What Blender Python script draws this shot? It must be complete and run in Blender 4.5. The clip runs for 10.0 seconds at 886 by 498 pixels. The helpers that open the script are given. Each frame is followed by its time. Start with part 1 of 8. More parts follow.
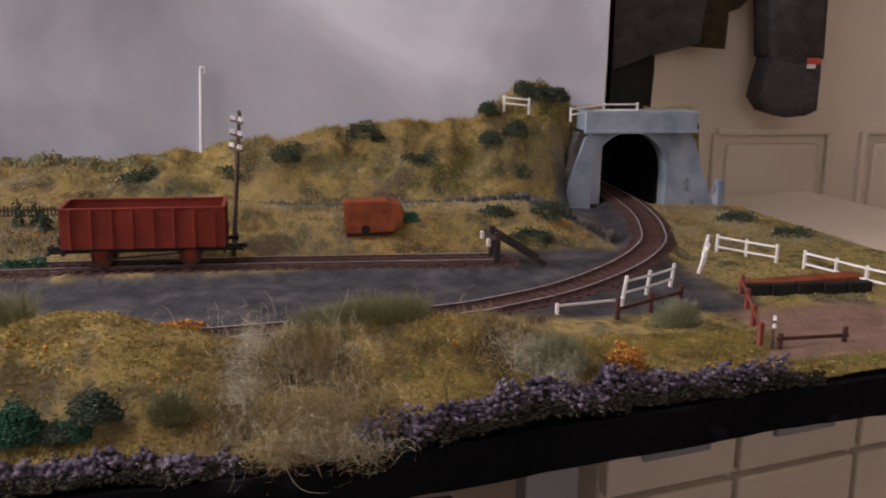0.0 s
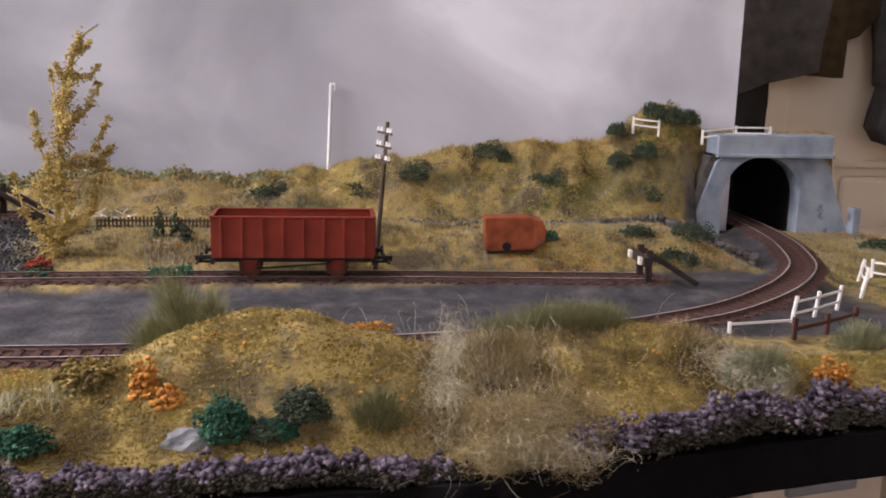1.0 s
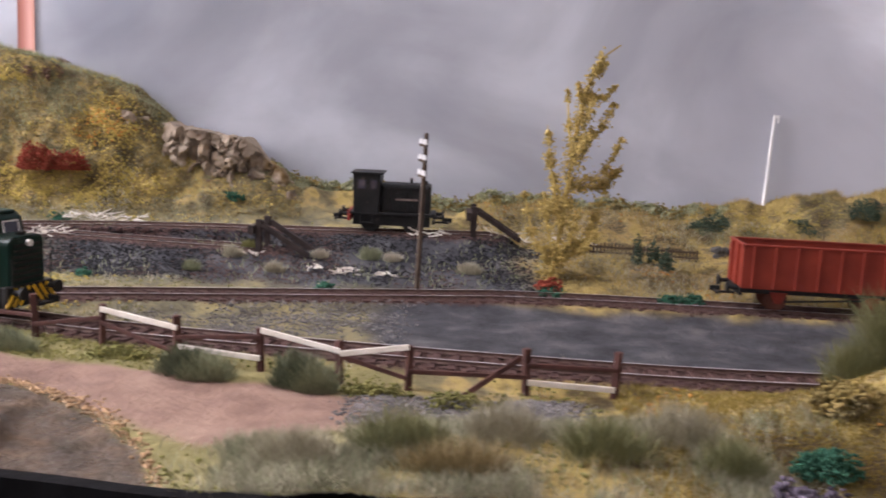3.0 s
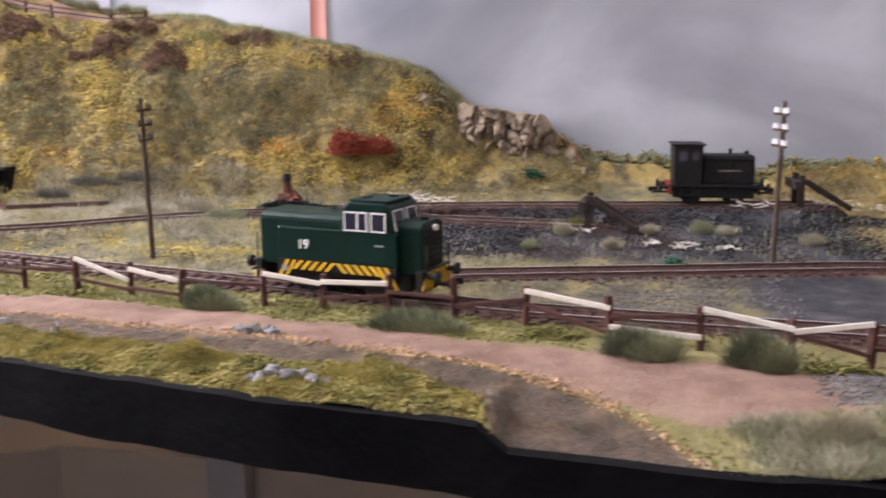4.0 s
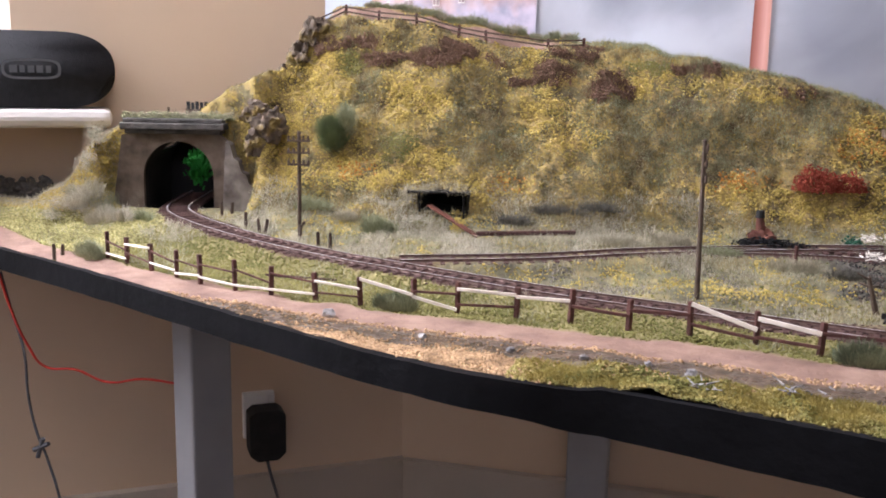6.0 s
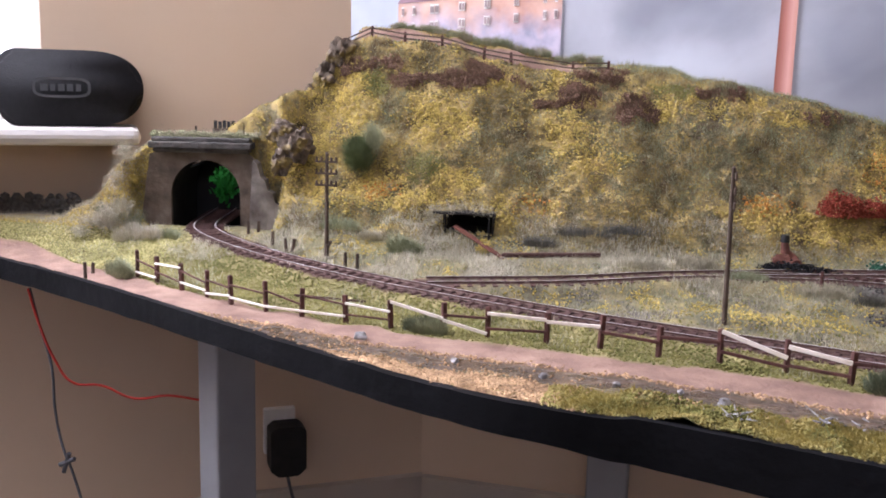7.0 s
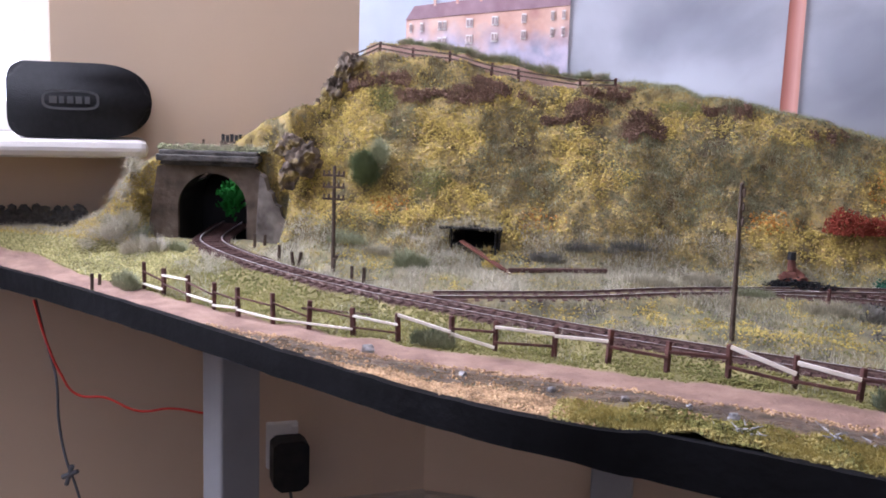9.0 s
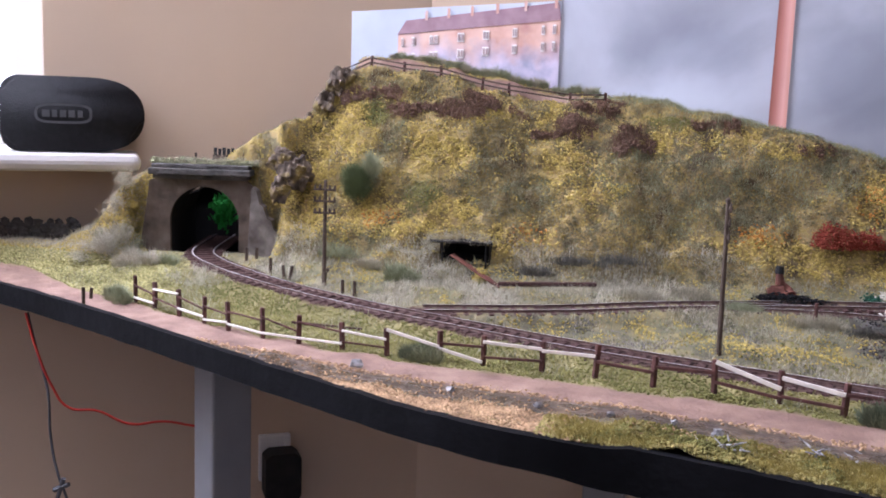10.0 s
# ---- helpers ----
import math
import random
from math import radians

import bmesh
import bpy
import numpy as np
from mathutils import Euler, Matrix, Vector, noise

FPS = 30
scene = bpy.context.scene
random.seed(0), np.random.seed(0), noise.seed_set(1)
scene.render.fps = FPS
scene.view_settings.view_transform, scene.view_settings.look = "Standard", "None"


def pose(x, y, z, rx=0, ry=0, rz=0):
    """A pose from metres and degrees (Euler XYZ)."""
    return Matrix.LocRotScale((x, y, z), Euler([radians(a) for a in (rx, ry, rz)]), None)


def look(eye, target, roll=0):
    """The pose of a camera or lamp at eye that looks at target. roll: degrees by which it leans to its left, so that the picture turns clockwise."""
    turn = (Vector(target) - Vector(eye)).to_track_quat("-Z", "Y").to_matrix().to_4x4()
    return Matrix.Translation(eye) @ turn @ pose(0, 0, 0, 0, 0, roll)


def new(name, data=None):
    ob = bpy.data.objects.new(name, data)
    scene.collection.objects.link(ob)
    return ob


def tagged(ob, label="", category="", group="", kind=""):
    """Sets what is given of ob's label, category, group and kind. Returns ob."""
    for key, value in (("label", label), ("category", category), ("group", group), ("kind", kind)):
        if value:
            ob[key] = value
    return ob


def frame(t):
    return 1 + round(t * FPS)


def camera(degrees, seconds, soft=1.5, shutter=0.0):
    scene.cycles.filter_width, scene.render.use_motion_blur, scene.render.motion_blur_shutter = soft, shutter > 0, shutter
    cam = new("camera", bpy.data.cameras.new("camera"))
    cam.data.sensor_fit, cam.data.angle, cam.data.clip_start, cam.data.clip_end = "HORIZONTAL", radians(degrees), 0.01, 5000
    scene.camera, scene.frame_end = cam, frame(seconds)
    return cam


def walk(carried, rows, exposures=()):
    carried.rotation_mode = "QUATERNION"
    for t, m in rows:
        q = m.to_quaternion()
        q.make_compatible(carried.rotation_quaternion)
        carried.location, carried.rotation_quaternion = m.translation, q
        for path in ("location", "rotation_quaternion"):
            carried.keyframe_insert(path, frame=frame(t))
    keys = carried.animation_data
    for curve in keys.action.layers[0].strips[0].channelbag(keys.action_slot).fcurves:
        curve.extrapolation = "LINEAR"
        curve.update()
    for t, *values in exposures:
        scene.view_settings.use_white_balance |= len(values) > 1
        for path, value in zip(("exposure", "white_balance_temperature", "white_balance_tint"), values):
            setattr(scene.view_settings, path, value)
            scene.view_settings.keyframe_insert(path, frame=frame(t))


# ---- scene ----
cam = camera(50.0, 10.0, soft=1.8, shutter=0.25)
PATH = [
    (0, (0.2908, -0.2031, 1.1021), (0.3926, 0.2726, 0.9866), 0.97),
    (0.5, (0.2649, -0.1938, 1.0956), (0.3481, 0.2876, 0.9893), 1.18),
    (1, (0.2350, -0.1806, 1.0823), (0.3093, 0.3046, 0.9869), 1.47),
    (1.5, (0.2105, -0.1764, 1.0742), (0.2688, 0.3116, 0.9821), 1.96),
    (2, (0.1610, -0.1717, 1.0687), (0.1911, 0.3198, 0.9822), 1.82),
    (2.2, (0.1347, -0.1677, 1.0678), (0.1589, 0.3245, 0.9832), 2.18),
    (3.3, (-0.0035, -0.1455, 1.0568), (-0.0341, 0.3484, 0.9853), 2.03),
    (3.5, (-0.0243, -0.1487, 1.0596), (-0.0660, 0.3437, 0.9836), 1.15),
    (4, (-0.0938, -0.1578, 1.0587), (-0.1779, 0.3267, 0.9687), -0.18),
    (4.5, (-0.1474, -0.1651, 1.0636), (-0.2589, 0.3130, 0.9685), -0.48),
    (5, (-0.2596, -0.1862, 1.0744), (-0.3735, 0.2912, 0.9792), 0.23),
    (5.5, (-0.3347, -0.2014, 1.0760), (-0.4609, 0.2737, 0.9845), 0.52),
    (6, (-0.3667, -0.2097, 1.0809), (-0.4952, 0.2649, 0.9900), 1.11),
    (7.5, (-0.3784, -0.2181, 1.0910), (-0.5134, 0.2564, 1.0096), 1.67),
    (8, (-0.3785, -0.2189, 1.0884), (-0.5139, 0.2562, 1.0110), 1.82),
    (8.5, (-0.3821, -0.2195, 1.0878), (-0.5162, 0.2560, 1.0112), 1.94),
    (9, (-0.3818, -0.2191, 1.0867), (-0.5162, 0.2564, 1.0105), 1.99),
    (9.5, (-0.3800, -0.2201, 1.0896), (-0.5147, 0.2555, 1.0139), 1.97),
    (10, (-0.3763, -0.2206, 1.0911), (-0.5096, 0.2560, 1.0195), 2.03),
]
walk(cam, [(t, look(eye, target, roll)) for t, eye, target, roll in PATH], exposures=[(0.0, -0.15, 6900, 26), (0.5, 0.40, 6900, 25), (1.0, 0.37, 6800, 24), (2.0, 0.33, 6600, 24), (4.5, 0.25, 6500, 22), (5.0, 0.26, 6450, 22), (6.0, 0.18, 6300, 22), (7.5, 0.04, 6000, 26), (10.0, -0.04, 5750, 26)])

# ---------------------------------------------------------------- light
world = bpy.data.worlds.new("room_world")
scene.world = world
world.use_nodes = True
wn = world.node_tree.nodes
sky = wn.new("ShaderNodeTexSky")
sky.sky_type, sky.sun_disc = "NISHITA", False
sky.sun_elevation, sky.sun_rotation = radians(35), radians(200)
world.node_tree.links.new(sky.outputs[0], wn["Background"].inputs[0])
wn["Background"].inputs[1].default_value = 0.12


def window_or_fill_lamp(name, m, sx, sy, power, colour):
    data = bpy.data.lights.new(name, "AREA")
    data.shape, data.size, data.size_y, data.energy, data.color = "RECTANGLE", sx, sy, power, colour
    ob = new(name, data)
    ob.matrix_world = m
    return ob


# daylight from the left wall's window, plus two added fills: overhead and behind camera
window_or_fill_lamp("window_or_fill_lamp", look((-1.290, 0.225, 1.55), (-0.55, 0.10, 1.05)), 0.70, 0.85, 28.0, (0.93, 0.97, 1.0))
window_or_fill_lamp("overhead_fill", look((-0.42, -0.05, 2.47), (-0.40, 0.05, 0.95)), 0.9, 0.6, 11.8, (0.98, 0.99, 1.0))
# weak fill from behind the camera, added without a known source
window_or_fill_lamp("window_or_fill_lamp", look((0.40, -1.97, 1.88), (0.45, 0.45, 0.95)), 2.1, 1.0, 2.6, (0.97, 0.985, 1.0))

# ---------------------------------------------------------------- materials
def mat(name, colours, scale=60.0, rough=0.8, bump=0.0, bump_scale=None, metal=0.0, detail=4.0, coords="Object", spots=None, specular=0.3, stretch=None, vary=0.0):
    """A noise-mixed surface: colours from dark to light, grain of the given scale (per metre), optional spots (colour, scale, amount)."""
    m = bpy.data.materials.new(name)
    m.use_nodes = True
    nt = m.node_tree
    b = nt.nodes["Principled BSDF"]
    tc = nt.nodes.new("ShaderNodeTexCoord")
    src = tc.outputs[coords]
    if stretch:
        mp = nt.nodes.new("ShaderNodeMapping")
        mp.inputs["Scale"].default_value = stretch
        nt.links.new(src, mp.inputs[0])
        src = mp.outputs[0]
    n1 = nt.nodes.new("ShaderNodeTexNoise")
    n1.inputs["Scale"].default_value, n1.inputs["Detail"].default_value = scale, detail
    nt.links.new(src, n1.inputs["Vector"])
    r = nt.nodes.new("ShaderNodeValToRGB")
    e = r.color_ramp.elements
    while len(e) < len(colours):
        e.new(0.5)
    for k, c in enumerate(colours):
        e[k].position = 0.3 + 0.4 * k / max(1, len(colours) - 1)
        e[k].color = (*c, 1)
    nt.links.new(n1.outputs["Fac"], r.inputs[0])
    out = r.outputs[0]
    if spots:
        n2 = nt.nodes.new("ShaderNodeTexNoise")
        n2.inputs["Scale"].default_value, n2.inputs["Detail"].default_value = spots[1], 3
        nt.links.new(src, n2.inputs["Vector"])
        mr = nt.nodes.new("ShaderNodeMapRange")
        mr.inputs[1].default_value, mr.inputs[2].default_value = 0.62 - spots[2], 0.72 - spots[2]
        nt.links.new(n2.outputs["Fac"], mr.inputs[0])
        mx = nt.nodes.new("ShaderNodeMix")
        mx.data_type = "RGBA"
        nt.links.new(mr.outputs[0], mx.inputs["Factor"])
        nt.links.new(out, mx.inputs["A"])
        mx.inputs["B"].default_value = (*spots[0], 1)
        out = mx.outputs["Result"]
    if vary:
        info = nt.nodes.new("ShaderNodeNewGeometry")
        hs = nt.nodes.new("ShaderNodeHueSaturation")
        ma = nt.nodes.new("ShaderNodeMapRange")
        ma.inputs[3].default_value, ma.inputs[4].default_value = 1 - vary, 1 + vary
        nt.links.new(info.outputs["Random Per Island"], ma.inputs[0])
        nt.links.new(ma.outputs[0], hs.inputs["Value"])
        nt.links.new(out, hs.inputs["Color"])
        out = hs.outputs[0]
    nt.links.new(out, b.inputs["Base Color"])
    b.inputs["Roughness"].default_value, b.inputs["Metallic"].default_value = rough, metal
    b.inputs["Specular IOR Level"].default_value = specular
    if bump:
        n3 = nt.nodes.new("ShaderNodeTexNoise")
        n3.inputs["Scale"].default_value, n3.inputs["Detail"].default_value = bump_scale or scale * 3, 5
        nt.links.new(src, n3.inputs["Vector"])
        bp = nt.nodes.new("ShaderNodeBump")
        bp.inputs["Strength"].default_value, bp.inputs["Distance"].default_value = bump, 0.002
        nt.links.new(n3.outputs["Fac"], bp.inputs["Height"])
        nt.links.new(bp.outputs[0], b.inputs["Normal"])
    return m


M = {}
M["fascia"] = mat("black_paint", [(0.003, 0.003, 0.0036), (0.008, 0.008, 0.0095)], 18, 0.7, 0.5, 120, spots=((0.020, 0.021, 0.025), 32, -0.03), specular=0.08)
M["badge"] = mat("dull_badge", [(0.06, 0.062, 0.066), (0.10, 0.102, 0.108)], 50, 0.5)
M["fascia_core"] = mat("board_edge", [(0.05, 0.042, 0.033), (0.09, 0.075, 0.058)], 50, 0.9)
M["wall"] = mat("magnolia_wall", [(0.60, 0.455, 0.325), (0.65, 0.50, 0.36)], 6, 0.9, 0.05, 300)
M["white"] = mat("white_gloss", [(0.70, 0.69, 0.67), (0.78, 0.77, 0.75)], 8, 0.45, 0.05, 90)
# the white gloss again, greyed for the shade on the sill's room side
M["sill"] = mat("shaded_white_gloss", [(0.52, 0.49, 0.46), (0.60, 0.57, 0.54)], 8, 0.45, 0.05, 90)
M["skirting"] = mat("cream_gloss", [(0.44, 0.38, 0.31), (0.50, 0.43, 0.355)], 9, 0.5, 0.05, 90)
M["leg"] = mat("grey_white_leg", [(0.31, 0.315, 0.33), (0.39, 0.395, 0.41)], 14, 0.6, 0.1, 120)
M["carpet"] = mat("dark_carpet", [(0.05, 0.04, 0.035), (0.10, 0.08, 0.07)], 90, 1.0, 0.5, 500)
M["ceiling"] = mat("ceiling_white", [(0.74, 0.73, 0.70), (0.80, 0.79, 0.77)], 3, 0.9)
M["door"] = mat("door_cream", [(0.68, 0.60, 0.49), (0.76, 0.67, 0.55)], 5, 0.5, 0.05, 80)
M["rail"] = mat("rail_steel", [(0.075, 0.042, 0.034), (0.15, 0.095, 0.078)], 150, 0.5, metal=0.4)
# steel heads, pale and barely metallic so the colour carries their glint
M["railtop"] = mat("rail_head", [(0.42, 0.37, 0.37), (0.62, 0.58, 0.59)], 60, 0.38, metal=0.35)
M["sleeper"] = mat("sleeper_brown", [(0.050, 0.024, 0.021), (0.096, 0.049, 0.042)], 300, 0.85, 0.4)
M["stone_blue"] = mat("blue_grey_portal", [(0.16, 0.20, 0.25), (0.25, 0.30, 0.36), (0.31, 0.36, 0.42)], 45, 0.85, 0.4, 220, spots=((0.10, 0.11, 0.12), 60, -0.02))
M["stone_dark"] = mat("sooty_stone", [(0.045, 0.042, 0.04), (0.12, 0.11, 0.10)], 120, 0.9, 0.8, 300)
M["stone_brown"] = mat("brown_portal", [(0.055, 0.040, 0.030), (0.115, 0.086, 0.064), (0.165, 0.13, 0.10)], 60, 0.9, 0.5, 260)
# wing wall stone, coloured paler for the light that falls on it
M["stone_lit"] = mat("lit_wing_stone", [(0.085, 0.070, 0.060), (0.16, 0.138, 0.12), (0.25, 0.22, 0.195)], 70, 0.9, 0.6, 260)
# near-black, standing in for the shade inside the tunnels and mine hole
M["hole_dark"] = mat("dark_hole_lining", [(0.006, 0.006, 0.006), (0.016, 0.014, 0.013)], 60, 0.95)
M["loco_green"] = mat("deep_green_paint", [(0.0012, 0.015, 0.011), (0.002, 0.023, 0.017)], 40, 0.36, specular=0.25)
M["black"] = mat("satin_black", [(0.008, 0.008, 0.008), (0.018, 0.017, 0.016)], 80, 0.55)
M["loco_black"] = mat("weathered_black", [(0.003, 0.003, 0.0035), (0.010, 0.0095, 0.0095)], 120, 0.5, spots=((0.04, 0.030, 0.026), 160, -0.02))
M["yellow"] = mat("warning_yellow", [(0.62, 0.36, 0.015), (0.74, 0.45, 0.03)], 80, 0.5)
M["cream"] = mat("white_plastic", [(0.78, 0.77, 0.74), (0.86, 0.85, 0.83)], 60, 0.4)
M["dull_letter"] = mat("faded_lettering", [(0.12, 0.09, 0.08), (0.20, 0.16, 0.14)], 200, 0.7)
M["red"] = mat("buffer_beam_red", [(0.20, 0.022, 0.016), (0.30, 0.035, 0.024)], 120, 0.6, spots=((0.03, 0.02, 0.018), 160, 0.04))
M["wagon"] = mat("oxide_red_wagon", [(0.17, 0.020, 0.010), (0.24, 0.032, 0.015)], 60, 0.6, 0.1, 300, spots=((0.20, 0.03, 0.02), 90, 0.0))
M["rust"] = mat("rusty_orange", [(0.16, 0.036, 0.013), (0.30, 0.075, 0.025)], 90, 0.8, 0.3, 300, spots=((0.14, 0.05, 0.03), 70, 0.0))
M["dull_rust"] = mat("dull_rust", [(0.085, 0.032, 0.022), (0.16, 0.058, 0.038)], 90, 0.85, 0.3, 300)
M["red_post"] = mat("red_oxide_post", [(0.15, 0.035, 0.026), (0.26, 0.065, 0.048)], 120, 0.7, 0.2, 400)
M["fence_brown"] = mat("fence_brown", [(0.055, 0.022, 0.018), (0.11, 0.045, 0.036)], 160, 0.7, 0.2, 400)
M["fence_white"] = mat("bare_rail", [(0.62, 0.56, 0.48), (0.78, 0.73, 0.66)], 120, 0.6, 0.1, 400)
M["tarred"] = mat("tarred_timber", [(0.018, 0.012, 0.011), (0.050, 0.034, 0.030)], 130, 0.75, 0.2, 400)
M["pole"] = mat("pole_brown", [(0.05, 0.032, 0.022), (0.10, 0.07, 0.05)], 130, 0.7, 0.2, 400)
M["insulator"] = mat("insulator_white", [(0.7, 0.7, 0.7), (0.85, 0.85, 0.85)], 50, 0.25)
M["rock"] = mat("plaster_rock", [(0.07, 0.05, 0.038), (0.24, 0.185, 0.135), (0.34, 0.275, 0.21), (0.42, 0.36, 0.295)], 55, 0.95, 0.9, 180, spots=((0.20, 0.13, 0.06), 40, 0.05))
M["rock_brown"] = mat("brown_outcrop", [(0.045, 0.034, 0.026), (0.125, 0.095, 0.070), (0.25, 0.195, 0.15)], 90, 0.95, 0.9, 220, spots=((0.21, 0.155, 0.055), 60, 0.09))
M["rock_grey"] = mat("grey_rock", [(0.09, 0.085, 0.088), (0.24, 0.23, 0.23), (0.44, 0.43, 0.43)], 160, 0.9, 0.6, 400)
M["rock_blue"] = mat("blue_grey_stone", [(0.16, 0.17, 0.19), (0.30, 0.31, 0.34)], 90, 0.9, 0.4, 300)
M["straw"] = mat("straw_tree", [(0.34, 0.24, 0.065), (0.58, 0.44, 0.155)], 140, 0.9, vary=0.35)
M["glass"] = mat("cab_window", [(0.02, 0.02, 0.035), (0.05, 0.05, 0.08)], 40, 0.08, specular=0.8)
M["speaker"] = mat("black_cloth", [(0.0045, 0.0045, 0.006), (0.010, 0.010, 0.012)], 200, 0.6, 0.3, 900, specular=0.25)
M["grey_plastic"] = mat("grey_plastic", [(0.25, 0.26, 0.27), (0.34, 0.35, 0.36)], 50, 0.4)
M["wire_red"] = mat("red_wire", [(0.5, 0.03, 0.02), (0.6, 0.05, 0.03)], 50, 0.5)
M["wire_dark"] = mat("dark_wire", [(0.06, 0.06, 0.065), (0.12, 0.12, 0.13)], 50, 0.6)
M["coat"] = mat("dark_wool", [(0.07, 0.066, 0.07), (0.13, 0.123, 0.127)], 60, 1.0, 0.6, 500)
M["cuff"] = mat("knitted_cuff", [(0.055, 0.052, 0.056), (0.085, 0.081, 0.086)], 140, 1.0, 0.5, 700)
M["coat_brown"] = mat("brown_cloth", [(0.05, 0.035, 0.018), (0.10, 0.07, 0.04)], 60, 1.0, 0.6, 500)
M["tag"] = mat("red_tag", [(0.6, 0.07, 0.04), (0.7, 0.12, 0.08)], 50, 0.6)


def turf_colour(nt, src, gain=1.0):
    """Drifts of brown, olive, ochre, tan and grey-green turf, the same over ground, crumbs and fibres."""
    def noise_at(scale, detail):
        n = nt.nodes.new("ShaderNodeTexNoise")
        n.inputs["Scale"].default_value, n.inputs["Detail"].default_value, n.inputs["Roughness"].default_value = scale, detail, 0.6
        nt.links.new(src, n.inputs["Vector"])
        return n.outputs["Fac"]

    def calc(op, a, b):
        x = nt.nodes.new("ShaderNodeMath")
        x.operation = op
        for k, v in enumerate((a, b)):
            if isinstance(v, float):
                x.inputs[k].default_value = v
            else:
                nt.links.new(v, x.inputs[k])
        return x.outputs[0]

    f = calc("ADD", calc("MULTIPLY", noise_at(15, 3), 0.62), calc("MULTIPLY", noise_at(75, 4), 0.38))
    r = nt.nodes.new("ShaderNodeValToRGB")
    e = r.color_ramp.elements
    stops = ((0.39, (0.085, 0.060, 0.030)), (0.435, (0.165, 0.125, 0.055)), (0.475, (0.28, 0.208, 0.080)), (0.51, (0.43, 0.325, 0.112)), (0.54, (0.39, 0.285, 0.122)), (0.575, (0.225, 0.19, 0.10)), (0.62, (0.135, 0.105, 0.065)))
    while len(e) < len(stops):
        e.new(0.5)
    for k, (p, c) in enumerate(stops):
        e[k].position, e[k].color = p, (*[min(0.75, v * gain) for v in c], 1)
    nt.links.new(f, r.inputs[0])
    return r.outputs[0]


def turf(name, gain, vary=0.25, tint=None):
    m = bpy.data.materials.new(name)
    m.use_nodes = True
    nt = m.node_tree
    b = nt.nodes["Principled BSDF"]
    tc = nt.nodes.new("ShaderNodeTexCoord")
    c = turf_colour(nt, tc.outputs["Object"], gain)
    if tint:
        mx = nt.nodes.new("ShaderNodeMix")
        mx.data_type = "RGBA"
        mx.inputs["Factor"].default_value = tint[1]
        nt.links.new(c, mx.inputs["A"])
        mx.inputs["B"].default_value = (*tint[0], 1)
        c = mx.outputs["Result"]
    info = nt.nodes.new("ShaderNodeNewGeometry")
    hs = nt.nodes.new("ShaderNodeHueSaturation")
    ma = nt.nodes.new("ShaderNodeMapRange")
    ma.inputs[3].default_value, ma.inputs[4].default_value = 1 - vary, 1 + vary
    nt.links.new(info.outputs["Random Per Island"], ma.inputs[0])
    nt.links.new(ma.outputs[0], hs.inputs["Value"])
    nt.links.new(c, hs.inputs["Color"])
    nt.links.new(hs.outputs[0], b.inputs["Base Color"])
    b.inputs["Roughness"].default_value = 0.95
    b.inputs["Specular IOR Level"].default_value = 0.1
    return m


def leafy(name, a, b, vary=0.35):
    return mat(name, [a, b], 35, 0.95, vary=vary, specular=0.1)


M["foam_yellow"] = turf("yellow_foam_turf", 1.25, 0.22, ((0.53, 0.415, 0.10), 0.55))
M["foam_olive"] = turf("olive_foam_turf", 0.95, 0.18, ((0.17, 0.13, 0.035), 0.3))
M["foam_tan"] = turf("drifted_foam_turf", 1.0, 0.15)
M["foam_green"] = leafy("green_foam_turf", (0.135, 0.135, 0.045), (0.265, 0.245, 0.088), 0.2)
M["foam_dark"] = leafy("dark_green_foam", (0.035, 0.055, 0.038), (0.085, 0.11, 0.07))
M["foam_teal"] = leafy("teal_green_foam", (0.02, 0.075, 0.048), (0.05, 0.14, 0.09))
M["foam_red"] = leafy("rust_red_foam", (0.20, 0.040, 0.025), (0.33, 0.075, 0.045), 0.25)
M["foam_purple"] = leafy("purple_heather_foam", (0.060, 0.050, 0.066), (0.215, 0.178, 0.232), 0.55)
M["foam_maroon"] = leafy("dead_heather_foam", (0.13, 0.08, 0.055), (0.25, 0.155, 0.11))
M["foam_orange"] = leafy("orange_foam", (0.42, 0.17, 0.035), (0.56, 0.27, 0.07))
M["foam_sage"] = leafy("sage_foam", (0.22, 0.23, 0.13), (0.36, 0.36, 0.22))
M["grass_pale"] = leafy("pale_static_grass", (0.30, 0.275, 0.195), (0.50, 0.46, 0.35), 0.3)
M["grass_white"] = leafy("whitish_static_grass", (0.38, 0.345, 0.265), (0.56, 0.515, 0.41), 0.3)
M["grass_gold"] = turf("golden_static_grass", 1.2, 0.3, ((0.50, 0.38, 0.16), 0.35))
M["grass_dark"] = leafy("dark_static_grass", (0.10, 0.122, 0.078), (0.20, 0.215, 0.14), 0.3)
M["grass_sage"] = leafy("sage_static_grass", (0.20, 0.22, 0.13), (0.36, 0.37, 0.24), 0.3)
M["grass_olive"] = leafy("olive_static_grass", (0.19, 0.15, 0.04), (0.34, 0.27, 0.08), 0.3)
M["grass_bush"] = leafy("bush_fibre", (0.075, 0.10, 0.045), (0.17, 0.20, 0.095), 0.3)
M["grass_haze"] = leafy("hazy_green_fibre", (0.17, 0.175, 0.085), (0.29, 0.285, 0.15), 0.25)
M["grass_grey"] = leafy("grey_static_grass", (0.105, 0.10, 0.088), (0.215, 0.205, 0.175), 0.3)
M["grass_verge"] = leafy("verge_fibre", (0.20, 0.19, 0.085), (0.33, 0.305, 0.145), 0.2)
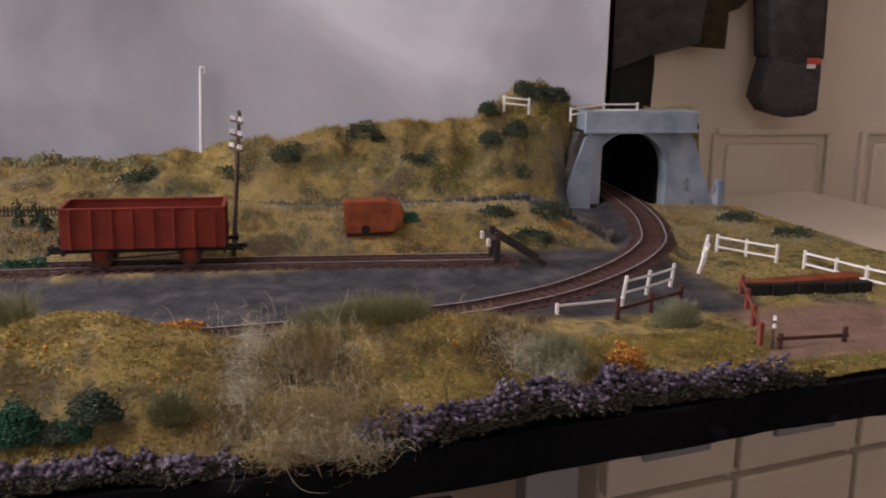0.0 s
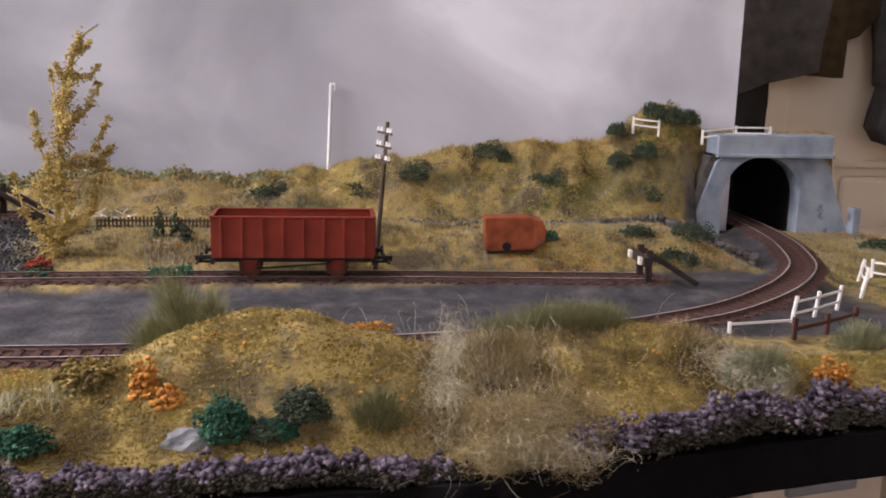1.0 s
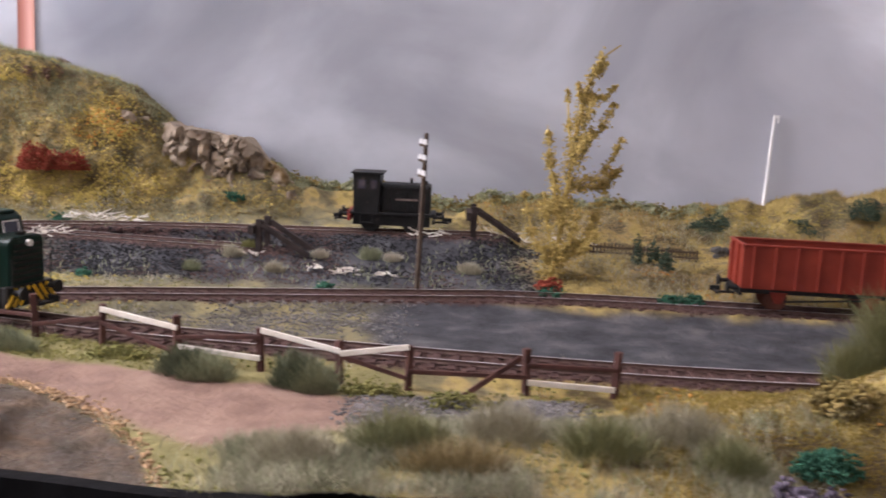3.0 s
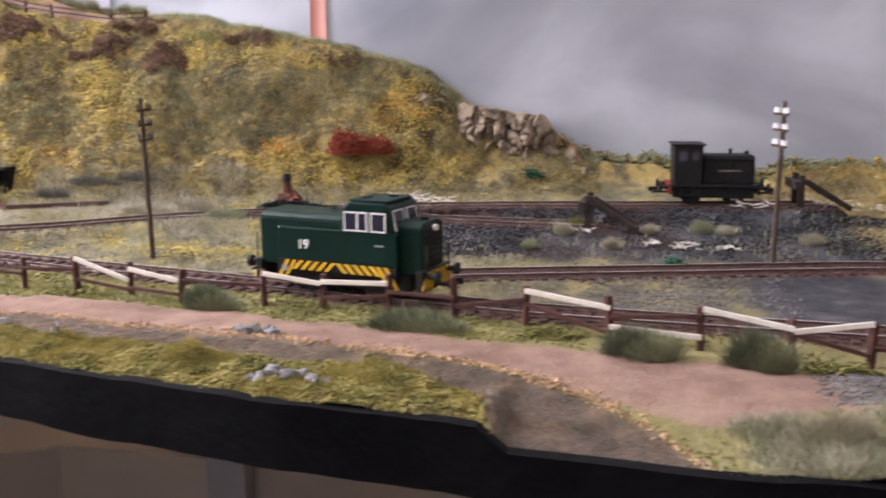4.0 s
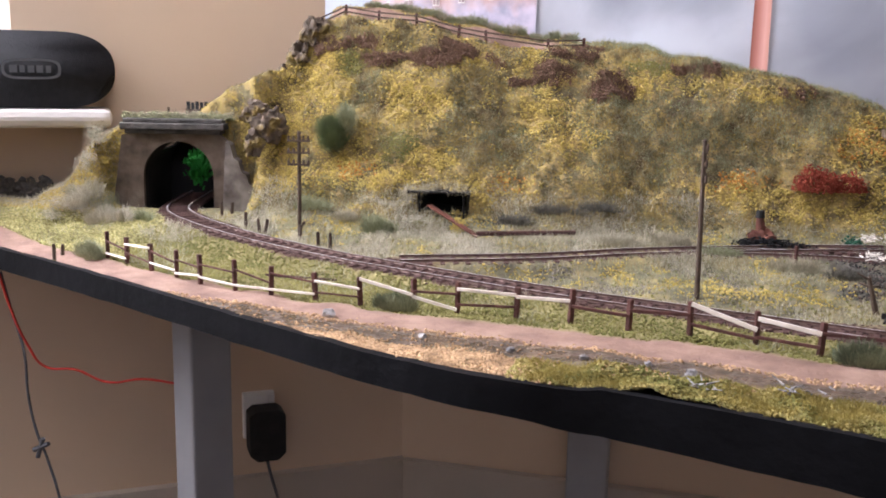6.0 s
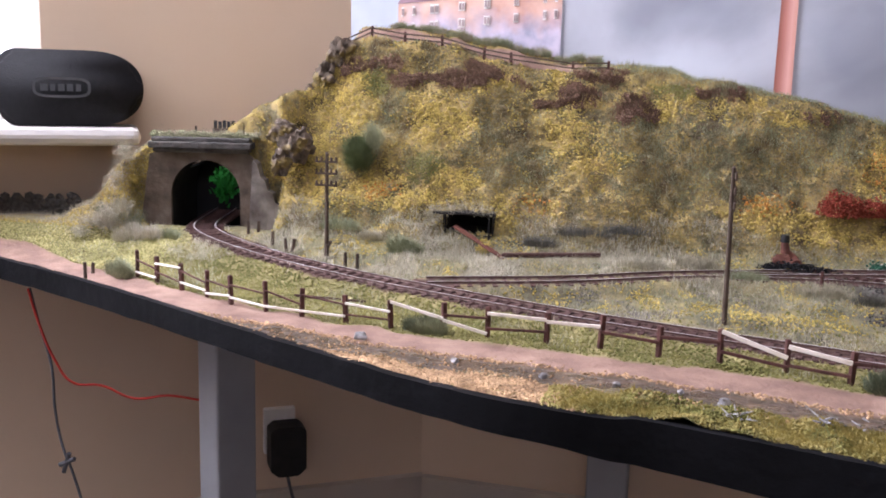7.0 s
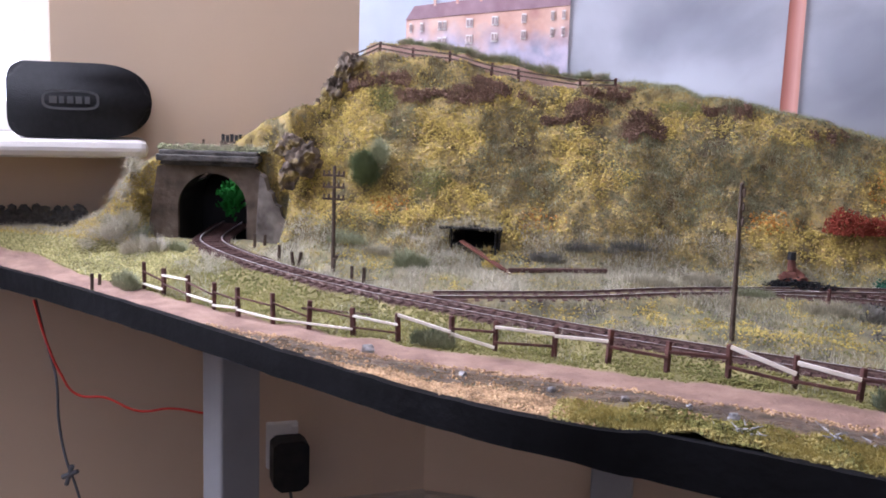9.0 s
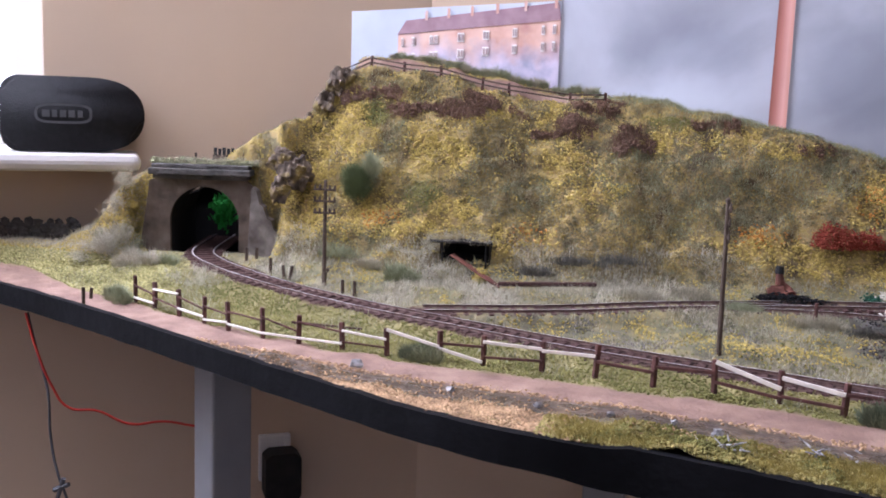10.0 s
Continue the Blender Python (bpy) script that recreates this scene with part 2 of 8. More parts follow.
M["grass_straw"] = leafy("straw_static_grass", (0.23, 0.175, 0.085), (0.40, 0.315, 0.17), 0.35)
M["foam_moss"] = leafy("mossy_fibre", (0.15, 0.15, 0.05), (0.28, 0.26, 0.10), 0.3)
M["foam_lawn"] = leafy("lawn_foam", (0.32, 0.295, 0.13), (0.50, 0.45, 0.21), 0.2)
M["foam_ochre"] = leafy("ochre_foam_turf", (0.15, 0.102, 0.022), (0.27, 0.19, 0.048), 0.15)
M["foam_dun"] = leafy("dun_foam_turf", (0.12, 0.100, 0.058), (0.22, 0.185, 0.108), 0.18)
M["foam_sand"] = leafy("sandy_foam_turf", (0.38, 0.26, 0.11), (0.52, 0.37, 0.18), 0.12)
# dark crumb colour that paints the shade under and between the heather
M["foam_shade"] = leafy("heather_shade_crumbs", (0.025, 0.022, 0.018), (0.06, 0.055, 0.04))
M["gravel"] = mat("tan_gravel", [(0.25, 0.155, 0.085), (0.50, 0.33, 0.185)], 90, 0.95, vary=0.4)
M["ballast"] = mat("brown_ballast", [(0.054, 0.030, 0.026), (0.12, 0.072, 0.062)], 90, 0.95, vary=0.4)
M["grey_gravel"] = mat("grey_gravel", [(0.11, 0.10, 0.098), (0.21, 0.195, 0.19)], 90, 0.95, vary=0.35)
M["moss"] = mat("mossy_foam_turf", [(0.065, 0.066, 0.022), (0.150, 0.142, 0.044), (0.25, 0.20, 0.070), (0.35, 0.31, 0.115)], 42, 0.95, vary=0.3, specular=0.1)
M["coal"] = mat("coal", [(0.010, 0.010, 0.011), (0.028, 0.027, 0.028)], 90, 0.9, vary=0.4, specular=0.1)
M["leaf_green"] = leafy("bright_fern", (0.02, 0.20, 0.03), (0.05, 0.36, 0.07), 0.4)


def sky_board():
    m = bpy.data.materials.new("painted_sky")
    m.use_nodes = True
    nt = m.node_tree
    b = nt.nodes["Principled BSDF"]
    tc = nt.nodes.new("ShaderNodeTexCoord")
    mp = nt.nodes.new("ShaderNodeMapping")
    mp.inputs["Scale"].default_value = (1.0, 1.0, 1.5)
    nt.links.new(tc.outputs["Object"], mp.inputs[0])
    n1 = nt.nodes.new("ShaderNodeTexNoise")
    n1.inputs["Scale"].default_value, n1.inputs["Detail"].default_value, n1.inputs["Roughness"].default_value = 5.5, 5, 0.5
    n1.inputs["Distortion"].default_value = 0.5
    nt.links.new(mp.outputs[0], n1.inputs["Vector"])
    r = nt.nodes.new("ShaderNodeValToRGB")
    e = r.color_ramp.elements
    e.new(0.5)
    for k, (p, c) in enumerate(((0.30, (0.42, 0.43, 0.475)), (0.48, (0.56, 0.575, 0.625)), (0.68, (0.80, 0.83, 0.89)))):
        e[k].position, e[k].color = p, (*c, 1)
    nt.links.new(n1.outputs["Fac"], r.inputs[0])
    # the painter's big dark cloud bank and the paler sky to its right
    sep = nt.nodes.new("ShaderNodeSeparateXYZ")
    n2 = nt.nodes.new("ShaderNodeTexNoise")
    n2.inputs["Scale"].default_value = 4.0
    nt.links.new(tc.outputs["Object"], n2.inputs["Vector"])
    wob = nt.nodes.new("ShaderNodeMath")
    wob.operation, wob.inputs[1].default_value = "MULTIPLY_ADD", 0.25
    nt.links.new(tc.outputs["Object"], sep.inputs[0])
    nt.links.new(n2.outputs["Fac"], wob.inputs[0])
    nt.links.new(sep.outputs[0], wob.inputs[2])
    mr = nt.nodes.new("ShaderNodeMapRange")
    mr.inputs[1].default_value, mr.inputs[2].default_value = -0.675, 0.825
    nt.links.new(wob.outputs[0], mr.inputs[0])
    r2 = nt.nodes.new("ShaderNodeValToRGB")
    e2 = r2.color_ramp.elements
    bank = ((0.0, 1.0), (0.19, 1.0), (0.29, 0.72), (0.42, 0.58), (0.56, 0.62), (0.65, 0.70), (0.76, 0.98))
    while len(e2) < len(bank):
        e2.new(0.5)
    for k, (p, v) in enumerate(bank):
        e2[k].position, e2[k].color = p, (v * 0.99, v * 0.995, min(1, v * 1.02), 1)
    nt.links.new(mr.outputs[0], r2.inputs[0])
    mu = nt.nodes.new("ShaderNodeMix")
    mu.data_type, mu.blend_type = "RGBA", "MULTIPLY"
    mu.inputs["Factor"].default_value = 1.0
    nt.links.new(r.outputs[0], mu.inputs["A"])
    nt.links.new(r2.outputs[0], mu.inputs["B"])
    out = mu.outputs["Result"]
    # single darker clouds at the board's left end
    soft = nt.nodes.new("ShaderNodeTexNoise")
    soft.inputs["Scale"].default_value, soft.inputs["Detail"].default_value = 14, 4
    nt.links.new(tc.outputs["Object"], soft.inputs["Vector"])
    for x, z, wide, high in ((-0.405, 1.150, 0.075, 0.040), (-0.275, 1.135, 0.050, 0.055)):
        at = nt.nodes.new("ShaderNodeMapping")
        at.vector_type = "POINT"
        at.inputs["Location"].default_value = (-x / wide, 0, -z / high)
        at.inputs["Scale"].default_value = (1 / wide, 0, 1 / high)
        nt.links.new(tc.outputs["Object"], at.inputs[0])
        ln = nt.nodes.new("ShaderNodeVectorMath")
        ln.operation = "LENGTH"
        nt.links.new(at.outputs[0], ln.inputs[0])
        ad = nt.nodes.new("ShaderNodeMath")
        ad.operation, ad.inputs[1].default_value = "MULTIPLY_ADD", 1.2
        nt.links.new(soft.outputs["Fac"], ad.inputs[0])
        nt.links.new(ln.outputs["Value"], ad.inputs[2])
        fd = nt.nodes.new("ShaderNodeMapRange")
        fd.interpolation_type = "SMOOTHSTEP"
        fd.inputs[1].default_value, fd.inputs[2].default_value, fd.inputs[3].default_value, fd.inputs[4].default_value = 1.0, 1.8, 1.0, 0.0
        nt.links.new(ad.outputs[0], fd.inputs[0])
        dk = nt.nodes.new("ShaderNodeMix")
        dk.data_type, dk.blend_type = "RGBA", "MULTIPLY"
        nt.links.new(fd.outputs[0], dk.inputs["Factor"])
        nt.links.new(out, dk.inputs["A"])
        dk.inputs["B"].default_value = (0.70, 0.71, 0.74, 1)
        out = dk.outputs["Result"]
    nt.links.new(out, b.inputs["Base Color"])
    b.inputs["Roughness"].default_value = 0.75
    b.inputs["Specular IOR Level"].default_value = 0.2
    return m


M["sky"] = sky_board()
M["sky_blue"] = mat("printed_blue_sky", [(0.42, 0.47, 0.58), (0.55, 0.60, 0.69), (0.66, 0.70, 0.76)], 9, 0.6)


def terrain_material():
    """Turf by default; the attribute's red paints ash, green the dirt road, blue the wet dark track of the road."""
    m = bpy.data.materials.new("scenic_ground")
    m.use_nodes = True
    nt = m.node_tree
    b = nt.nodes["Principled BSDF"]
    tc = nt.nodes.new("ShaderNodeTexCoord")

    def noise_ramp(scale, stops, detail=5):
        n = nt.nodes.new("ShaderNodeTexNoise")
        n.inputs["Scale"].default_value, n.inputs["Detail"].default_value, n.inputs["Roughness"].default_value = scale, detail, 0.65
        nt.links.new(tc.outputs["Object"], n.inputs["Vector"])
        r = nt.nodes.new("ShaderNodeValToRGB")
        e = r.color_ramp.elements
        while len(e) < len(stops):
            e.new(0.5)
        for k, (p, c) in enumerate(stops):
            e[k].position, e[k].color = p, (*c, 1)
        nt.links.new(n.outputs["Fac"], r.inputs[0])
        return r.outputs[0], n.outputs["Fac"]

    def mix(f, a, c):
        x = nt.nodes.new("ShaderNodeMix")
        x.data_type = "RGBA"
        nt.links.new(f, x.inputs["Factor"])
        nt.links.new(a, x.inputs["A"])
        nt.links.new(c, x.inputs["B"])
        return x.outputs["Result"]

    turf_c = turf_colour(nt, tc.outputs["Object"], 0.8)
    ash, _ = noise_ramp(38, ((0.3, (0.024, 0.024, 0.028)), (0.5, (0.055, 0.055, 0.062)), (0.72, (0.126, 0.120, 0.122))), 8)
    bed, _ = noise_ramp(120, ((0.3, (0.044, 0.023, 0.020)), (0.55, (0.090, 0.048, 0.041)), (0.75, (0.145, 0.092, 0.078))))
    road, _ = noise_ramp(40, ((0.28, (0.145, 0.088, 0.068)), (0.5, (0.24, 0.152, 0.118)), (0.74, (0.335, 0.228, 0.172))), 7)
    wet, _ = noise_ramp(90, ((0.3, (0.030, 0.022, 0.021)), (0.52, (0.072, 0.047, 0.039)), (0.74, (0.165, 0.105, 0.072))))
    at = nt.nodes.new("ShaderNodeAttribute")
    at.attribute_name = "ground_kind"
    sp = nt.nodes.new("ShaderNodeSeparateColor")
    nt.links.new(at.outputs["Color"], sp.inputs[0])
    meadow, _ = noise_ramp(48, ((0.3, (0.062, 0.055, 0.038)), (0.45, (0.140, 0.126, 0.080)), (0.58, (0.23, 0.195, 0.10)), (0.72, (0.34, 0.275, 0.10))))
    sward, _ = noise_ramp(44, ((0.3, (0.13, 0.115, 0.048)), (0.5, (0.215, 0.19, 0.082)), (0.72, (0.33, 0.28, 0.125))))
    tone = nt.nodes.new("ShaderNodeAttribute")
    tone.attribute_name = "ground_tone"
    ts = nt.nodes.new("ShaderNodeSeparateColor")
    nt.links.new(tone.outputs["Color"], ts.inputs[0])
    turf_c = mix(ts.outputs[1], mix(ts.outputs[0], turf_c, meadow), sward)
    c = mix(sp.outputs[0], turf_c, ash)
    c = mix(at.outputs["Alpha"], c, bed)
    c = mix(sp.outputs[1], c, road)
    c = mix(sp.outputs[2], c, wet)
    nt.links.new(c, b.inputs["Base Color"])
    # puddled mud shines where it is wet
    pool = nt.nodes.new("ShaderNodeTexNoise")
    pool.inputs["Scale"].default_value, pool.inputs["Detail"].default_value = 70, 3
    nt.links.new(tc.outputs["Object"], pool.inputs["Vector"])
    wm = nt.nodes.new("ShaderNodeMath")
    wm.operation = "MULTIPLY"
    nt.links.new(pool.outputs["Fac"], wm.inputs[0])
    nt.links.new(sp.outputs[2], wm.inputs[1])
    for slot, dry_v, wet_v in (("Roughness", 0.92, 0.16), ("Specular IOR Level", 0.2, 0.6)):
        mr = nt.nodes.new("ShaderNodeMapRange")
        mr.inputs[1].default_value, mr.inputs[2].default_value, mr.inputs[3].default_value, mr.inputs[4].default_value = 0.30, 0.52, dry_v, wet_v
        nt.links.new(wm.outputs[0], mr.inputs[0])
        nt.links.new(mr.outputs[0], b.inputs[slot])
    fine = nt.nodes.new("ShaderNodeTexNoise")
    fine.inputs["Scale"].default_value, fine.inputs["Detail"].default_value = 420, 4
    nt.links.new(tc.outputs["Object"], fine.inputs["Vector"])
    bp = nt.nodes.new("ShaderNodeBump")
    bp.inputs["Strength"].default_value, bp.inputs["Distance"].default_value = 0.7, 0.0015
    nt.links.new(fine.outputs["Fac"], bp.inputs["Height"])
    nt.links.new(bp.outputs[0], b.inputs["Normal"])
    return m


M["ground"] = terrain_material()

# ---------------------------------------------------------------- mesh helpers
def part(name, bm, material, parent=None, label="", smooth=False):
    """Links a bmesh as one mesh object, under parent where one is given."""
    me = bpy.data.meshes.new(name)
    bmesh.ops.recalc_face_normals(bm, faces=bm.faces)
    bm.to_mesh(me)
    bm.free()
    if smooth:
        me.shade_smooth()
    me.materials.append(material)
    ob = new(name, me)
    ob.parent = parent
    if label:
        tagged(ob, label)
    return ob


def thing(name, m, label, category, group="", kind=""):
    ob = new(name)
    ob.empty_display_size = 0.01
    ob.matrix_world = m
    return tagged(ob, label, category, group, kind)


def box(bm, centre, size, bevel=0.0, m=None):
    made = bmesh.ops.create_cube(bm, size=1.0, matrix=(m or Matrix()) @ Matrix.LocRotScale(centre, None, size))
    if bevel:
        edges = list({e for v in made["verts"] for e in v.link_edges})
        bmesh.ops.bevel(bm, geom=edges, offset=bevel, segments=2, affect="EDGES", profile=0.5)
    return bm


def rod(bm, a, b, r1, r2=None, seg=8):
    """A tapered round bar from a to b."""
    a, b = Vector(a), Vector(b)
    q = (b - a).to_track_quat("Z", "Y")
    bmesh.ops.create_cone(bm, cap_ends=True, segments=seg, radius1=r1, radius2=r1 if r2 is None else r2, depth=(b - a).length,
                          matrix=Matrix.Translation((a + b) / 2) @ q.to_matrix().to_4x4())
    return bm


def boxes(*args):
    bm = bmesh.new()
    for centre, size, *rest in args:
        box(bm, centre, size, *(rest or (0.0,)))
    return bm


def rods(*args):
    bm = bmesh.new()
    for a in args:
        rod(bm, *a)
    return bm


def prism(outline, y0, y1, bevel=0.0):
    """An outline in x, z drawn through from y0 to y1."""
    bm = bmesh.new()
    front = [bm.verts.new((x, y0, z)) for x, z in outline]
    back = [bm.verts.new((x, y1, z)) for x, z in outline]
    bm.faces.new(front)
    bm.faces.new(list(reversed(back)))
    for k in range(len(outline)):
        j = (k + 1) % len(outline)
        bm.faces.new((front[k], back[k], back[j], front[j]))
    if bevel:
        bmesh.ops.bevel(bm, geom=list(bm.edges), offset=bevel, segments=2, affect="EDGES", profile=0.5)
    return bm


def sheet(name, verts, faces, material, label, category, kind, smooth=True):
    me = bpy.data.meshes.new(name)
    me.from_pydata(verts, [], faces)
    if smooth:
        me.shade_smooth()
    me.materials.append(material)
    return tagged(new(name, me), label, category, "", kind)


def tube_curve(name, pts, radius, material, parent=None):
    cu = bpy.data.curves.new(name, "CURVE")
    cu.dimensions, cu.bevel_depth, cu.bevel_resolution = "3D", radius, 2
    sp = cu.splines.new("BEZIER")
    sp.bezier_points.add(len(pts) - 1)
    for b, p in zip(sp.bezier_points, pts):
        b.co, b.handle_left_type, b.handle_right_type = p, "AUTO", "AUTO"
    cu.materials.append(material)
    ob = new(name, cu)
    ob.parent = parent
    return ob


# ---------------------------------------------------------------- plan of the layout
def spline(points, step=0.004):
    """Points of a smooth line through the given ones, at even steps."""
    p = np.array(points, float)
    q = np.vstack([2 * p[0] - p[1], p, 2 * p[-1] - p[-2]])
    out = []
    for k in range(1, len(q) - 2):
        a, b, c, d = q[k - 1 : k + 3]
        for t in np.linspace(0, 1, 24, endpoint=False):
            out.append(0.5 * (2 * b + (c - a) * t + (2 * a - 5 * b + 4 * c - d) * t * t + (3 * b - a - 3 * c + d) * t**3))
    out = np.array(out + [p[-1]])
    s = np.r_[0, np.cumsum(np.linalg.norm(np.diff(out, axis=0), axis=1))]
    u = np.arange(0, s[-1], step)
    return np.stack([np.interp(u, s, out[:, k]) for k in range(3)], -1)


MAIN = spline([(0.627, 0.72, 0.950), (0.627, 0.64, 0.950), (0.6235, 0.585, 0.950), (0.612, 0.515, 0.950), (0.5965, 0.462, 0.950), (0.574, 0.410, 0.950), (0.532, 0.356, 0.950),
               (0.477, 0.309, 0.950), (0.430, 0.284, 0.950), (0.396, 0.272, 0.950), (0.30, 0.254, 0.950), (0.20, 0.246, 0.950), (0.12, 0.244, 0.950), (0.04, 0.249, 0.950), (-0.05, 0.258, 0.950),
               (-0.126, 0.268, 0.950), (-0.19, 0.283, 0.950), (-0.30, 0.311, 0.950), (-0.40, 0.331, 0.951), (-0.47, 0.347, 0.952), (-0.575, 0.377, 0.954), (-0.62, 0.393, 0.955),
               (-0.675, 0.415, 0.957), (-0.726, 0.439, 0.960), (-0.765, 0.464, 0.963), (-0.7845, 0.4885, 0.965), (-0.8000, 0.537, 0.966), (-0.8110, 0.577, 0.967), (-0.8140, 0.588, 0.967)])
SIDING = spline([(0.455, 0.384, 0.950), (0.36, 0.391, 0.950), (0.29, 0.396, 0.950), (0.16, 0.400, 0.950), (0.06, 0.398, 0.950), (0.015, 0.389, 0.950), (-0.05, 0.373, 0.950), (-0.138, 0.352, 0.950),
                 (-0.20, 0.336, 0.950), (-0.25, 0.322, 0.950), (-0.31, 0.314, 0.950)])
YARD = spline([(-0.56, 0.392, 0.955), (-0.47, 0.424, 0.957), (-0.39, 0.455, 0.961), (-0.27, 0.488, 0.965), (-0.17, 0.496, 0.968), (-0.06, 0.499, 0.970), (0.045, 0.502, 0.972)])
SPUR = spline([(-0.36, 0.462, 0.962), (-0.28, 0.470, 0.963), (-0.20, 0.465, 0.962), (-0.10, 0.459, 0.961)])
TRACKS = np.vstack([MAIN, SIDING, YARD, SPUR])

FRONT_X = [-1.10, -0.912, -0.836, -0.767, -0.705, -0.651, -0.604, -0.562, -0.525, -0.493, -0.464, -0.437, -0.414, -0.388, -0.344, -0.296, -0.246, -0.20, -0.16, -0.125, -0.087, -0.063, -0.041, 0.0,
           0.06, 0.09, 0.148, 0.22, 0.295, 0.325, 0.37, 0.418, 0.472, 0.517, 0.58, 0.80]
FRONT_Y = [0.478, 0.392, 0.361, 0.330, 0.3006, 0.274, 0.2514, 0.2326, 0.2148, 0.203, 0.1948, 0.190, 0.1875, 0.1835, 0.1735, 0.160, 0.149, 0.1385, 0.1335, 0.1265, 0.122, 0.118, 0.115, 0.113,
           0.115, 0.116, 0.1115, 0.1125, 0.116, 0.124, 0.131, 0.1415, 0.150, 0.160, 0.168, 0.195]


def front(x):
    return np.interp(x, FRONT_X, FRONT_Y)


def step(a, b, v):
    t = np.clip((v - a) / (b - a), 0, 1)
    return t * t * (3 - 2 * t)


def track_near(x, y):
    """Distance to the nearest track, and that track's level."""
    p = np.stack([np.ravel(x), np.ravel(y)], -1)
    best, level = np.full(len(p), 9.0), np.full(len(p), 0.95)
    for k in range(0, len(TRACKS), 3):
        d = np.hypot(p[:, 0] - TRACKS[k, 0], p[:, 1] - TRACKS[k, 1])
        level = np.where(d < best, TRACKS[k, 2], level)
        best = np.minimum(best, d)
    return best.reshape(np.shape(x)), level.reshape(np.shape(x))


def track_gap(x, y):
    return track_near(x, y)[0]


def lumps(x, y, scale, seed=0.0):
    f = np.frompyfunc(lambda a, b: noise.noise((a * scale + seed, b * scale, seed)), 2, 1)
    return np.asarray(f(x, y), float)


# the left portal stands turned towards the room; its own plan runs along x before the turn
PORTAL_TURN, PORTAL_PIVOT = math.radians(16), (-0.755, 0.500)


def portal_world(x, y):
    dx, dy = x - PORTAL_PIVOT[0], y - PORTAL_PIVOT[1]
    c, s = math.cos(PORTAL_TURN), math.sin(PORTAL_TURN)
    return PORTAL_PIVOT[0] + c * dx - s * dy, PORTAL_PIVOT[1] + s * dx + c * dy


def portal_plan(x, y):
    """A point in the left portal's own plan; the turn fades out along the hill."""
    a = PORTAL_TURN * step(-0.725, -0.765, x)
    dx, dy = x - PORTAL_PIVOT[0], y - PORTAL_PIVOT[1]
    return PORTAL_PIVOT[0] + np.cos(a) * dx + np.sin(a) * dy, PORTAL_PIVOT[1] - np.sin(a) * dx + np.cos(a) * dy


HILL_X = [-1.05, -0.98, -0.94, -0.91, -0.885, -0.86, -0.845, -0.776, -0.743, -0.717, -0.700, -0.686, -0.64, -0.551, -0.504, -0.437, -0.371, -0.321, -0.261, -0.235, -0.205, -0.16, -0.12, -0.087, 0.0,
          0.19, 0.22, 0.266, 0.311, 0.38, 0.451, 0.489, 0.512, 0.546, 0.576, 0.70, 0.80]
HILL_Z = [0.965, 0.966, 0.967, 0.968, 0.982, 1.012, 1.028, 1.042, 1.066, 1.084, 1.112, 1.128, 1.124, 1.108, 1.103, 1.106, 1.093, 1.086, 1.070, 1.058, 1.032, 1.018, 0.998, 0.990, 0.986,
          0.984, 0.994, 1.002, 1.007, 1.014, 1.017, 1.028, 1.043, 1.049, 1.030, 1.026, 0.955]
FOOT_X = [-1.05, -0.90, -0.850, -0.844, -0.724, -0.718, -0.69, -0.60, -0.50, -0.40, -0.30, -0.20, -0.10, 0.0, 0.2, 0.5, 0.565, 0.572, 0.70, 0.8]
FOOT_Y = [0.47, 0.46, 0.47, 0.508, 0.508, 0.475, 0.462, 0.462, 0.475, 0.490, 0.508, 0.525, 0.53, 0.535, 0.535, 0.535, 0.56, 0.590, 0.590, 0.62]
TOP_Y = [(-1.05, 0.52), (-0.95, 0.50), (-0.92, 0.492), (-0.850, 0.494), (-0.844, 0.514), (-0.724, 0.514), (-0.716, 0.540), (-0.69, 0.572), (-0.3, 0.576), (0.0, 0.60), (0.5, 0.60), (0.565, 0.60), (0.572, 0.595), (0.7, 0.595), (0.8, 0.64)]


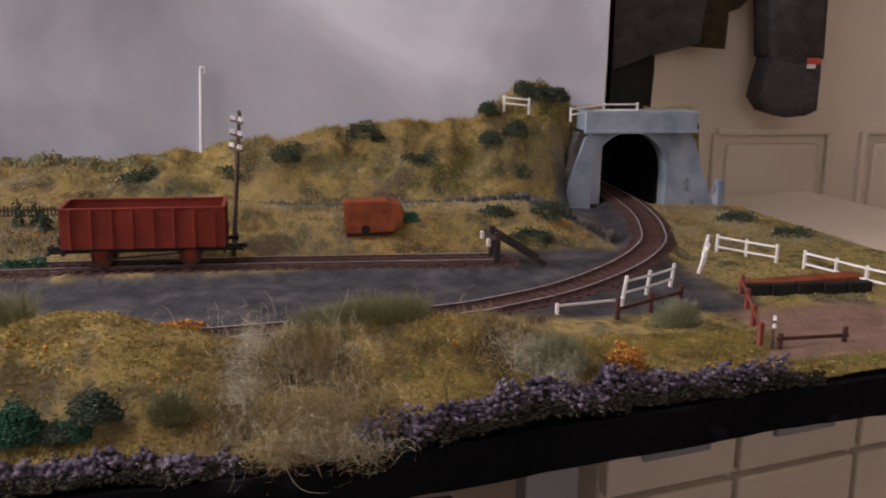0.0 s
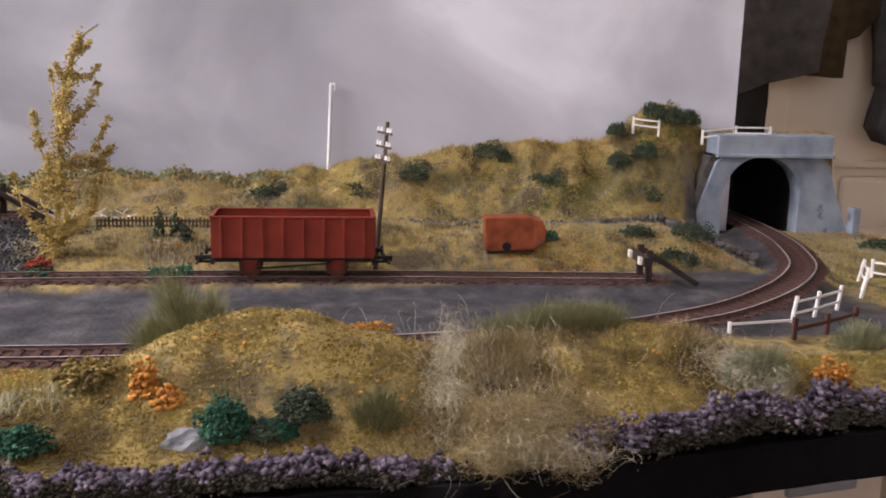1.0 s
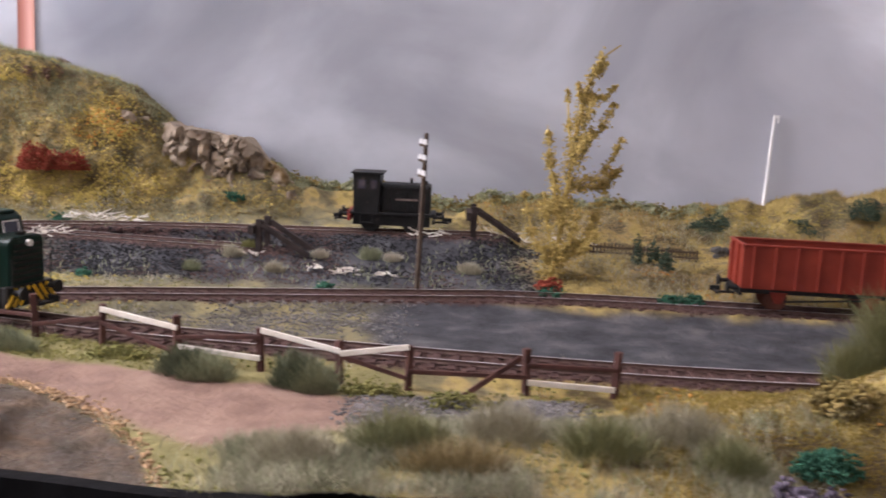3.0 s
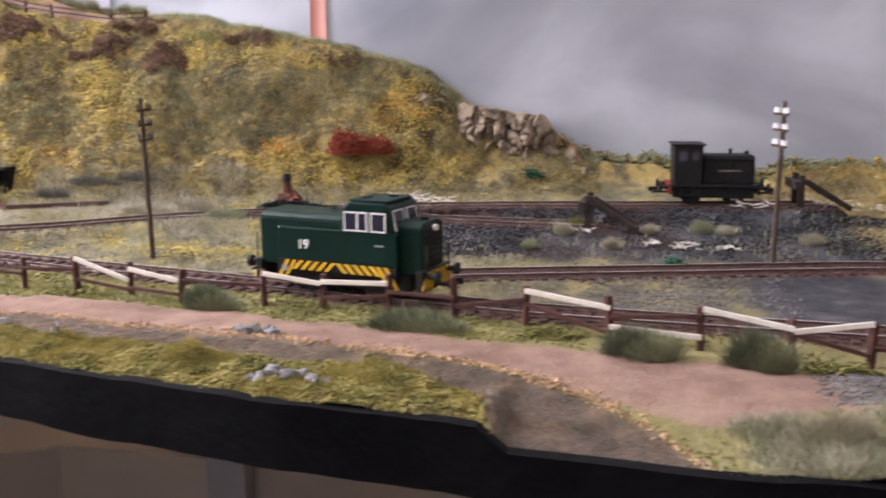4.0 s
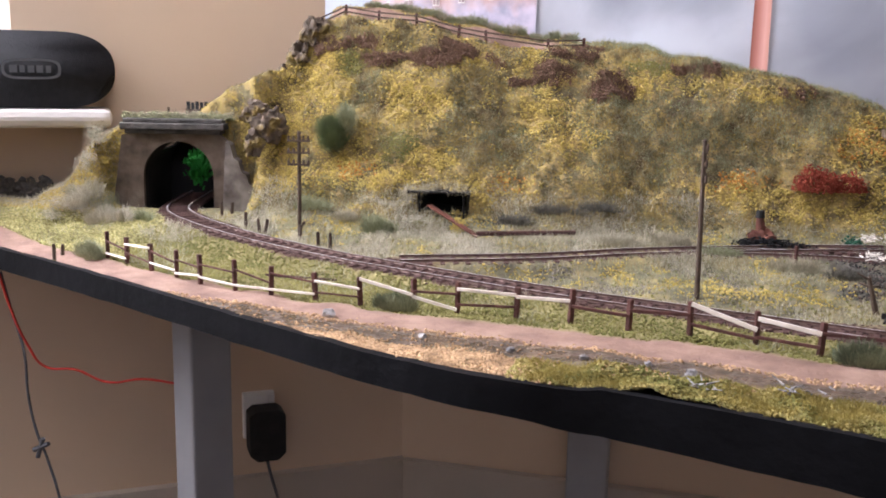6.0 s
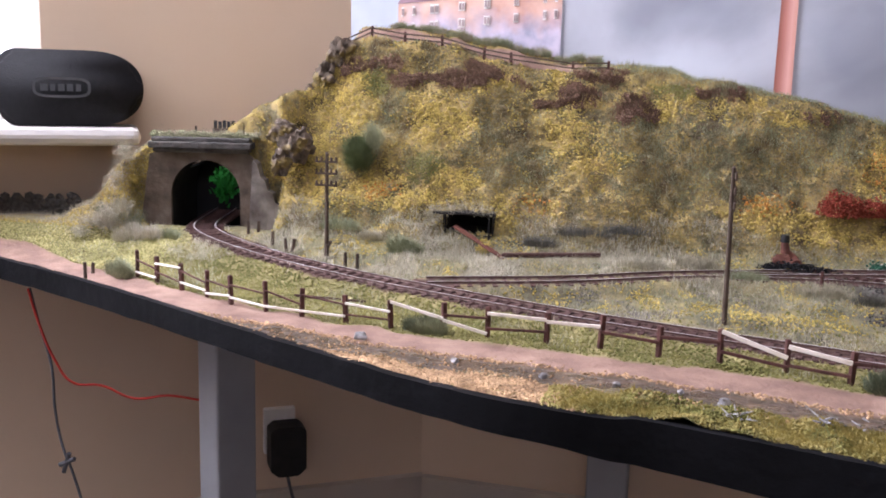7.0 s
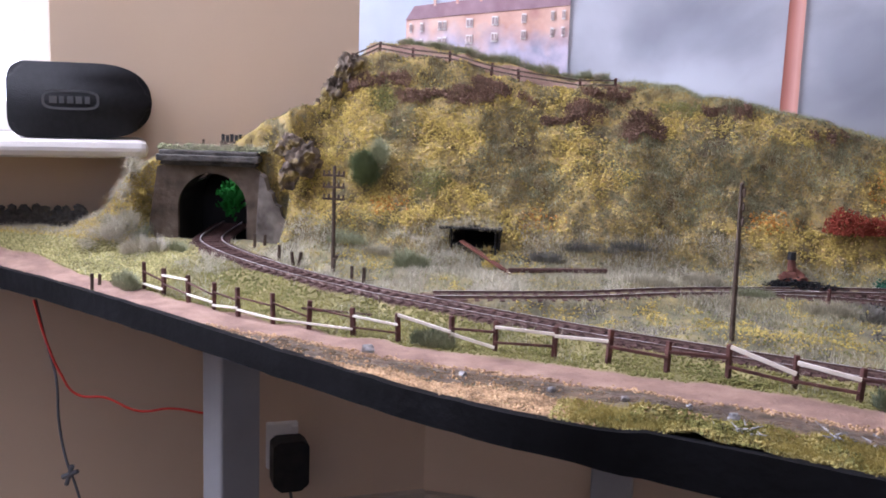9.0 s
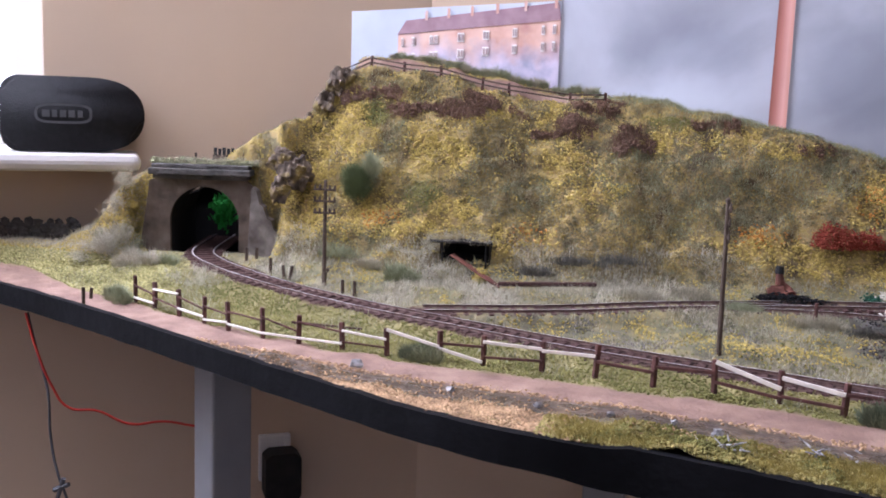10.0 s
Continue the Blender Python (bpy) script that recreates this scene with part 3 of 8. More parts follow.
def height(x, y, rough=True):
    x, y = np.asarray(x, float), np.asarray(y, float)
    base = 0.9465 + 0.019 * step(0.37, 0.50, y) * step(0.36, 0.10, x)
    base = base - 0.0055 * step(-0.130, -0.122, x) * step(0.0, -0.06, x) * step(0.20, 0.14, y)
    # the mossy bank along the front edge
    base = base + 0.0022 * step(-0.425, -0.405, x) * step(-0.122, -0.130, x) * step(0.046, 0.030, y - front(x))
    px, py = portal_plan(x, y)
    top, foot = np.interp(px, HILL_X, HILL_Z), np.interp(px, FOOT_X, FOOT_Y)
    crest = np.interp(px, *zip(*TOP_Y))
    t = np.clip((py - foot) / (crest - foot), 0, 1)
    z = base + np.maximum(top - base, 0) * t**1.25
    # the lane on the hilltop climbs a little towards the back
    z = z + 0.011 * step(0.578, 0.603, y) * step(-0.71, -0.68, x) * step(-0.42, -0.50, x)
    # scrub bank behind the wagon
    z = z + 0.020 * step(0.415, 0.455, y) * step(0.56, 0.50, y) * step(0.17, 0.27, x) * step(0.56, 0.50, x)
    # front mounds
    z = z + 0.0375 * np.exp(-(((x - 0.232) / np.where(x < 0.232, 0.092, 0.070)) ** 2) - ((y - 0.180) / 0.036) ** 2)
    z = z + 0.028 * np.exp(-(((x - 0.375) / 0.075) ** 2) - ((y - 0.188) / 0.034) ** 2)
    z = z + 0.007 * np.exp(-(((x - 0.06) / 0.08) ** 2) - ((y - 0.150) / 0.020) ** 2)
    z = z + 0.0055 * np.exp(-(((x + 0.350) / 0.050) ** 2) - ((y - 0.384) / 0.022) ** 2)
    if rough:
        far = step(0.016, 0.028, track_gap(x, y))
        hill = np.clip((z - 0.96) / 0.03, 0, 1) * (0.35 + 0.65 * step(0.34, 0.42, y))
        z = z + far * (0.0016 * lumps(x, y, 28, 3.1) + 0.0009 * lumps(x, y, 80, 7.7)) + far * hill * (1 - 0.55 * t**6) * (1 + 0.45 * step(0.1, 0.2, x)) * (0.015 * lumps(x, 1.7 * y, 15, 1.3) + 0.012 * lumps(x, 2.0 * y, 40, 5.2) + 0.005 * lumps(x, 2.0 * y, 95, 8.2))
        moss = step(-0.44, -0.40, x) * step(-0.122, -0.135, x) * step(0.044, 0.034, y - front(x))
        z = z + moss * (0.0050 * lumps(x, y, 55, 4.4) + 0.0030 * lumps(x, y, 120, 6.1))
        gap, level = track_near(x, y)
        near = 1 - step(0.0145, 0.028, gap)
        z = np.where((near > 0) & (t <= 0.02), z * (1 - near) + near * (level + 0.0009), z)
    return z


ROAD_X = [-0.90, -0.80, -0.66, -0.60, -0.524, -0.374, -0.243, -0.162, -0.061, 0.06]
ROAD_UP = [0.42, 0.375, 0.318, 0.302, 0.288, 0.280, 0.258, 0.236, 0.212, 0.205]
ROAD_LO = [0.385, 0.345, 0.283, 0.272, 0.256, 0.243, 0.222, 0.203, 0.158, 0.165]


def ground_kind(x, y):
    gap = track_gap(x, y)
    wob = 0.006 * lumps(x, y, 40, 2.2)
    bed = step(0.0185, 0.0135, gap + 0.7 * wob)
    # the overgrown end of the siding has hardly any ballast left
    off_main = y - np.interp(x, MAIN[::-1, 0], MAIN[::-1, 1])
    bed = bed * (1 - 0.75 * step(-0.22, -0.30, x) * step(-0.70, -0.66, x) * step(0.020, 0.026, off_main))
    ash = np.zeros_like(bed)
    pan = step(-0.035, -0.005, x + 3 * wob) * step(0.0, 0.012, y - 0.262 + wob) * step(0.385, 0.375, y + wob) * step(0.60, 0.56, x)
    curve = MAIN[MAIN[:, 0] > 0.40]
    inside = step(0.012, -0.004, x - np.interp(y, curve[::-1, 1], curve[::-1, 0]))
    pan = np.maximum(pan, step(0.42, 0.46, x) * step(0.27, 0.29, y) * step(0.60, 0.57, y) * inside * np.maximum(step(0.545, 0.560, x), step(0.430, 0.415, y)))
    yard = step(-0.30, -0.22, x + 4 * wob) * step(0.10, 0.05, x + 4 * wob) * step(0.395, 0.415, y + wob) * step(0.51, 0.49, y + wob)
    ash = np.clip(np.maximum(ash, np.maximum(pan, yard)), 0, 1)
    up, lo = np.interp(x, ROAD_X, ROAD_UP), np.interp(x, ROAD_X, ROAD_LO)
    road = step(0.004, -0.002, y - up + wob) * step(-0.004, 0.002, y - lo + wob) * step(0.03, -0.02, x)
    lane = step(0.578, 0.581, y + 0.3 * wob) * step(0.595, 0.592, y + 0.3 * wob) * step(-0.71, -0.69, x) * step(-0.47, -0.50, x)
    road = np.maximum(road, lane)
    slag = step(-0.02, 0.0, x + 2 * wob) * step(0.085, 0.06, x + 2 * wob) * step(0.168, 0.178, y + wob) * step(0.212, 0.204, y + wob)
    ash = np.maximum(ash, slag)
    clay = step(0.535, 0.555, x - 0.35 * (y - 0.20) + 3 * wob) * step(0.18, 0.20, y + wob) * step(0.28, 0.255, y + wob)
    road = np.clip(np.maximum(road, clay), 0, 1)
    wet = step(0.006, -0.004, y - lo + wob) * step(-0.030, -0.018, y - lo + wob) * step(-0.70, -0.62, x) * step(-0.17, -0.20, x)
    w_up = np.interp(x, [-0.21, -0.184, -0.139, -0.10, -0.076, -0.055], [0.218, 0.211, 0.195, 0.174, 0.149, 0.108])
    w_lo = np.interp(x, [-0.21, -0.183, -0.139, -0.128, -0.12], [0.216, 0.200, 0.163, 0.129, 0.10])
    fork = step(0.004, -0.002, y - w_up + 0.7 * wob) * step(-0.004, 0.002, y - w_lo + 0.7 * wob) * step(-0.205, -0.19, x) * step(-0.045, -0.06, x)
    wet = np.maximum(wet, fork)
    road = road * (1 - fork)
    return ash * (1 - road), road, np.clip(wet, 0, 1) * 0.9, bed


# ---------------------------------------------------------------- scenic ground
WALL_A, WALL_D = np.array([-0.66, 0.72]), np.array([-0.82, -0.572])


def left_wall_y(x):
    return WALL_A[1] + (x - WALL_A[0]) * WALL_D[1] / WALL_D[0]


GRID = {}


def build_ground():
    nx, ny = 560, 170
    xs = np.linspace(-1.0, 0.76, nx)
    v = np.linspace(0, 1, ny)
    x, v2 = np.meshgrid(xs, v, indexing="ij")
    y0 = front(x)
    y1 = np.where(x < -0.69, np.minimum(0.605, left_wall_y(x) - 0.012), 0.603)
    y1 = np.where(x > 0.69, np.interp(x, [0.69, 0.725, 0.74, 0.76], [0.603, 0.56, 0.40, 0.31]), y1)
    y = y0 + (y1 - y0) * v2
    z = height(x, y)
    GRID.update(x=x, y=y, z=z)
    verts = np.stack([x, y, z], -1).reshape(-1, 3)
    idx = np.arange(nx * ny).reshape(nx, ny)
    f = np.stack([idx[:-1, :-1], idx[1:, :-1], idx[1:, 1:], idx[:-1, 1:]], -1).reshape(-1, 4)
    c = verts[f].mean(1)
    lx, ly = portal_plan(c[:, 0], c[:, 1])
    # includes an unseen slot over the left tunnel, added to let light in
    hole = ((np.abs(c[:, 0] + 0.557) < 0.0185) & (c[:, 1] > 0.455) & (c[:, 1] < 0.525) & (c[:, 2] > 0.9770) & (c[:, 2] < 0.9910)) | ((np.abs(lx + 0.7865) < 0.034) & (ly > 0.500) & (ly < 0.520) & (c[:, 2] < 1.034)) | ((np.abs(lx + 0.789) < 0.026) & (ly > 0.536) & (ly < 0.575)) | ((np.abs(c[:, 0] - 0.6235) < 0.037) & (c[:, 1] > 0.583) & (c[:, 2] < 1.02))
    ob = sheet("ground", verts.tolist(), f[~hole].tolist(), M["ground"], "modelled hillside ground of turf, ash and dirt road on a layout board", "ground", "structure")
    r, g, b, bed = ground_kind(x, y)
    col = np.stack([r, g, b, bed], -1).reshape(-1)
    at = ob.data.color_attributes.new("ground_kind", "FLOAT_COLOR", "POINT")
    at.data.foreach_set("color", col.astype(np.float32))
    low = step(0.982, 0.970, z) * step(0.03, -0.02, x) * step(-0.845, -0.80, x)
    main_y = np.interp(x, MAIN[::-1, 0], MAIN[::-1, 1])
    green = low * step(0.004, -0.004, y - main_y + 0.008 * lumps(x, y, 40, 3.9)) + step(-0.80, -0.845, x) * step(0.982, 0.970, z)
    tone = np.stack([low, np.clip(green, 0, 1), 0 * low, 0 * low + 1], -1).reshape(-1)
    at = ob.data.color_attributes.new("ground_tone", "FLOAT_COLOR", "POINT")
    at.data.foreach_set("color", tone.astype(np.float32))
    return ob


build_ground()


def build_fascia():
    """The black board that closes the layout's front edge, and the board under it."""
    xs = np.linspace(-1.02, 0.765, 180)
    bm = bmesh.new()
    rows = []
    for x in xs:
        y = float(front(x))
        zt = float(height(x, y + 0.004, False)) + 0.001
        zt = min(zt, 0.9495 if x > -0.41 else 0.9475) if x < -0.126 else min(zt, 0.944)
        zt += 0.0007 * noise.noise((x * 60, 0, 0))
        zb = zt - float(np.interp(x, [-0.95, -0.65, -0.5, -0.43, -0.40, -0.28, 0.1, 0.3], [0.0165, 0.0152, 0.0155, 0.017, 0.021, 0.0240, 0.024, 0.019])) + 0.0006 * noise.noise((x * 30, 5, 0))
        rows.append([bm.verts.new(p) for p in ((x, y - 0.004, zt), (x, y + 0.002, zt), (x, y + 0.002, zb), (x, y - 0.004, zb))])
    for a, b in zip(rows, rows[1:]):
        for k in range(4):
            j = (k + 1) % 4
            bm.faces.new((a[k], b[k], b[j], a[j]))
    bm.faces.new(rows[0])
    bm.faces.new(list(reversed(rows[-1])))
    tagged(part("fascia", bm, M["fascia"]), "black-painted curved fascia board along the layout's front edge", "fascia board", "", "structure")
    bm = bmesh.new()
    loop = [(x, float(front(x)) + 0.003) for x in np.linspace(-1.0, 0.76, 60)] + [(0.755, 0.31), (0.735, 0.42), (0.72, 0.56), (0.69, 0.6), (-0.69, 0.6)] + [(x, min(0.6, left_wall_y(x) - 0.014)) for x in (-0.80, -0.9, -1.0)]
    lo, hi = [[bm.verts.new((x, y, z)) for x, y in loop] for z in (0.9335, 0.9385)]
    bm.faces.new(lo), bm.faces.new(hi)
    for k in range(len(loop)):
        j = (k + 1) % len(loop)
        bm.faces.new((lo[k], lo[j], hi[j], hi[k]))
    tagged(part("baseboard", bm, M["fascia_core"]), "plywood baseboard under the model layout", "board", "", "structure")


build_fascia()

# ---------------------------------------------------------------- room
FLOOR = 0.608


def wall(name, a, b, z0, z1, thick, material, label):
    """An upright wall from a to b in plan, its face on that line, its thickness to the right of a to b."""
    a, b = Vector((*a, 0)), Vector((*b, 0))
    d = (b - a).normalized()
    n = Vector((d.y, -d.x, 0)) * thick
    bm = bmesh.new()
    lo = [bm.verts.new(p + Vector((0, 0, z0))) for p in (a, b, b + n, a + n)]
    hi = [bm.verts.new(p + Vector((0, 0, z1))) for p in (a, b, b + n, a + n)]
    bm.faces.new(lo), bm.faces.new(hi)
    for k in range(4):
        j = (k + 1) % 4
        bm.faces.new((lo[k], lo[j], hi[j], hi[k]))
    return tagged(part(name, bm, material), label, "wall", "", "structure")


def along(s):
    p = WALL_A + WALL_D * s
    return (float(p[0]), float(p[1]))


ROOM_TOP = 2.45
WIN0, WIN1 = 0.363, 1.90
SILL_Z = 1.030
wall("wall_west", along(WIN0), along(0), FLOOR, ROOM_TOP, -0.12, M["wall"], "plain magnolia-painted plaster wall beside the window")
wall("wall_west", along(WIN1), along(WIN0), FLOOR, SILL_Z, -0.12, M["wall"], "plain magnolia-painted plaster wall under the window")
wall("wall_west", along(WIN1), along(WIN0), 2.05, ROOM_TOP, -0.12, M["wall"], "plain magnolia-painted plaster wall over the window")
wall("wall_west", along(2.9), along(WIN1), FLOOR, ROOM_TOP, -0.12, M["wall"], "plain magnolia-painted plaster wall")
wall("wall_west", (-3.1, -2.0), along(2.9), FLOOR, ROOM_TOP, -0.12, M["wall"], "plain magnolia-painted plaster wall")
wall("wall_north", (-0.66, 0.72), (0.66, 0.72), FLOOR, ROOM_TOP, -0.06, M["wall"], "plain magnolia-painted plaster wall behind the layout")
wall("wall_north_return", (0.66, 0.72), (0.66, 0.94), FLOOR, ROOM_TOP, -0.06, M["wall"], "plain magnolia-painted return of the wall")
wall("wall_door", (0.66, 0.94), (2.2, 0.94), FLOOR, ROOM_TOP, -0.06, M["wall"], "plain magnolia-painted wall round the door")
wall("wall_east", (2.2, 0.94), (2.2, -2.0), FLOOR, ROOM_TOP, -0.06, M["wall"], "plain magnolia-painted wall")
wall("wall_south", (2.2, -2.0), (1.5, -2.0), FLOOR, ROOM_TOP, -0.06, M["wall"], "plain magnolia-painted wall")
# unseen opening, added so the fill lamp has somewhere to shine from
wall("wall_south", (1.5, -2.0), (-0.7, -2.0), FLOOR, 1.35, -0.06, M["wall"], "plain magnolia-painted wall under an opening added for the fill lamp")
wall("wall_south", (1.5, -2.0), (-0.7, -2.0), 2.4, ROOM_TOP, -0.06, M["wall"], "plain magnolia-painted wall over an opening added for the fill lamp")
wall("wall_south", (-0.7, -2.0), (-3.1, -2.0), FLOOR, ROOM_TOP, -0.06, M["wall"], "plain magnolia-painted wall")
tagged(part("floor", boxes(((-0.4, -0.4, FLOOR - 0.05), (6.4, 4.6, 0.1))), M["carpet"]), "dark carpeted floor under the layout", "floor", "", "structure")
# the ceiling is left open for the overhead fill; no roof light is known
tagged(part("ceiling", boxes(((-2.27, -0.4, ROOM_TOP + 0.05), (2.66, 4.6, 0.1)), ((1.64, -0.4, ROOM_TOP + 0.05), (3.08, 4.6, 0.1)), ((-0.42, -1.58, ROOM_TOP + 0.05), (1.04, 2.24, 0.1)), ((-0.42, 1.14, ROOM_TOP + 0.05), (1.04, 1.58, 0.1))), M["ceiling"]), "plain white ceiling with an opening added for the overhead fill lamp", "ceiling", "", "structure")
wall("baseboard_trim", along(2.9), along(0.0), FLOOR, FLOOR + 0.064, 0.010, M["skirting"], "cream-painted skirting board along the wall")
wall("baseboard_trim", (-0.655, 0.717), (0.66, 0.717), FLOOR, FLOOR + 0.064, 0.010, M["skirting"], "cream-painted skirting board along the wall")

# ---------------------------------------------------------------- painted backdrop
BACK = 0.607
bd = part("backdrop", boxes(((0.05, BACK + 0.003, 1.19), (1.12, 0.006, 0.50))), M["sky"])
tagged(bd, "grey cloudy sky painted on an upright backdrop board", "backdrop", "", "structure")
bm = bmesh.new()
pts = [(-0.701, 0.95), (-0.510, 0.95), (-0.510, 1.188), (-0.701, 1.178)]
fr, bk = [[bm.verts.new((x, yy, z)) for x, z in pts] for yy in (BACK - 0.001, BACK + 0.005)]
bm.faces.new(fr), bm.faces.new(bk)
for k in range(4):
    bm.faces.new((fr[k], fr[(k + 1) % 4], bk[(k + 1) % 4], bk[k]))
tagged(part("backdrop", bm, M["sky_blue"]), "blue-grey sky photo print at the backdrop's end", "backdrop", "", "structure")

# ---------------------------------------------------------------- tunnel portals
def arch_face(outline_left, outline_right, z_top, xc, r, spring, z0, y0, y1):
    """A wall in x, z with an arched opening, drawn from y0 to y1."""
    bm = bmesh.new()
    n = 18
    arch = [(xc - r, z0)] + [(xc - r * math.cos(math.pi * k / n), spring + r * math.sin(math.pi * k / n)) for k in range(n + 1)] + [(xc + r, z0)]
    left = [(x, z) for x, z in outline_left]
    right = [(x, z) for x, z in outline_right]
    half = len(arch) // 2
    def band(inner, outer):
        k = len(inner)
        m = len(outer)
        po = np.array(outer)
        s = np.r_[0, np.cumsum(np.linalg.norm(np.diff(po, axis=0), axis=1))]
        u = np.linspace(0, s[-1], k)
        return [(np.interp(a, s, po[:, 0]), np.interp(a, s, po[:, 1])) for a in u]
    top_mid = (xc, z_top)
    lo = band(arch[: half + 1], left + [top_mid])
    ro = band(arch[half:], [top_mid] + right)
    inner = arch
    outer = lo + ro[1:]
    rows = []
    for (ix, iz), (ox, oz) in zip(inner, outer):
        rows.append([bm.verts.new(p) for p in ((ix, y0, iz), (ox, y0, oz), (ox, y1, oz), (ix, y1, iz))])
    for a, b in zip(rows, rows[1:]):
        for k in range(4):
            j = (k + 1) % 4
            bm.faces.new((a[k], b[k], b[j], a[j]))
    bm.faces.new(rows[0]), bm.faces.new(rows[-1])
    return bm


def tunnel_tube(xc, r, spring, z0, y0, y1, parent, cap=False, light_slot=None):
    bm = bmesh.new()
    n = 18
    arch = [(xc - r, z0)] + [(xc - r * math.cos(math.pi * k / n), spring + r * math.sin(math.pi * k / n)) for k in range(n + 1)] + [(xc + r, z0)]
    a = [bm.verts.new((x, y0, z)) for x, z in arch]
    b = [bm.verts.new((x + 0.0, y1, z)) for x, z in arch]
    if light_slot:
        ring = [a] + [[bm.verts.new((x, yy, z)) for x, z in arch] for yy in light_slot] + [b]
    else:
        ring = [a, b]
    for r, (p, q) in enumerate(zip(ring, ring[1:])):
        for k in range(len(arch)):
            j = (k + 1) % len(arch)
            if light_slot and r == 1 and 4 < k < 16:
                continue
            bm.faces.new((p[k], q[k], q[j], p[j]))
    if cap:
        bm.faces.new(list(reversed(b)))
    ob = part("tunnel_lining", bm, M["hole_dark"], parent, "tunnel lining coloured near-black for the shade inside")
    mod = ob.modifiers.new("thick", "SOLIDIFY")
    mod.thickness, mod.offset = 0.002, 1
    return ob


# right-hand portal, smooth blue-grey card with battered sides
pr = thing("tunnel_portal", Matrix(), "blue-grey tunnel portal with battered sides and an arched mouth", "tunnel portal")
part("face", arch_face([(0.560, 0.944), (0.583, 1.012)], [(0.682, 1.012), (0.690, 0.985), (0.707, 0.944)], 1.014, 0.6235, 0.0350, 0.9775, 0.944, 0.574, 0.590), M["stone_blue"], pr)
part("flank", prism([(0.553, 0.944), (0.562, 0.944), (0.584, 1.012), (0.577, 1.012)], 0.578, 0.604), M["stone_dark"], pr, "rough sooty flank wall")
part("coping", boxes(((0.6310, 0.581, 1.0225), (0.104, 0.024, 0.017), 0.0012)), M["stone_blue"], pr)
part("string_course", boxes(((0.6310, 0.5685, 1.0135), (0.106, 0.004, 0.003), 0.0006)), M["stone_blue"], pr)
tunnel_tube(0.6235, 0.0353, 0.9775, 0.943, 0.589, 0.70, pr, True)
part("buttress", boxes(((0.7085, 0.570, 0.957), (0.007, 0.010, 0.026), 0.001)), M["stone_blue"], pr)

# left-hand portal, brown stone with a heavy cornice
turn = Matrix.Translation((*PORTAL_PIVOT, 0)) @ Matrix.Rotation(PORTAL_TURN, 4, "Z") @ Matrix.Translation((-PORTAL_PIVOT[0], -PORTAL_PIVOT[1], 0))
pl = thing("tunnel_portal", turn, "weathered brown stone tunnel portal with a heavy grey cornice", "tunnel portal")
part("face", arch_face([(-0.843, 0.955), (-0.832, 1.0285)], [(-0.7465, 1.0285), (-0.738, 0.955)], 1.0285, -0.7865, 0.0290, 0.9925, 0.955, 0.500, 0.5052), M["stone_brown"], pl)
part("cornice", boxes(((-0.789, 0.503, 1.0295), (0.079, 0.016, 0.0035), 0.001), ((-0.789, 0.502, 1.0340), (0.085, 0.020, 0.0055), 0.001), ((-0.789, 0.503, 1.0385), (0.081, 0.016, 0.0035), 0.0008)), M["stone_dark"], pl, "dark grey stone cornice")
part("wing_wall", prism([(-0.749, 0.955), (-0.717, 0.955), (-0.717, 0.978), (-0.722, 0.979), (-0.7225, 0.986), (-0.727, 0.988), (-0.728, 0.996), (-0.733, 0.998), (-0.735, 1.007), (-0.739, 1.009), (-0.741, 1.020), (-0.745, 1.023)], 0.490, 0.508, 0.0006), M["stone_lit"], pl)
# lining left open above the fern, an added gap that lights it
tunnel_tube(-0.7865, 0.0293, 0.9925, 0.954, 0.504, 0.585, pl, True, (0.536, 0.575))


# ---------------------------------------------------------------- track
def track(name, line, label, sleeper_step=0.0085, sunk=0.0):
    """Flat-bottomed rails on sleepers along a line of points."""
    th = thing(name, Matrix(), label, "track")
    d = np.gradient(line, axis=0)
    d /= np.linalg.norm(d, axis=1)[:, None]
    nrm = np.stack([-d[:, 1], d[:, 0], 0 * d[:, 0]], -1)
    for side in (-1, 1):
        for nm, prof, mt in (("rail", [(-0.0008, 0.0018), (0.0008, 0.0018), (0.0004, 0.0024), (0.0005, 0.0036), (-0.0005, 0.0036), (-0.0004, 0.0024)], M["rail"]),):
            bm = bmesh.new()
            rows = []
            for p, n in zip(line, nrm):
                c = p + n * side * 0.00865
                rows.append([bm.verts.new(Vector(c + n * u) + Vector((0, 0, w - sunk))) for u, w in prof])
            for a, b in zip(rows, rows[1:]):
                for k in range(len(prof)):
                    j = (k + 1) % len(prof)
                    f = bm.faces.new((a[k], b[k], b[j], a[j]))
                    f.material_index = 1 if k == 3 else 0
            ob = part(nm, bm, mt, th)
            ob.data.materials.append(M["railtop"])
    me = None
    u = np.arange(0.003, 0.004 * (len(line) - 1), sleeper_step)
    for k, w in enumerate(u):
        i = int(w / 0.004)
        p = line[i] + (line[min(i + 1, len(line) - 1)] - line[i]) * ((w - 0.004 * i) / 0.004)
        m = pose(p[0], p[1], p[2] - sunk, 0, 0, math.degrees(math.atan2(d[i, 1], d[i, 0])) + 2 * noise.noise((w * 90, 0, 0)))
        if me is None:
            ob = part("sleeper", boxes(((0, 0, 0.0006), (0.0034, 0.031, 0.0024), 0.0003), ((0, 0.00865, 0.002), (0.002, 0.0034, 0.0008)), ((0, -0.00865, 0.002), (0.002, 0.0034, 0.0008))), M["sleeper"], th)
            me = ob.data
        else:
            ob = new("sleeper", me)
            ob.parent = th
        ob.matrix_world = m
    return th


track("main_line_track", MAIN, "curved main line of bright-topped rails on brown sleepers")
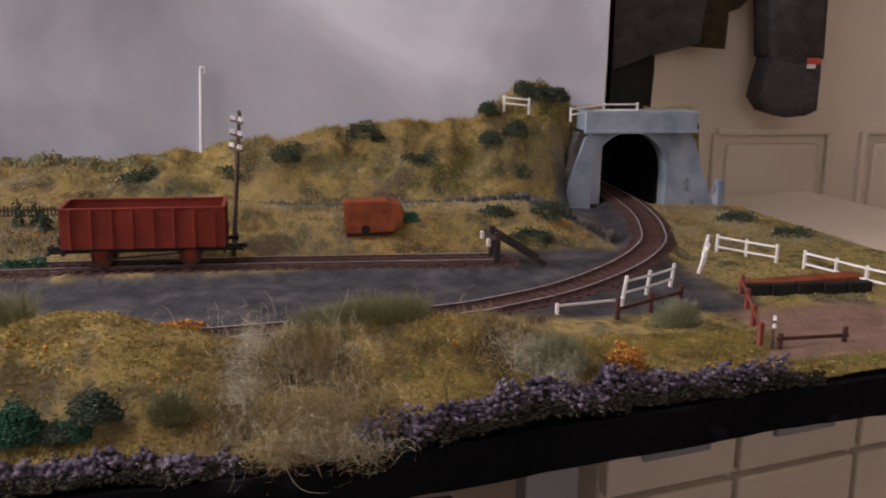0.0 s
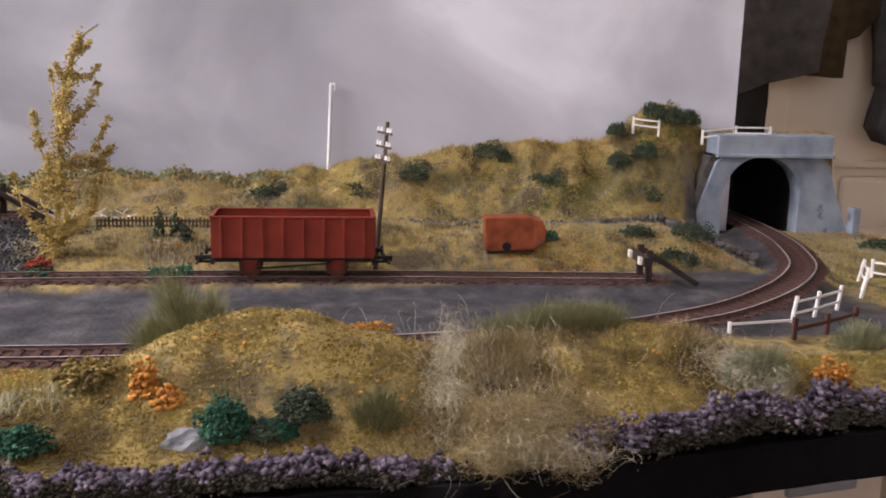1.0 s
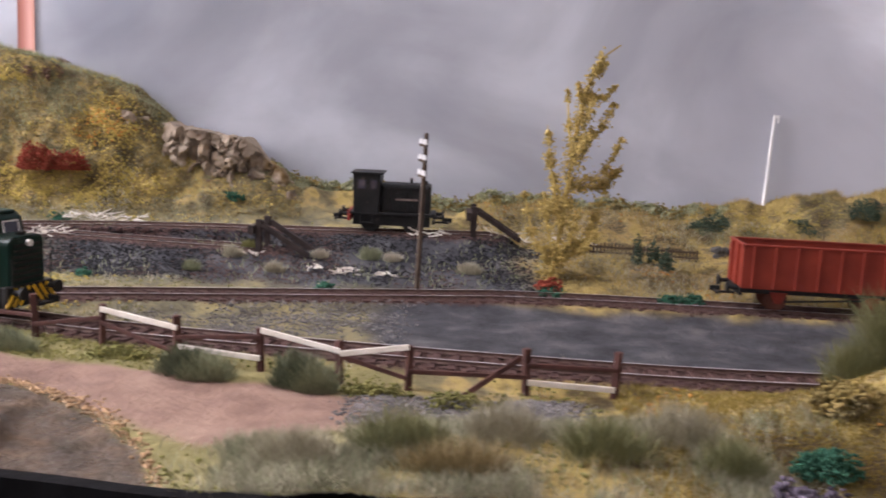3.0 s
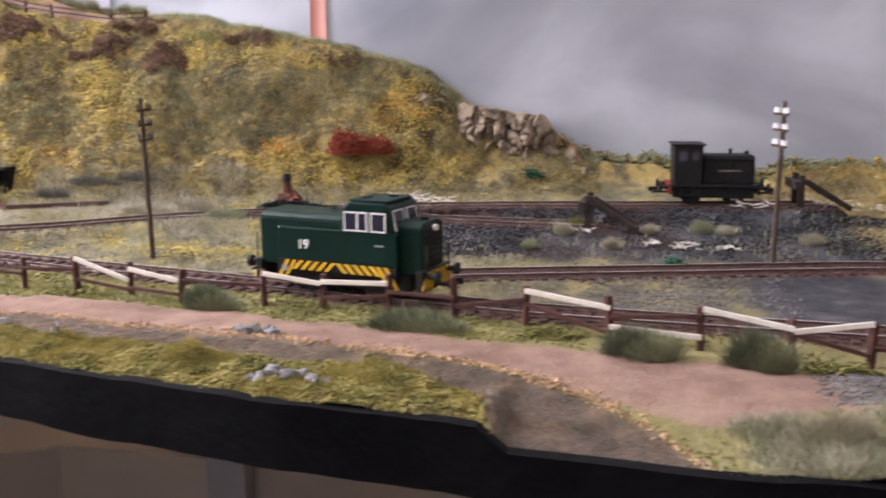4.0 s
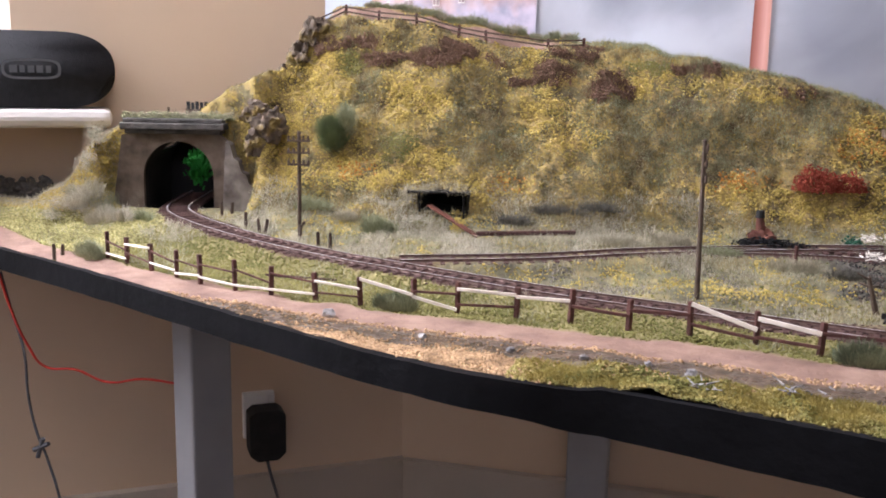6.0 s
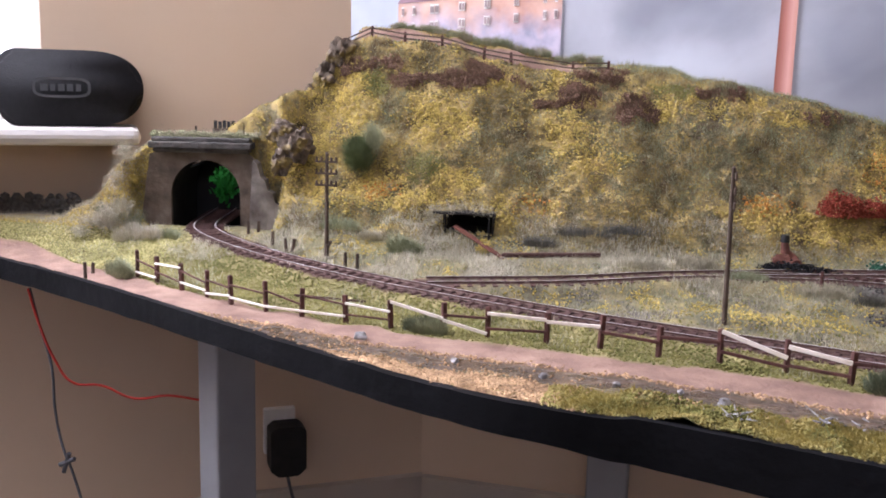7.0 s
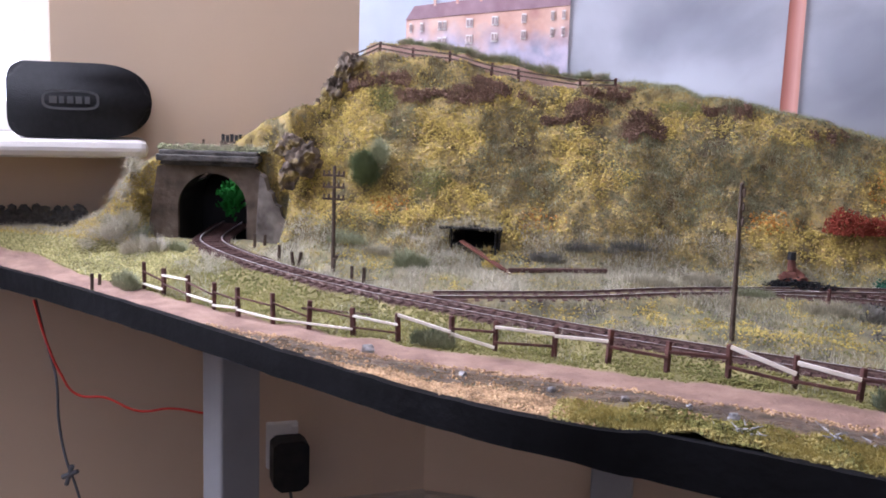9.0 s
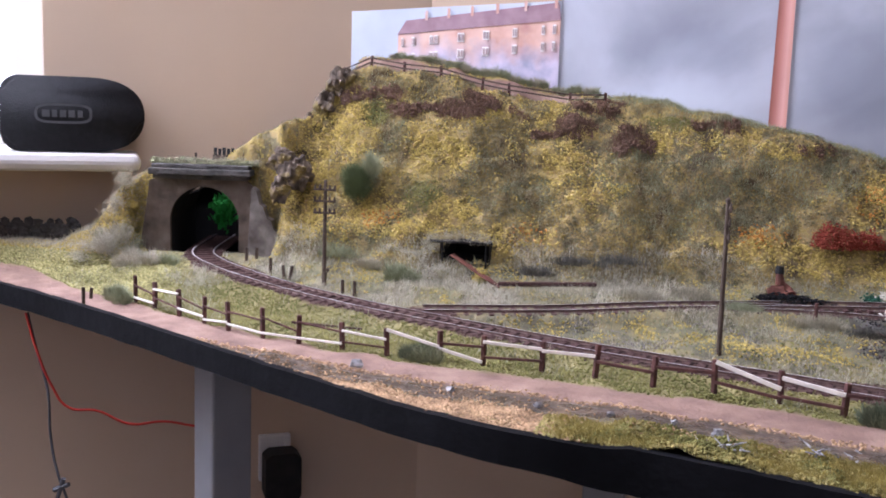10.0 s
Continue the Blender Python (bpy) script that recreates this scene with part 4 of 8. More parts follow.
track("siding_track", SIDING[: int(len(SIDING) - 12)], "rusty siding track on brown sleepers")
track("yard_track", YARD, "grass-grown rusty yard siding track", sunk=0.0006)
track("spur_track", SPUR, "short rusty spur track ending at a buffer stop", sunk=0.0006)


def place_on(line, x, dz=0.0036):
    k = int(np.argmin(np.abs(line[:, 0] - x)))
    d = line[min(k + 2, len(line) - 1)] - line[max(k - 2, 0)]
    yaw = math.degrees(math.atan2(d[1], d[0]))
    if d[0] < 0:
        yaw += 180
    return pose(*line[k][:2], line[k][2] + dz, 0, 0, yaw)


# ---------------------------------------------------------------- locomotives and wagon
def wheel(parent, x, y, r, w=0.0028, material=None):
    s = 1 if y > 0 else -1
    wh = part("wheel", rods(((x, y - w / 2, r), (x, y + w / 2, r), r, r, 24), ((x, y - s * w / 2 - 0.0004, r), (x, y - s * w / 2, r), r + 0.0009, r + 0.0009, 24)), material or M["black"], parent)
    return wh


def buffers(parent, x, sgn, z, material, half=0.0115):
    for y in (-half, half):
        part("buffer", rods(((x, y, z), (x + sgn * 0.005, y, z), 0.0014, 0.0012, 10), ((x + sgn * 0.005, y, z), (x + sgn * 0.0066, y, z), 0.0030, 0.0030, 14)), material, parent)


def coupling(parent, x, sgn, z):
    part("coupling", boxes(((x + sgn * 0.004, 0, z), (0.010, 0.003, 0.0012)), ((x + sgn * 0.0095, 0, z), (0.0012, 0.012, 0.0012)), ((x + sgn * 0.009, 0.0045, z + 0.0012), (0.006, 0.001, 0.003))), M["black"], parent)


def stripe_panel(x0, x1, y, z0, z1, lean, parent, count, width=0.0023):
    """Slanting yellow bars on a black skirt; they lean towards the middle."""
    t = 0.0003
    for k in range(count):
        c = x0 + (x1 - x0) * (k + 0.5) / count
        w = lean * (z1 - z0) * 0.5
        bm = bmesh.new()
        q = [(c - width / 2 - w, z0), (c + width / 2 - w, z0), (c + width / 2 + w, z1), (c - width / 2 + w, z1)]
        f, b = [[bm.verts.new((x, yy, z)) for x, z in q] for yy in (y - t, y + t)]
        bm.faces.new(f), bm.faces.new(b)
        for i in range(4):
            bm.faces.new((f[i], f[(i + 1) % 4], b[(i + 1) % 4], b[i]))
        part("yellow_stripe", bm, M["yellow"], parent)


def diesel_shunter(m):
    """Four-wheeled diesel shunter, nose to -x, cab towards +x; 92 mm over the beams."""
    lo = thing("diesel_shunter", Matrix(), "dark green diesel shunter with yellow and black wasp stripes", "locomotive")
    L = 0.046
    part("underframe", boxes(((0, 0, 0.0085), (0.074, 0.022, 0.009), 0.0006), ((-L + 0.0016, 0, 0.0105), (0.0032, 0.031, 0.010), 0.0004), ((L - 0.0016, 0, 0.0105), (0.0032, 0.031, 0.010), 0.0004)), M["black"], lo)
    # hood with rounded shoulders
    def hood(x0, x1, half, z0, z1, rad, nm):
        prof = [(-half, z0), (half, z0), (half, z1 - rad)] + [(half - rad + rad * math.cos(a), z1 - rad + rad * math.sin(a)) for a in (0.4, 0.8, 1.2, 1.57)]
        prof += [(-half + rad - rad * math.cos(a), z1 - rad + rad * math.sin(a)) for a in (1.57, 1.2, 0.8, 0.4)] + [(-half, z1 - rad)]
        bm = bmesh.new()
        a, b = [[bm.verts.new((x, y, z)) for y, z in prof] for x in (x0, x1)]
        bm.faces.new(a), bm.faces.new(b)
        for k in range(len(prof)):
            j = (k + 1) % len(prof)
            bm.faces.new((a[k], b[k], b[j], a[j]))
        bmesh.ops.bevel(bm, geom=[e for e in bm.edges if abs(e.verts[0].co.x - e.verts[1].co.x) < 1e-6], offset=0.0007, segments=2, affect="EDGES")
        return part(nm, bm, M["loco_green"], lo)
    hood(-0.0445, 0.004, 0.0135, 0.0135, 0.0395, 0.004, "bonnet")
    hood(0.030, 0.0445, 0.0115, 0.0135, 0.0375, 0.0035, "rear_hood")
    # side tanks and skirts
    for s in (-1, 1):
        part("side_panel", boxes(((-0.0, s * 0.0142, 0.0245), (0.066, 0.0024, 0.016), 0.0006)), M["loco_green"], lo)
        sk = part("skirt", prism([(-0.033, 0.0165), (0.033, 0.0165), (0.033, 0.0055), (0.0290, 0.0055), (0.0235, 0.0115), (-0.0235, 0.0115), (-0.0290, 0.0055), (-0.033, 0.0055)], s * 0.0150 - 0.0006, s * 0.0150 + 0.0006), M["black"], lo)
        y = s * 0.0158
        stripe_panel(-0.0235, -0.001, y, 0.0118, 0.0162, 0.95, sk, 5)
        stripe_panel(0.001, 0.0235, y, 0.0118, 0.0162, -0.95, sk, 5)
        stripe_panel(-0.0320, -0.0245, y, 0.0060, 0.0162, 0.62, sk, 2, 0.0020)
        stripe_panel(0.0245, 0.0320, y, 0.0060, 0.0162, -0.62, sk, 2, 0.0020)
        for xx in (-0.0285, 0.0285):
            part("grey_plate", boxes(((xx, s * 0.0162, 0.0120), (0.0030, 0.0006, 0.0026))), M["grey_plastic"], sk)
    # cab
    prof = [(0.0015, 0.0300), (0.0045, 0.0440), (0.0070, 0.0462), (0.0265, 0.0462), (0.0290, 0.0440), (0.0310, 0.0300), (0.0310, 0.0140), (0.0015, 0.0140)]
    cab = part("cab", prism(prof, -0.0150, 0.0150, 0.0007), M["loco_green"], lo)
    part("roof", boxes(((0.0168, 0, 0.0468), (0.0215, 0.0250, 0.0014), 0.0006), ((0.022, 0.004, 0.0478), (0.0035, 0.0035, 0.001)), ((0.012, -0.004, 0.0477), (0.002, 0.006, 0.0008))), M["loco_green"], cab)
    for s in (-1, 1):
        for x0, x1, bar in ((0.0052, 0.0172, True), (0.0196, 0.0270, False)):
            y = s * 0.0152
            part("window_pane", boxes((((x0 + x1) / 2, y, 0.0372), (x1 - x0, 0.0006, 0.0086), 0.0002)), M["glass"], cab)
            fr = [(((x0 + x1) / 2, y, 0.0415), (x1 - x0 + 0.0008, 0.0012, 0.0007)), (((x0 + x1) / 2, y, 0.0329), (x1 - x0 + 0.0008, 0.0012, 0.0007)), ((x0, y, 0.0372), (0.0007, 0.0012, 0.009)), ((x1, y, 0.0372), (0.0007, 0.0012, 0.009))]
            if bar:
                fr.append((((x0 + x1) / 2 + 0.001, y, 0.0372), (0.0009, 0.0012, 0.009)))
            part("window_frame", boxes(*fr), M["cream"], cab)
    for sx, xx, tilt in ((-1, 0.0031, 12), (1, 0.0299, -12)):
        for yy in (-0.0068, 0.0068):
            bm = bmesh.new()
            box(bm, (0, 0, 0), (0.0006, 0.0098, 0.0090), 0.0002, pose(xx, yy, 0.0380, 0, tilt, 0))
            part("window_pane", bm, M["glass"], cab)
            bm = bmesh.new()
            for c, sz in (((0, 0, 0.0046), (0.0011, 0.0104, 0.0006)), ((0, 0, -0.0046), (0.0011, 0.0104, 0.0006)), ((0, 0.0050, 0), (0.0011, 0.0006, 0.0096)), ((0, -0.0050, 0), (0.0011, 0.0006, 0.0096))):
                box(bm, c, sz, 0, pose(xx, yy, 0.0380, 0, tilt, 0))
            part("window_frame", bm, M["cream"], cab)
    # ends
    for sgn in (-1, 1):
        x = sgn * L
        buffers(lo, x, sgn, 0.0130, M["black"])
        coupling(lo, x, sgn, 0.0075)
        part("grille", boxes(*[((x - sgn * 0.0013, 0, 0.018 + 0.0026 * k), (0.0008, 0.017, 0.0011)) for k in range(7)]), M["black"], lo, "black radiator grille bars")
        be = part("beam_stripes", boxes(((x + sgn * 0.0002, 0, 0.0105), (0.0005, 0.0305, 0.0095))), M["black"], lo)
        for k in range(-3, 4):
            if k == 0:
                continue
            bm = bmesh.new()
            box(bm, (0, 0, 0), (0.0006, 0.0017, 0.0100), 0, pose(x + sgn * 0.0006, k * 0.0043, 0.0105, 38 if k > 0 else -38))
            part("yellow_stripe", bm, M["yellow"], be)
        for y in (-0.0125, 0.0125):
            part("handrail", rods(((x + sgn * 0.001, y, 0.013), (x + sgn * 0.001, y, 0.028), 0.0004)), M["black"], lo)
        part("lamp", rods(((x - sgn * 0.001, 0, 0.0345), (x + sgn * 0.0006, 0, 0.0345), 0.0016, 0.0016, 12)), M["cream"], lo)
    for x in (-0.0175, 0.0175):
        for y in (-0.0083, 0.0083):
            wheel(lo, x, y, 0.0062)
    part("exhaust", rods(((-0.012, 0.004, 0.039), (-0.012, 0.004, 0.0415), 0.0012, 0.0012, 10)), M["black"], lo)
    part("filler", rods(((0.039, 0.002, 0.037), (0.039, 0.002, 0.039), 0.0022, 0.0022, 12)), M["black"], lo)
    for s in (-1, 1):
        num = text_mesh("19", 0.0066, 0.0002)
        ob = new("running_number", num)
        ob.data.materials.append(M["cream"])
        ob.parent = lo
        ob.matrix_world = pose(-0.0215 if s < 0 else -0.0135, s * 0.01560, 0.0222, 90, 0, 0 if s < 0 else 180)
        part("maker_plate", boxes(((0.0235, s * 0.0153, 0.0262), (0.0050, 0.0003, 0.0009))), M["grey_plastic"], cab)
    lo.matrix_world = m
    return lo


def text_mesh(words, size, depth):
    cu = bpy.data.curves.new("words", "FONT")
    cu.body, cu.size, cu.extrude, cu.offset = words, size, depth, 0.00006
    ob = bpy.data.objects.new("words", cu)
    scene.collection.objects.link(ob)
    me = bpy.data.meshes.new_from_object(ob.evaluated_get(bpy.context.evaluated_depsgraph_get()))
    bpy.data.objects.remove(ob)
    bpy.data.curves.remove(cu)
    return me


diesel_shunter(place_on(MAIN, -0.218))


def black_shunter(m):
    lo = thing("black_shunter", Matrix(), "small weathered black shunting engine parked in the yard", "locomotive")
    part("underframe", boxes(((0, 0, 0.008), (0.052, 0.024, 0.007), 0.0005)), M["loco_black"], lo)
    part("running_plate", boxes(((0, 0, 0.0125), (0.056, 0.029, 0.002), 0.0004)), M["loco_black"], lo)
    part("cab", prism([(-0.026, 0.013), (-0.026, 0.0375), (-0.027, 0.0390), (-0.0075, 0.0390), (-0.0085, 0.0375), (-0.0085, 0.013)], -0.0145, 0.0145, 0.0005), M["loco_black"], lo)
    part("cab_roof", boxes(((-0.017, 0, 0.0395), (0.022, 0.031, 0.0012), 0.0005)), M["loco_black"], lo)
    for s in (-1, 1):
        part("window_pane", boxes(((-0.0205, s * 0.0146, 0.032), (0.005, 0.0006, 0.006)), ((-0.0125, s * 0.0146, 0.032), (0.004, 0.0006, 0.006))), M["glass"], lo)
    part("bonnet", boxes(((0.0090, 0, 0.0225), (0.034, 0.022, 0.0205), 0.0018)), M["loco_black"], lo)
    for k in range(5):
        part("bonnet_door", boxes(((-0.004 + 0.0055 * k, 0, 0.0225), (0.0045, 0.0226, 0.015), 0.0002)), M["loco_black"], lo)
    part("radiator_cap", rods(((0.022, 0, 0.032), (0.022, 0, 0.035), 0.0014, 0.0014, 8), ((0.012, 0.005, 0.032), (0.012, 0.005, 0.036), 0.001, 0.001, 8)), M["loco_black"], lo)
    for sgn in (-1, 1):
        part("buffer_beam", boxes(((sgn * 0.0285, 0, 0.0105), (0.002, 0.029, 0.007), 0.0003)), M["red"] if sgn < 0 else M["loco_black"], lo, "dull red buffer beam" if sgn < 0 else "")
        part("lettering_bar", boxes(((0.010, sgn * 0.0115, 0.0225), (0.015, 0.0004, 0.0012))), M["dull_letter"], lo, "faded line of unreadable lettering")
        part("handrail", rods(((-0.006, sgn * 0.0118, 0.0300), (0.024, sgn * 0.0118, 0.0300), 0.0004)), M["loco_black"], lo)
        part("step", boxes(((-0.017, sgn * 0.0145, 0.0060), (0.010, 0.0020, 0.0010)), ((-0.021, sgn * 0.0145, 0.0090), (0.0010, 0.0016, 0.007)), ((-0.013, sgn * 0.0145, 0.0090), (0.0010, 0.0016, 0.007))), M["loco_black"], lo)
        buffers(lo, sgn * 0.029, sgn, 0.0115, M["black"])
        coupling(lo, sgn * 0.029, sgn, 0.007)
    for x in (-0.014, 0.014):
        for y in (-0.0083, 0.0083):
            wheel(lo, x, y, 0.0060)
    lo.matrix_world = m
    return lo


black_shunter(place_on(YARD, -0.026, 0.0030))


def mineral_wagon(m):
    w = thing("mineral_wagon", Matrix(), "oxide-red open mineral wagon standing empty on the siding", "wagon")
    hl, hw, z0, z1 = 0.0475, 0.0165, 0.0130, 0.0375
    body = part("wagon_floor", boxes(((0, 0, z0 + 0.0005), (2 * hl - 0.001, 2 * hw - 0.001, 0.001))), M["wagon"], w)
    for s in (-1, 1):
        part("side_wall", boxes(((0, s * hw, (z0 + z1) / 2), (2 * hl + 0.001, 0.0010, z1 - z0))), M["wagon"], w)
        part("end_wall", boxes(((s * hl, 0, (z0 + z1) / 2), (0.0010, 2 * hw - 0.001, z1 - z0))), M["wagon"], w)
    part("top_rim", boxes(((0, -hw, z1), (2 * hl + 0.002, 0.0022, 0.0012), 0.0003), ((0, hw, z1), (2 * hl + 0.002, 0.0022, 0.0012), 0.0003), ((-hl, 0, z1), (0.0022, 2 * hw, 0.0012), 0.0003), ((hl, 0, z1), (0.0022, 2 * hw, 0.0012), 0.0003)), M["wagon"], body)
    for s in (-1, 1):
        for k in range(8):
            part("rib", boxes(((-0.0420 + 0.0120 * k, s * (hw + 0.0009), (z0 + z1) / 2), (0.0016, 0.0016, z1 - z0 - 0.001), 0.0003)), M["wagon"], body)
    for s in (-1, 1):
        for k in (-1, 1):
            part("end_rib", boxes(((s * (hl + 0.0009), k * 0.007, (z0 + z1) / 2), (0.0016, 0.0016, z1 - z0 - 0.001), 0.0003)), M["wagon"], body)
    part("solebar", boxes(((0, -0.0125, 0.0115), (0.095, 0.0018, 0.0032)), ((0, 0.0125, 0.0115), (0.095, 0.0018, 0.0032)), ((-0.0475, 0, 0.0110), (0.0018, 0.031, 0.0045)), ((0.0475, 0, 0.0110), (0.0018, 0.031, 0.0045))), M["black"], w)
    for x in (-0.026, 0.026):
        for y in (-0.0083, 0.0083):
            wh = wheel(w, x, y, 0.0060, 0.0026, M["dull_rust"])
            s = 1 if y > 0 else -1
            part("axlebox", prism([(x - 0.005, 0.0110), (x - 0.0018, 0.0045), (x + 0.0018, 0.0045), (x + 0.005, 0.0110)], s * 0.0128 - 0.0009, s * 0.0128 + 0.0009), M["wagon"], w)
    part("brake_lever", rods(((-0.022, -0.0138, 0.006), (0.020, -0.0138, 0.009), 0.0006), ((0.020, -0.0138, 0.009), (0.024, -0.0138, 0.0115), 0.0006)), M["black"], w)
    for sgn in (-1, 1):
        buffers(w, sgn * 0.0484, sgn, 0.0125, M["black"])
        coupling(w, sgn * 0.0484, sgn, 0.0075)
    w.matrix_world = m
    return w


mineral_wagon(place_on(SIDING, 0.233))


# ---------------------------------------------------------------- printed pictures on the backdrop
def rock_mesh(seed, rx, ry, rz, rough=0.35, sub=3):
    bm = bmesh.new()
    bmesh.ops.create_icosphere(bm, subdivisions=sub, radius=1.0)
    for v in bm.verts:
        c = v.co.normalized()
        d = 1 + rough * noise.noise(c * 1.7 + Vector((seed, 0, 0))) + rough * 0.6 * noise.noise(c * 4.1 + Vector((0, seed, 0)))
        q = c * d
        q = Vector((round(q.x * 3.2) / 3.2 * 0.35 + q.x * 0.65, q.y, round(q.z * 3.0) / 3.0 * 0.4 + q.z * 0.6))
        v.co = Vector((q.x * rx, q.y * ry, q.z * rz))
    return bm


def flat(name, outline, y, material, parent=None, label="", thick=0.0006):
    return part(name, prism(outline, y - thick, y), material, parent, label)


M["print_brick"] = mat("printed_brick", [(0.56, 0.30, 0.25), (0.74, 0.47, 0.38)], 45, 0.5, spots=((0.84, 0.66, 0.60), 26, 0.06))
M["print_roof"] = mat("printed_slate", [(0.30, 0.18, 0.21), (0.42, 0.28, 0.32)], 70, 0.5)
M["print_light"] = mat("printed_white", [(0.78, 0.74, 0.72), (0.9, 0.87, 0.85)], 60, 0.5)
M["print_dark"] = mat("printed_pane", [(0.36, 0.28, 0.28), (0.48, 0.38, 0.36)], 60, 0.5)

BP = BACK - 0.0012
terrace = thing("terrace_print", Matrix(), "sunlit red-brick terraced houses, photo print stuck on the backdrop", "picture")
hx = lambda u: -0.656 + 0.146 * u
top = lambda u: 1.158 + 0.014 * u
foot = lambda u: 1.108 + 0.004 * u


def facade_print():
    """Printed sunlit brick that melts into lilac haze towards the ground."""
    m = mat("printed_facade", [(0.50, 0.26, 0.22), (0.68, 0.42, 0.33), (0.80, 0.56, 0.46)], 42, 0.5)
    nt = m.node_tree
    b = nt.nodes["Principled BSDF"]
    was = b.inputs["Base Color"].links[0].from_socket
    tc = nt.nodes.new("ShaderNodeTexCoord")
    sp = nt.nodes.new("ShaderNodeSeparateXYZ")
    nt.links.new(tc.outputs["Object"], sp.inputs[0])
    n = nt.nodes.new("ShaderNodeTexNoise")
    n.inputs["Scale"].default_value, n.inputs["Detail"].default_value = 48, 4
    nt.links.new(tc.outputs["Object"], n.inputs["Vector"])
    ad = nt.nodes.new("ShaderNodeMath")
    ad.operation, ad.inputs[1].default_value = "MULTIPLY_ADD", 0.045
    nt.links.new(n.outputs["Fac"], ad.inputs[0])
    nt.links.new(sp.outputs[2], ad.inputs[2])
    mr = nt.nodes.new("ShaderNodeMapRange")
    mr.inputs[1].default_value, mr.inputs[2].default_value = 1.156, 1.178
    nt.links.new(ad.outputs[0], mr.inputs[0])
    r = nt.nodes.new("ShaderNodeValToRGB")
    e = r.color_ramp.elements
    e[0].position, e[0].color = 0.35, (0.36, 0.36, 0.47, 1)
    e[1].position, e[1].color = 0.65, (0.66, 0.59, 0.69, 1)
    n2 = nt.nodes.new("ShaderNodeTexNoise")
    n2.inputs["Scale"].default_value, n2.inputs["Detail"].default_value = 75, 5
    nt.links.new(tc.outputs["Object"], n2.inputs["Vector"])
    nt.links.new(n2.outputs["Fac"], r.inputs[0])
    mx = nt.nodes.new("ShaderNodeMix")
    mx.data_type = "RGBA"
    nt.links.new(mr.outputs[0], mx.inputs["Factor"])
    nt.links.new(r.outputs[0], mx.inputs["A"])
    nt.links.new(was, mx.inputs["B"])
    nt.links.new(mx.outputs["Result"], b.inputs["Base Color"])
    return m


flat("brick_wall", [(hx(0), foot(0)), (hx(1), foot(1)), (hx(1), top(1)), (hx(0), top(0))], BP, facade_print(), terrace)
roof = flat("roof", [(hx(0) - 0.0005, top(0)), (hx(1) + 0.0005, top(1)), (hx(0.985), top(1) + 0.0145), (hx(0.47), top(0.5) + 0.0125), (hx(0.05), top(0.05) + 0.0115)], BP - 0.0006, M["print_roof"], terrace)
for u in (0.18, 0.32, 0.465, 0.62, 0.79, 0.97):
    flat("chimney", [(hx(u) - 0.0012, top(u) + 0.010), (hx(u) + 0.0012, top(u) + 0.010), (hx(u) + 0.0012, top(u) + 0.0185), (hx(u) - 0.0012, top(u) + 0.0185)], BP - 0.0010, M["print_brick"], roof)
for u, wide in ((0.03, 0.0024), (0.10, 0.0026), (0.215, 0.0036), (0.245, 0.0034), (0.40, 0.0062), (0.555, 0.0058), (0.73, 0.0042), (0.90, 0.0030), (0.965, 0.0030)):
    for row in (0, 1):
        zc = top(u) - (0.0075 if row == 0 else 0.0215)
        w = flat("printed_window", [(hx(u) - wide / 2, zc - 0.004), (hx(u) + wide / 2, zc - 0.004), (hx(u) + wide / 2, zc + 0.004), (hx(u) - wide / 2, zc + 0.004)], BP - 0.0007, M["print_light"], terrace)
        for k in (-1, 1):
            flat("pane", [(hx(u) + k * wide * 0.24 - wide * 0.17, zc - 0.0028), (hx(u) + k * wide * 0.24 + wide * 0.17, zc - 0.0028), (hx(u) + k * wide * 0.24 + wide * 0.17, zc + 0.0028), (hx(u) + k * wide * 0.24 - wide * 0.17, zc + 0.0028)], BP - 0.0012, M["print_dark"], w)


def chimney_print():
    """Printed brick, deep red on one side and pale pink on the sunlit one."""
    m = mat("printed_chimney", [(0.80, 0.76, 0.74), (0.98, 0.95, 0.94)], 70, 0.5, stretch=(1, 1, 0.25))
    nt = m.node_tree
    b = nt.nodes["Principled BSDF"]
    was = b.inputs["Base Color"].links[0].from_socket
    tc = nt.nodes.new("ShaderNodeTexCoord")
    sp = nt.nodes.new("ShaderNodeSeparateXYZ")
    nt.links.new(tc.outputs["Object"], sp.inputs[0])
    mr = nt.nodes.new("ShaderNodeMapRange")
    mr.inputs[1].default_value, mr.inputs[2].default_value = -0.3355, -0.3212
    nt.links.new(sp.outputs[0], mr.inputs[0])
    r = nt.nodes.new("ShaderNodeValToRGB")
    e = r.color_ramp.elements
    for k, (p, c) in enumerate(((0.05, (0.36, 0.13, 0.10)), (0.35, (0.60, 0.26, 0.21)), (0.72, (0.86, 0.50, 0.44)), (0.97, (0.80, 0.42, 0.35)))):
        if k > 1:
            e.new(p)
        e[k].position, e[k].color = p, (*c, 1)
    nt.links.new(mr.outputs[0], r.inputs[0])
    mu = nt.nodes.new("ShaderNodeMix")
    mu.data_type, mu.blend_type = "RGBA", "MULTIPLY"
    mu.inputs["Factor"].default_value = 1.0
    nt.links.new(r.outputs[0], mu.inputs["A"])
    nt.links.new(was, mu.inputs["B"])
    nt.links.new(mu.outputs["Result"], b.inputs["Base Color"])
    return m


stack = thing("chimney_print", Matrix(), "tall red-brick mill chimney printed on the backdrop", "picture")
flat("shaft", [(-0.3355, 1.060), (-0.3212, 1.060), (-0.3227, 1.30), (-0.3340, 1.30)], BP, chimney_print(), stack)

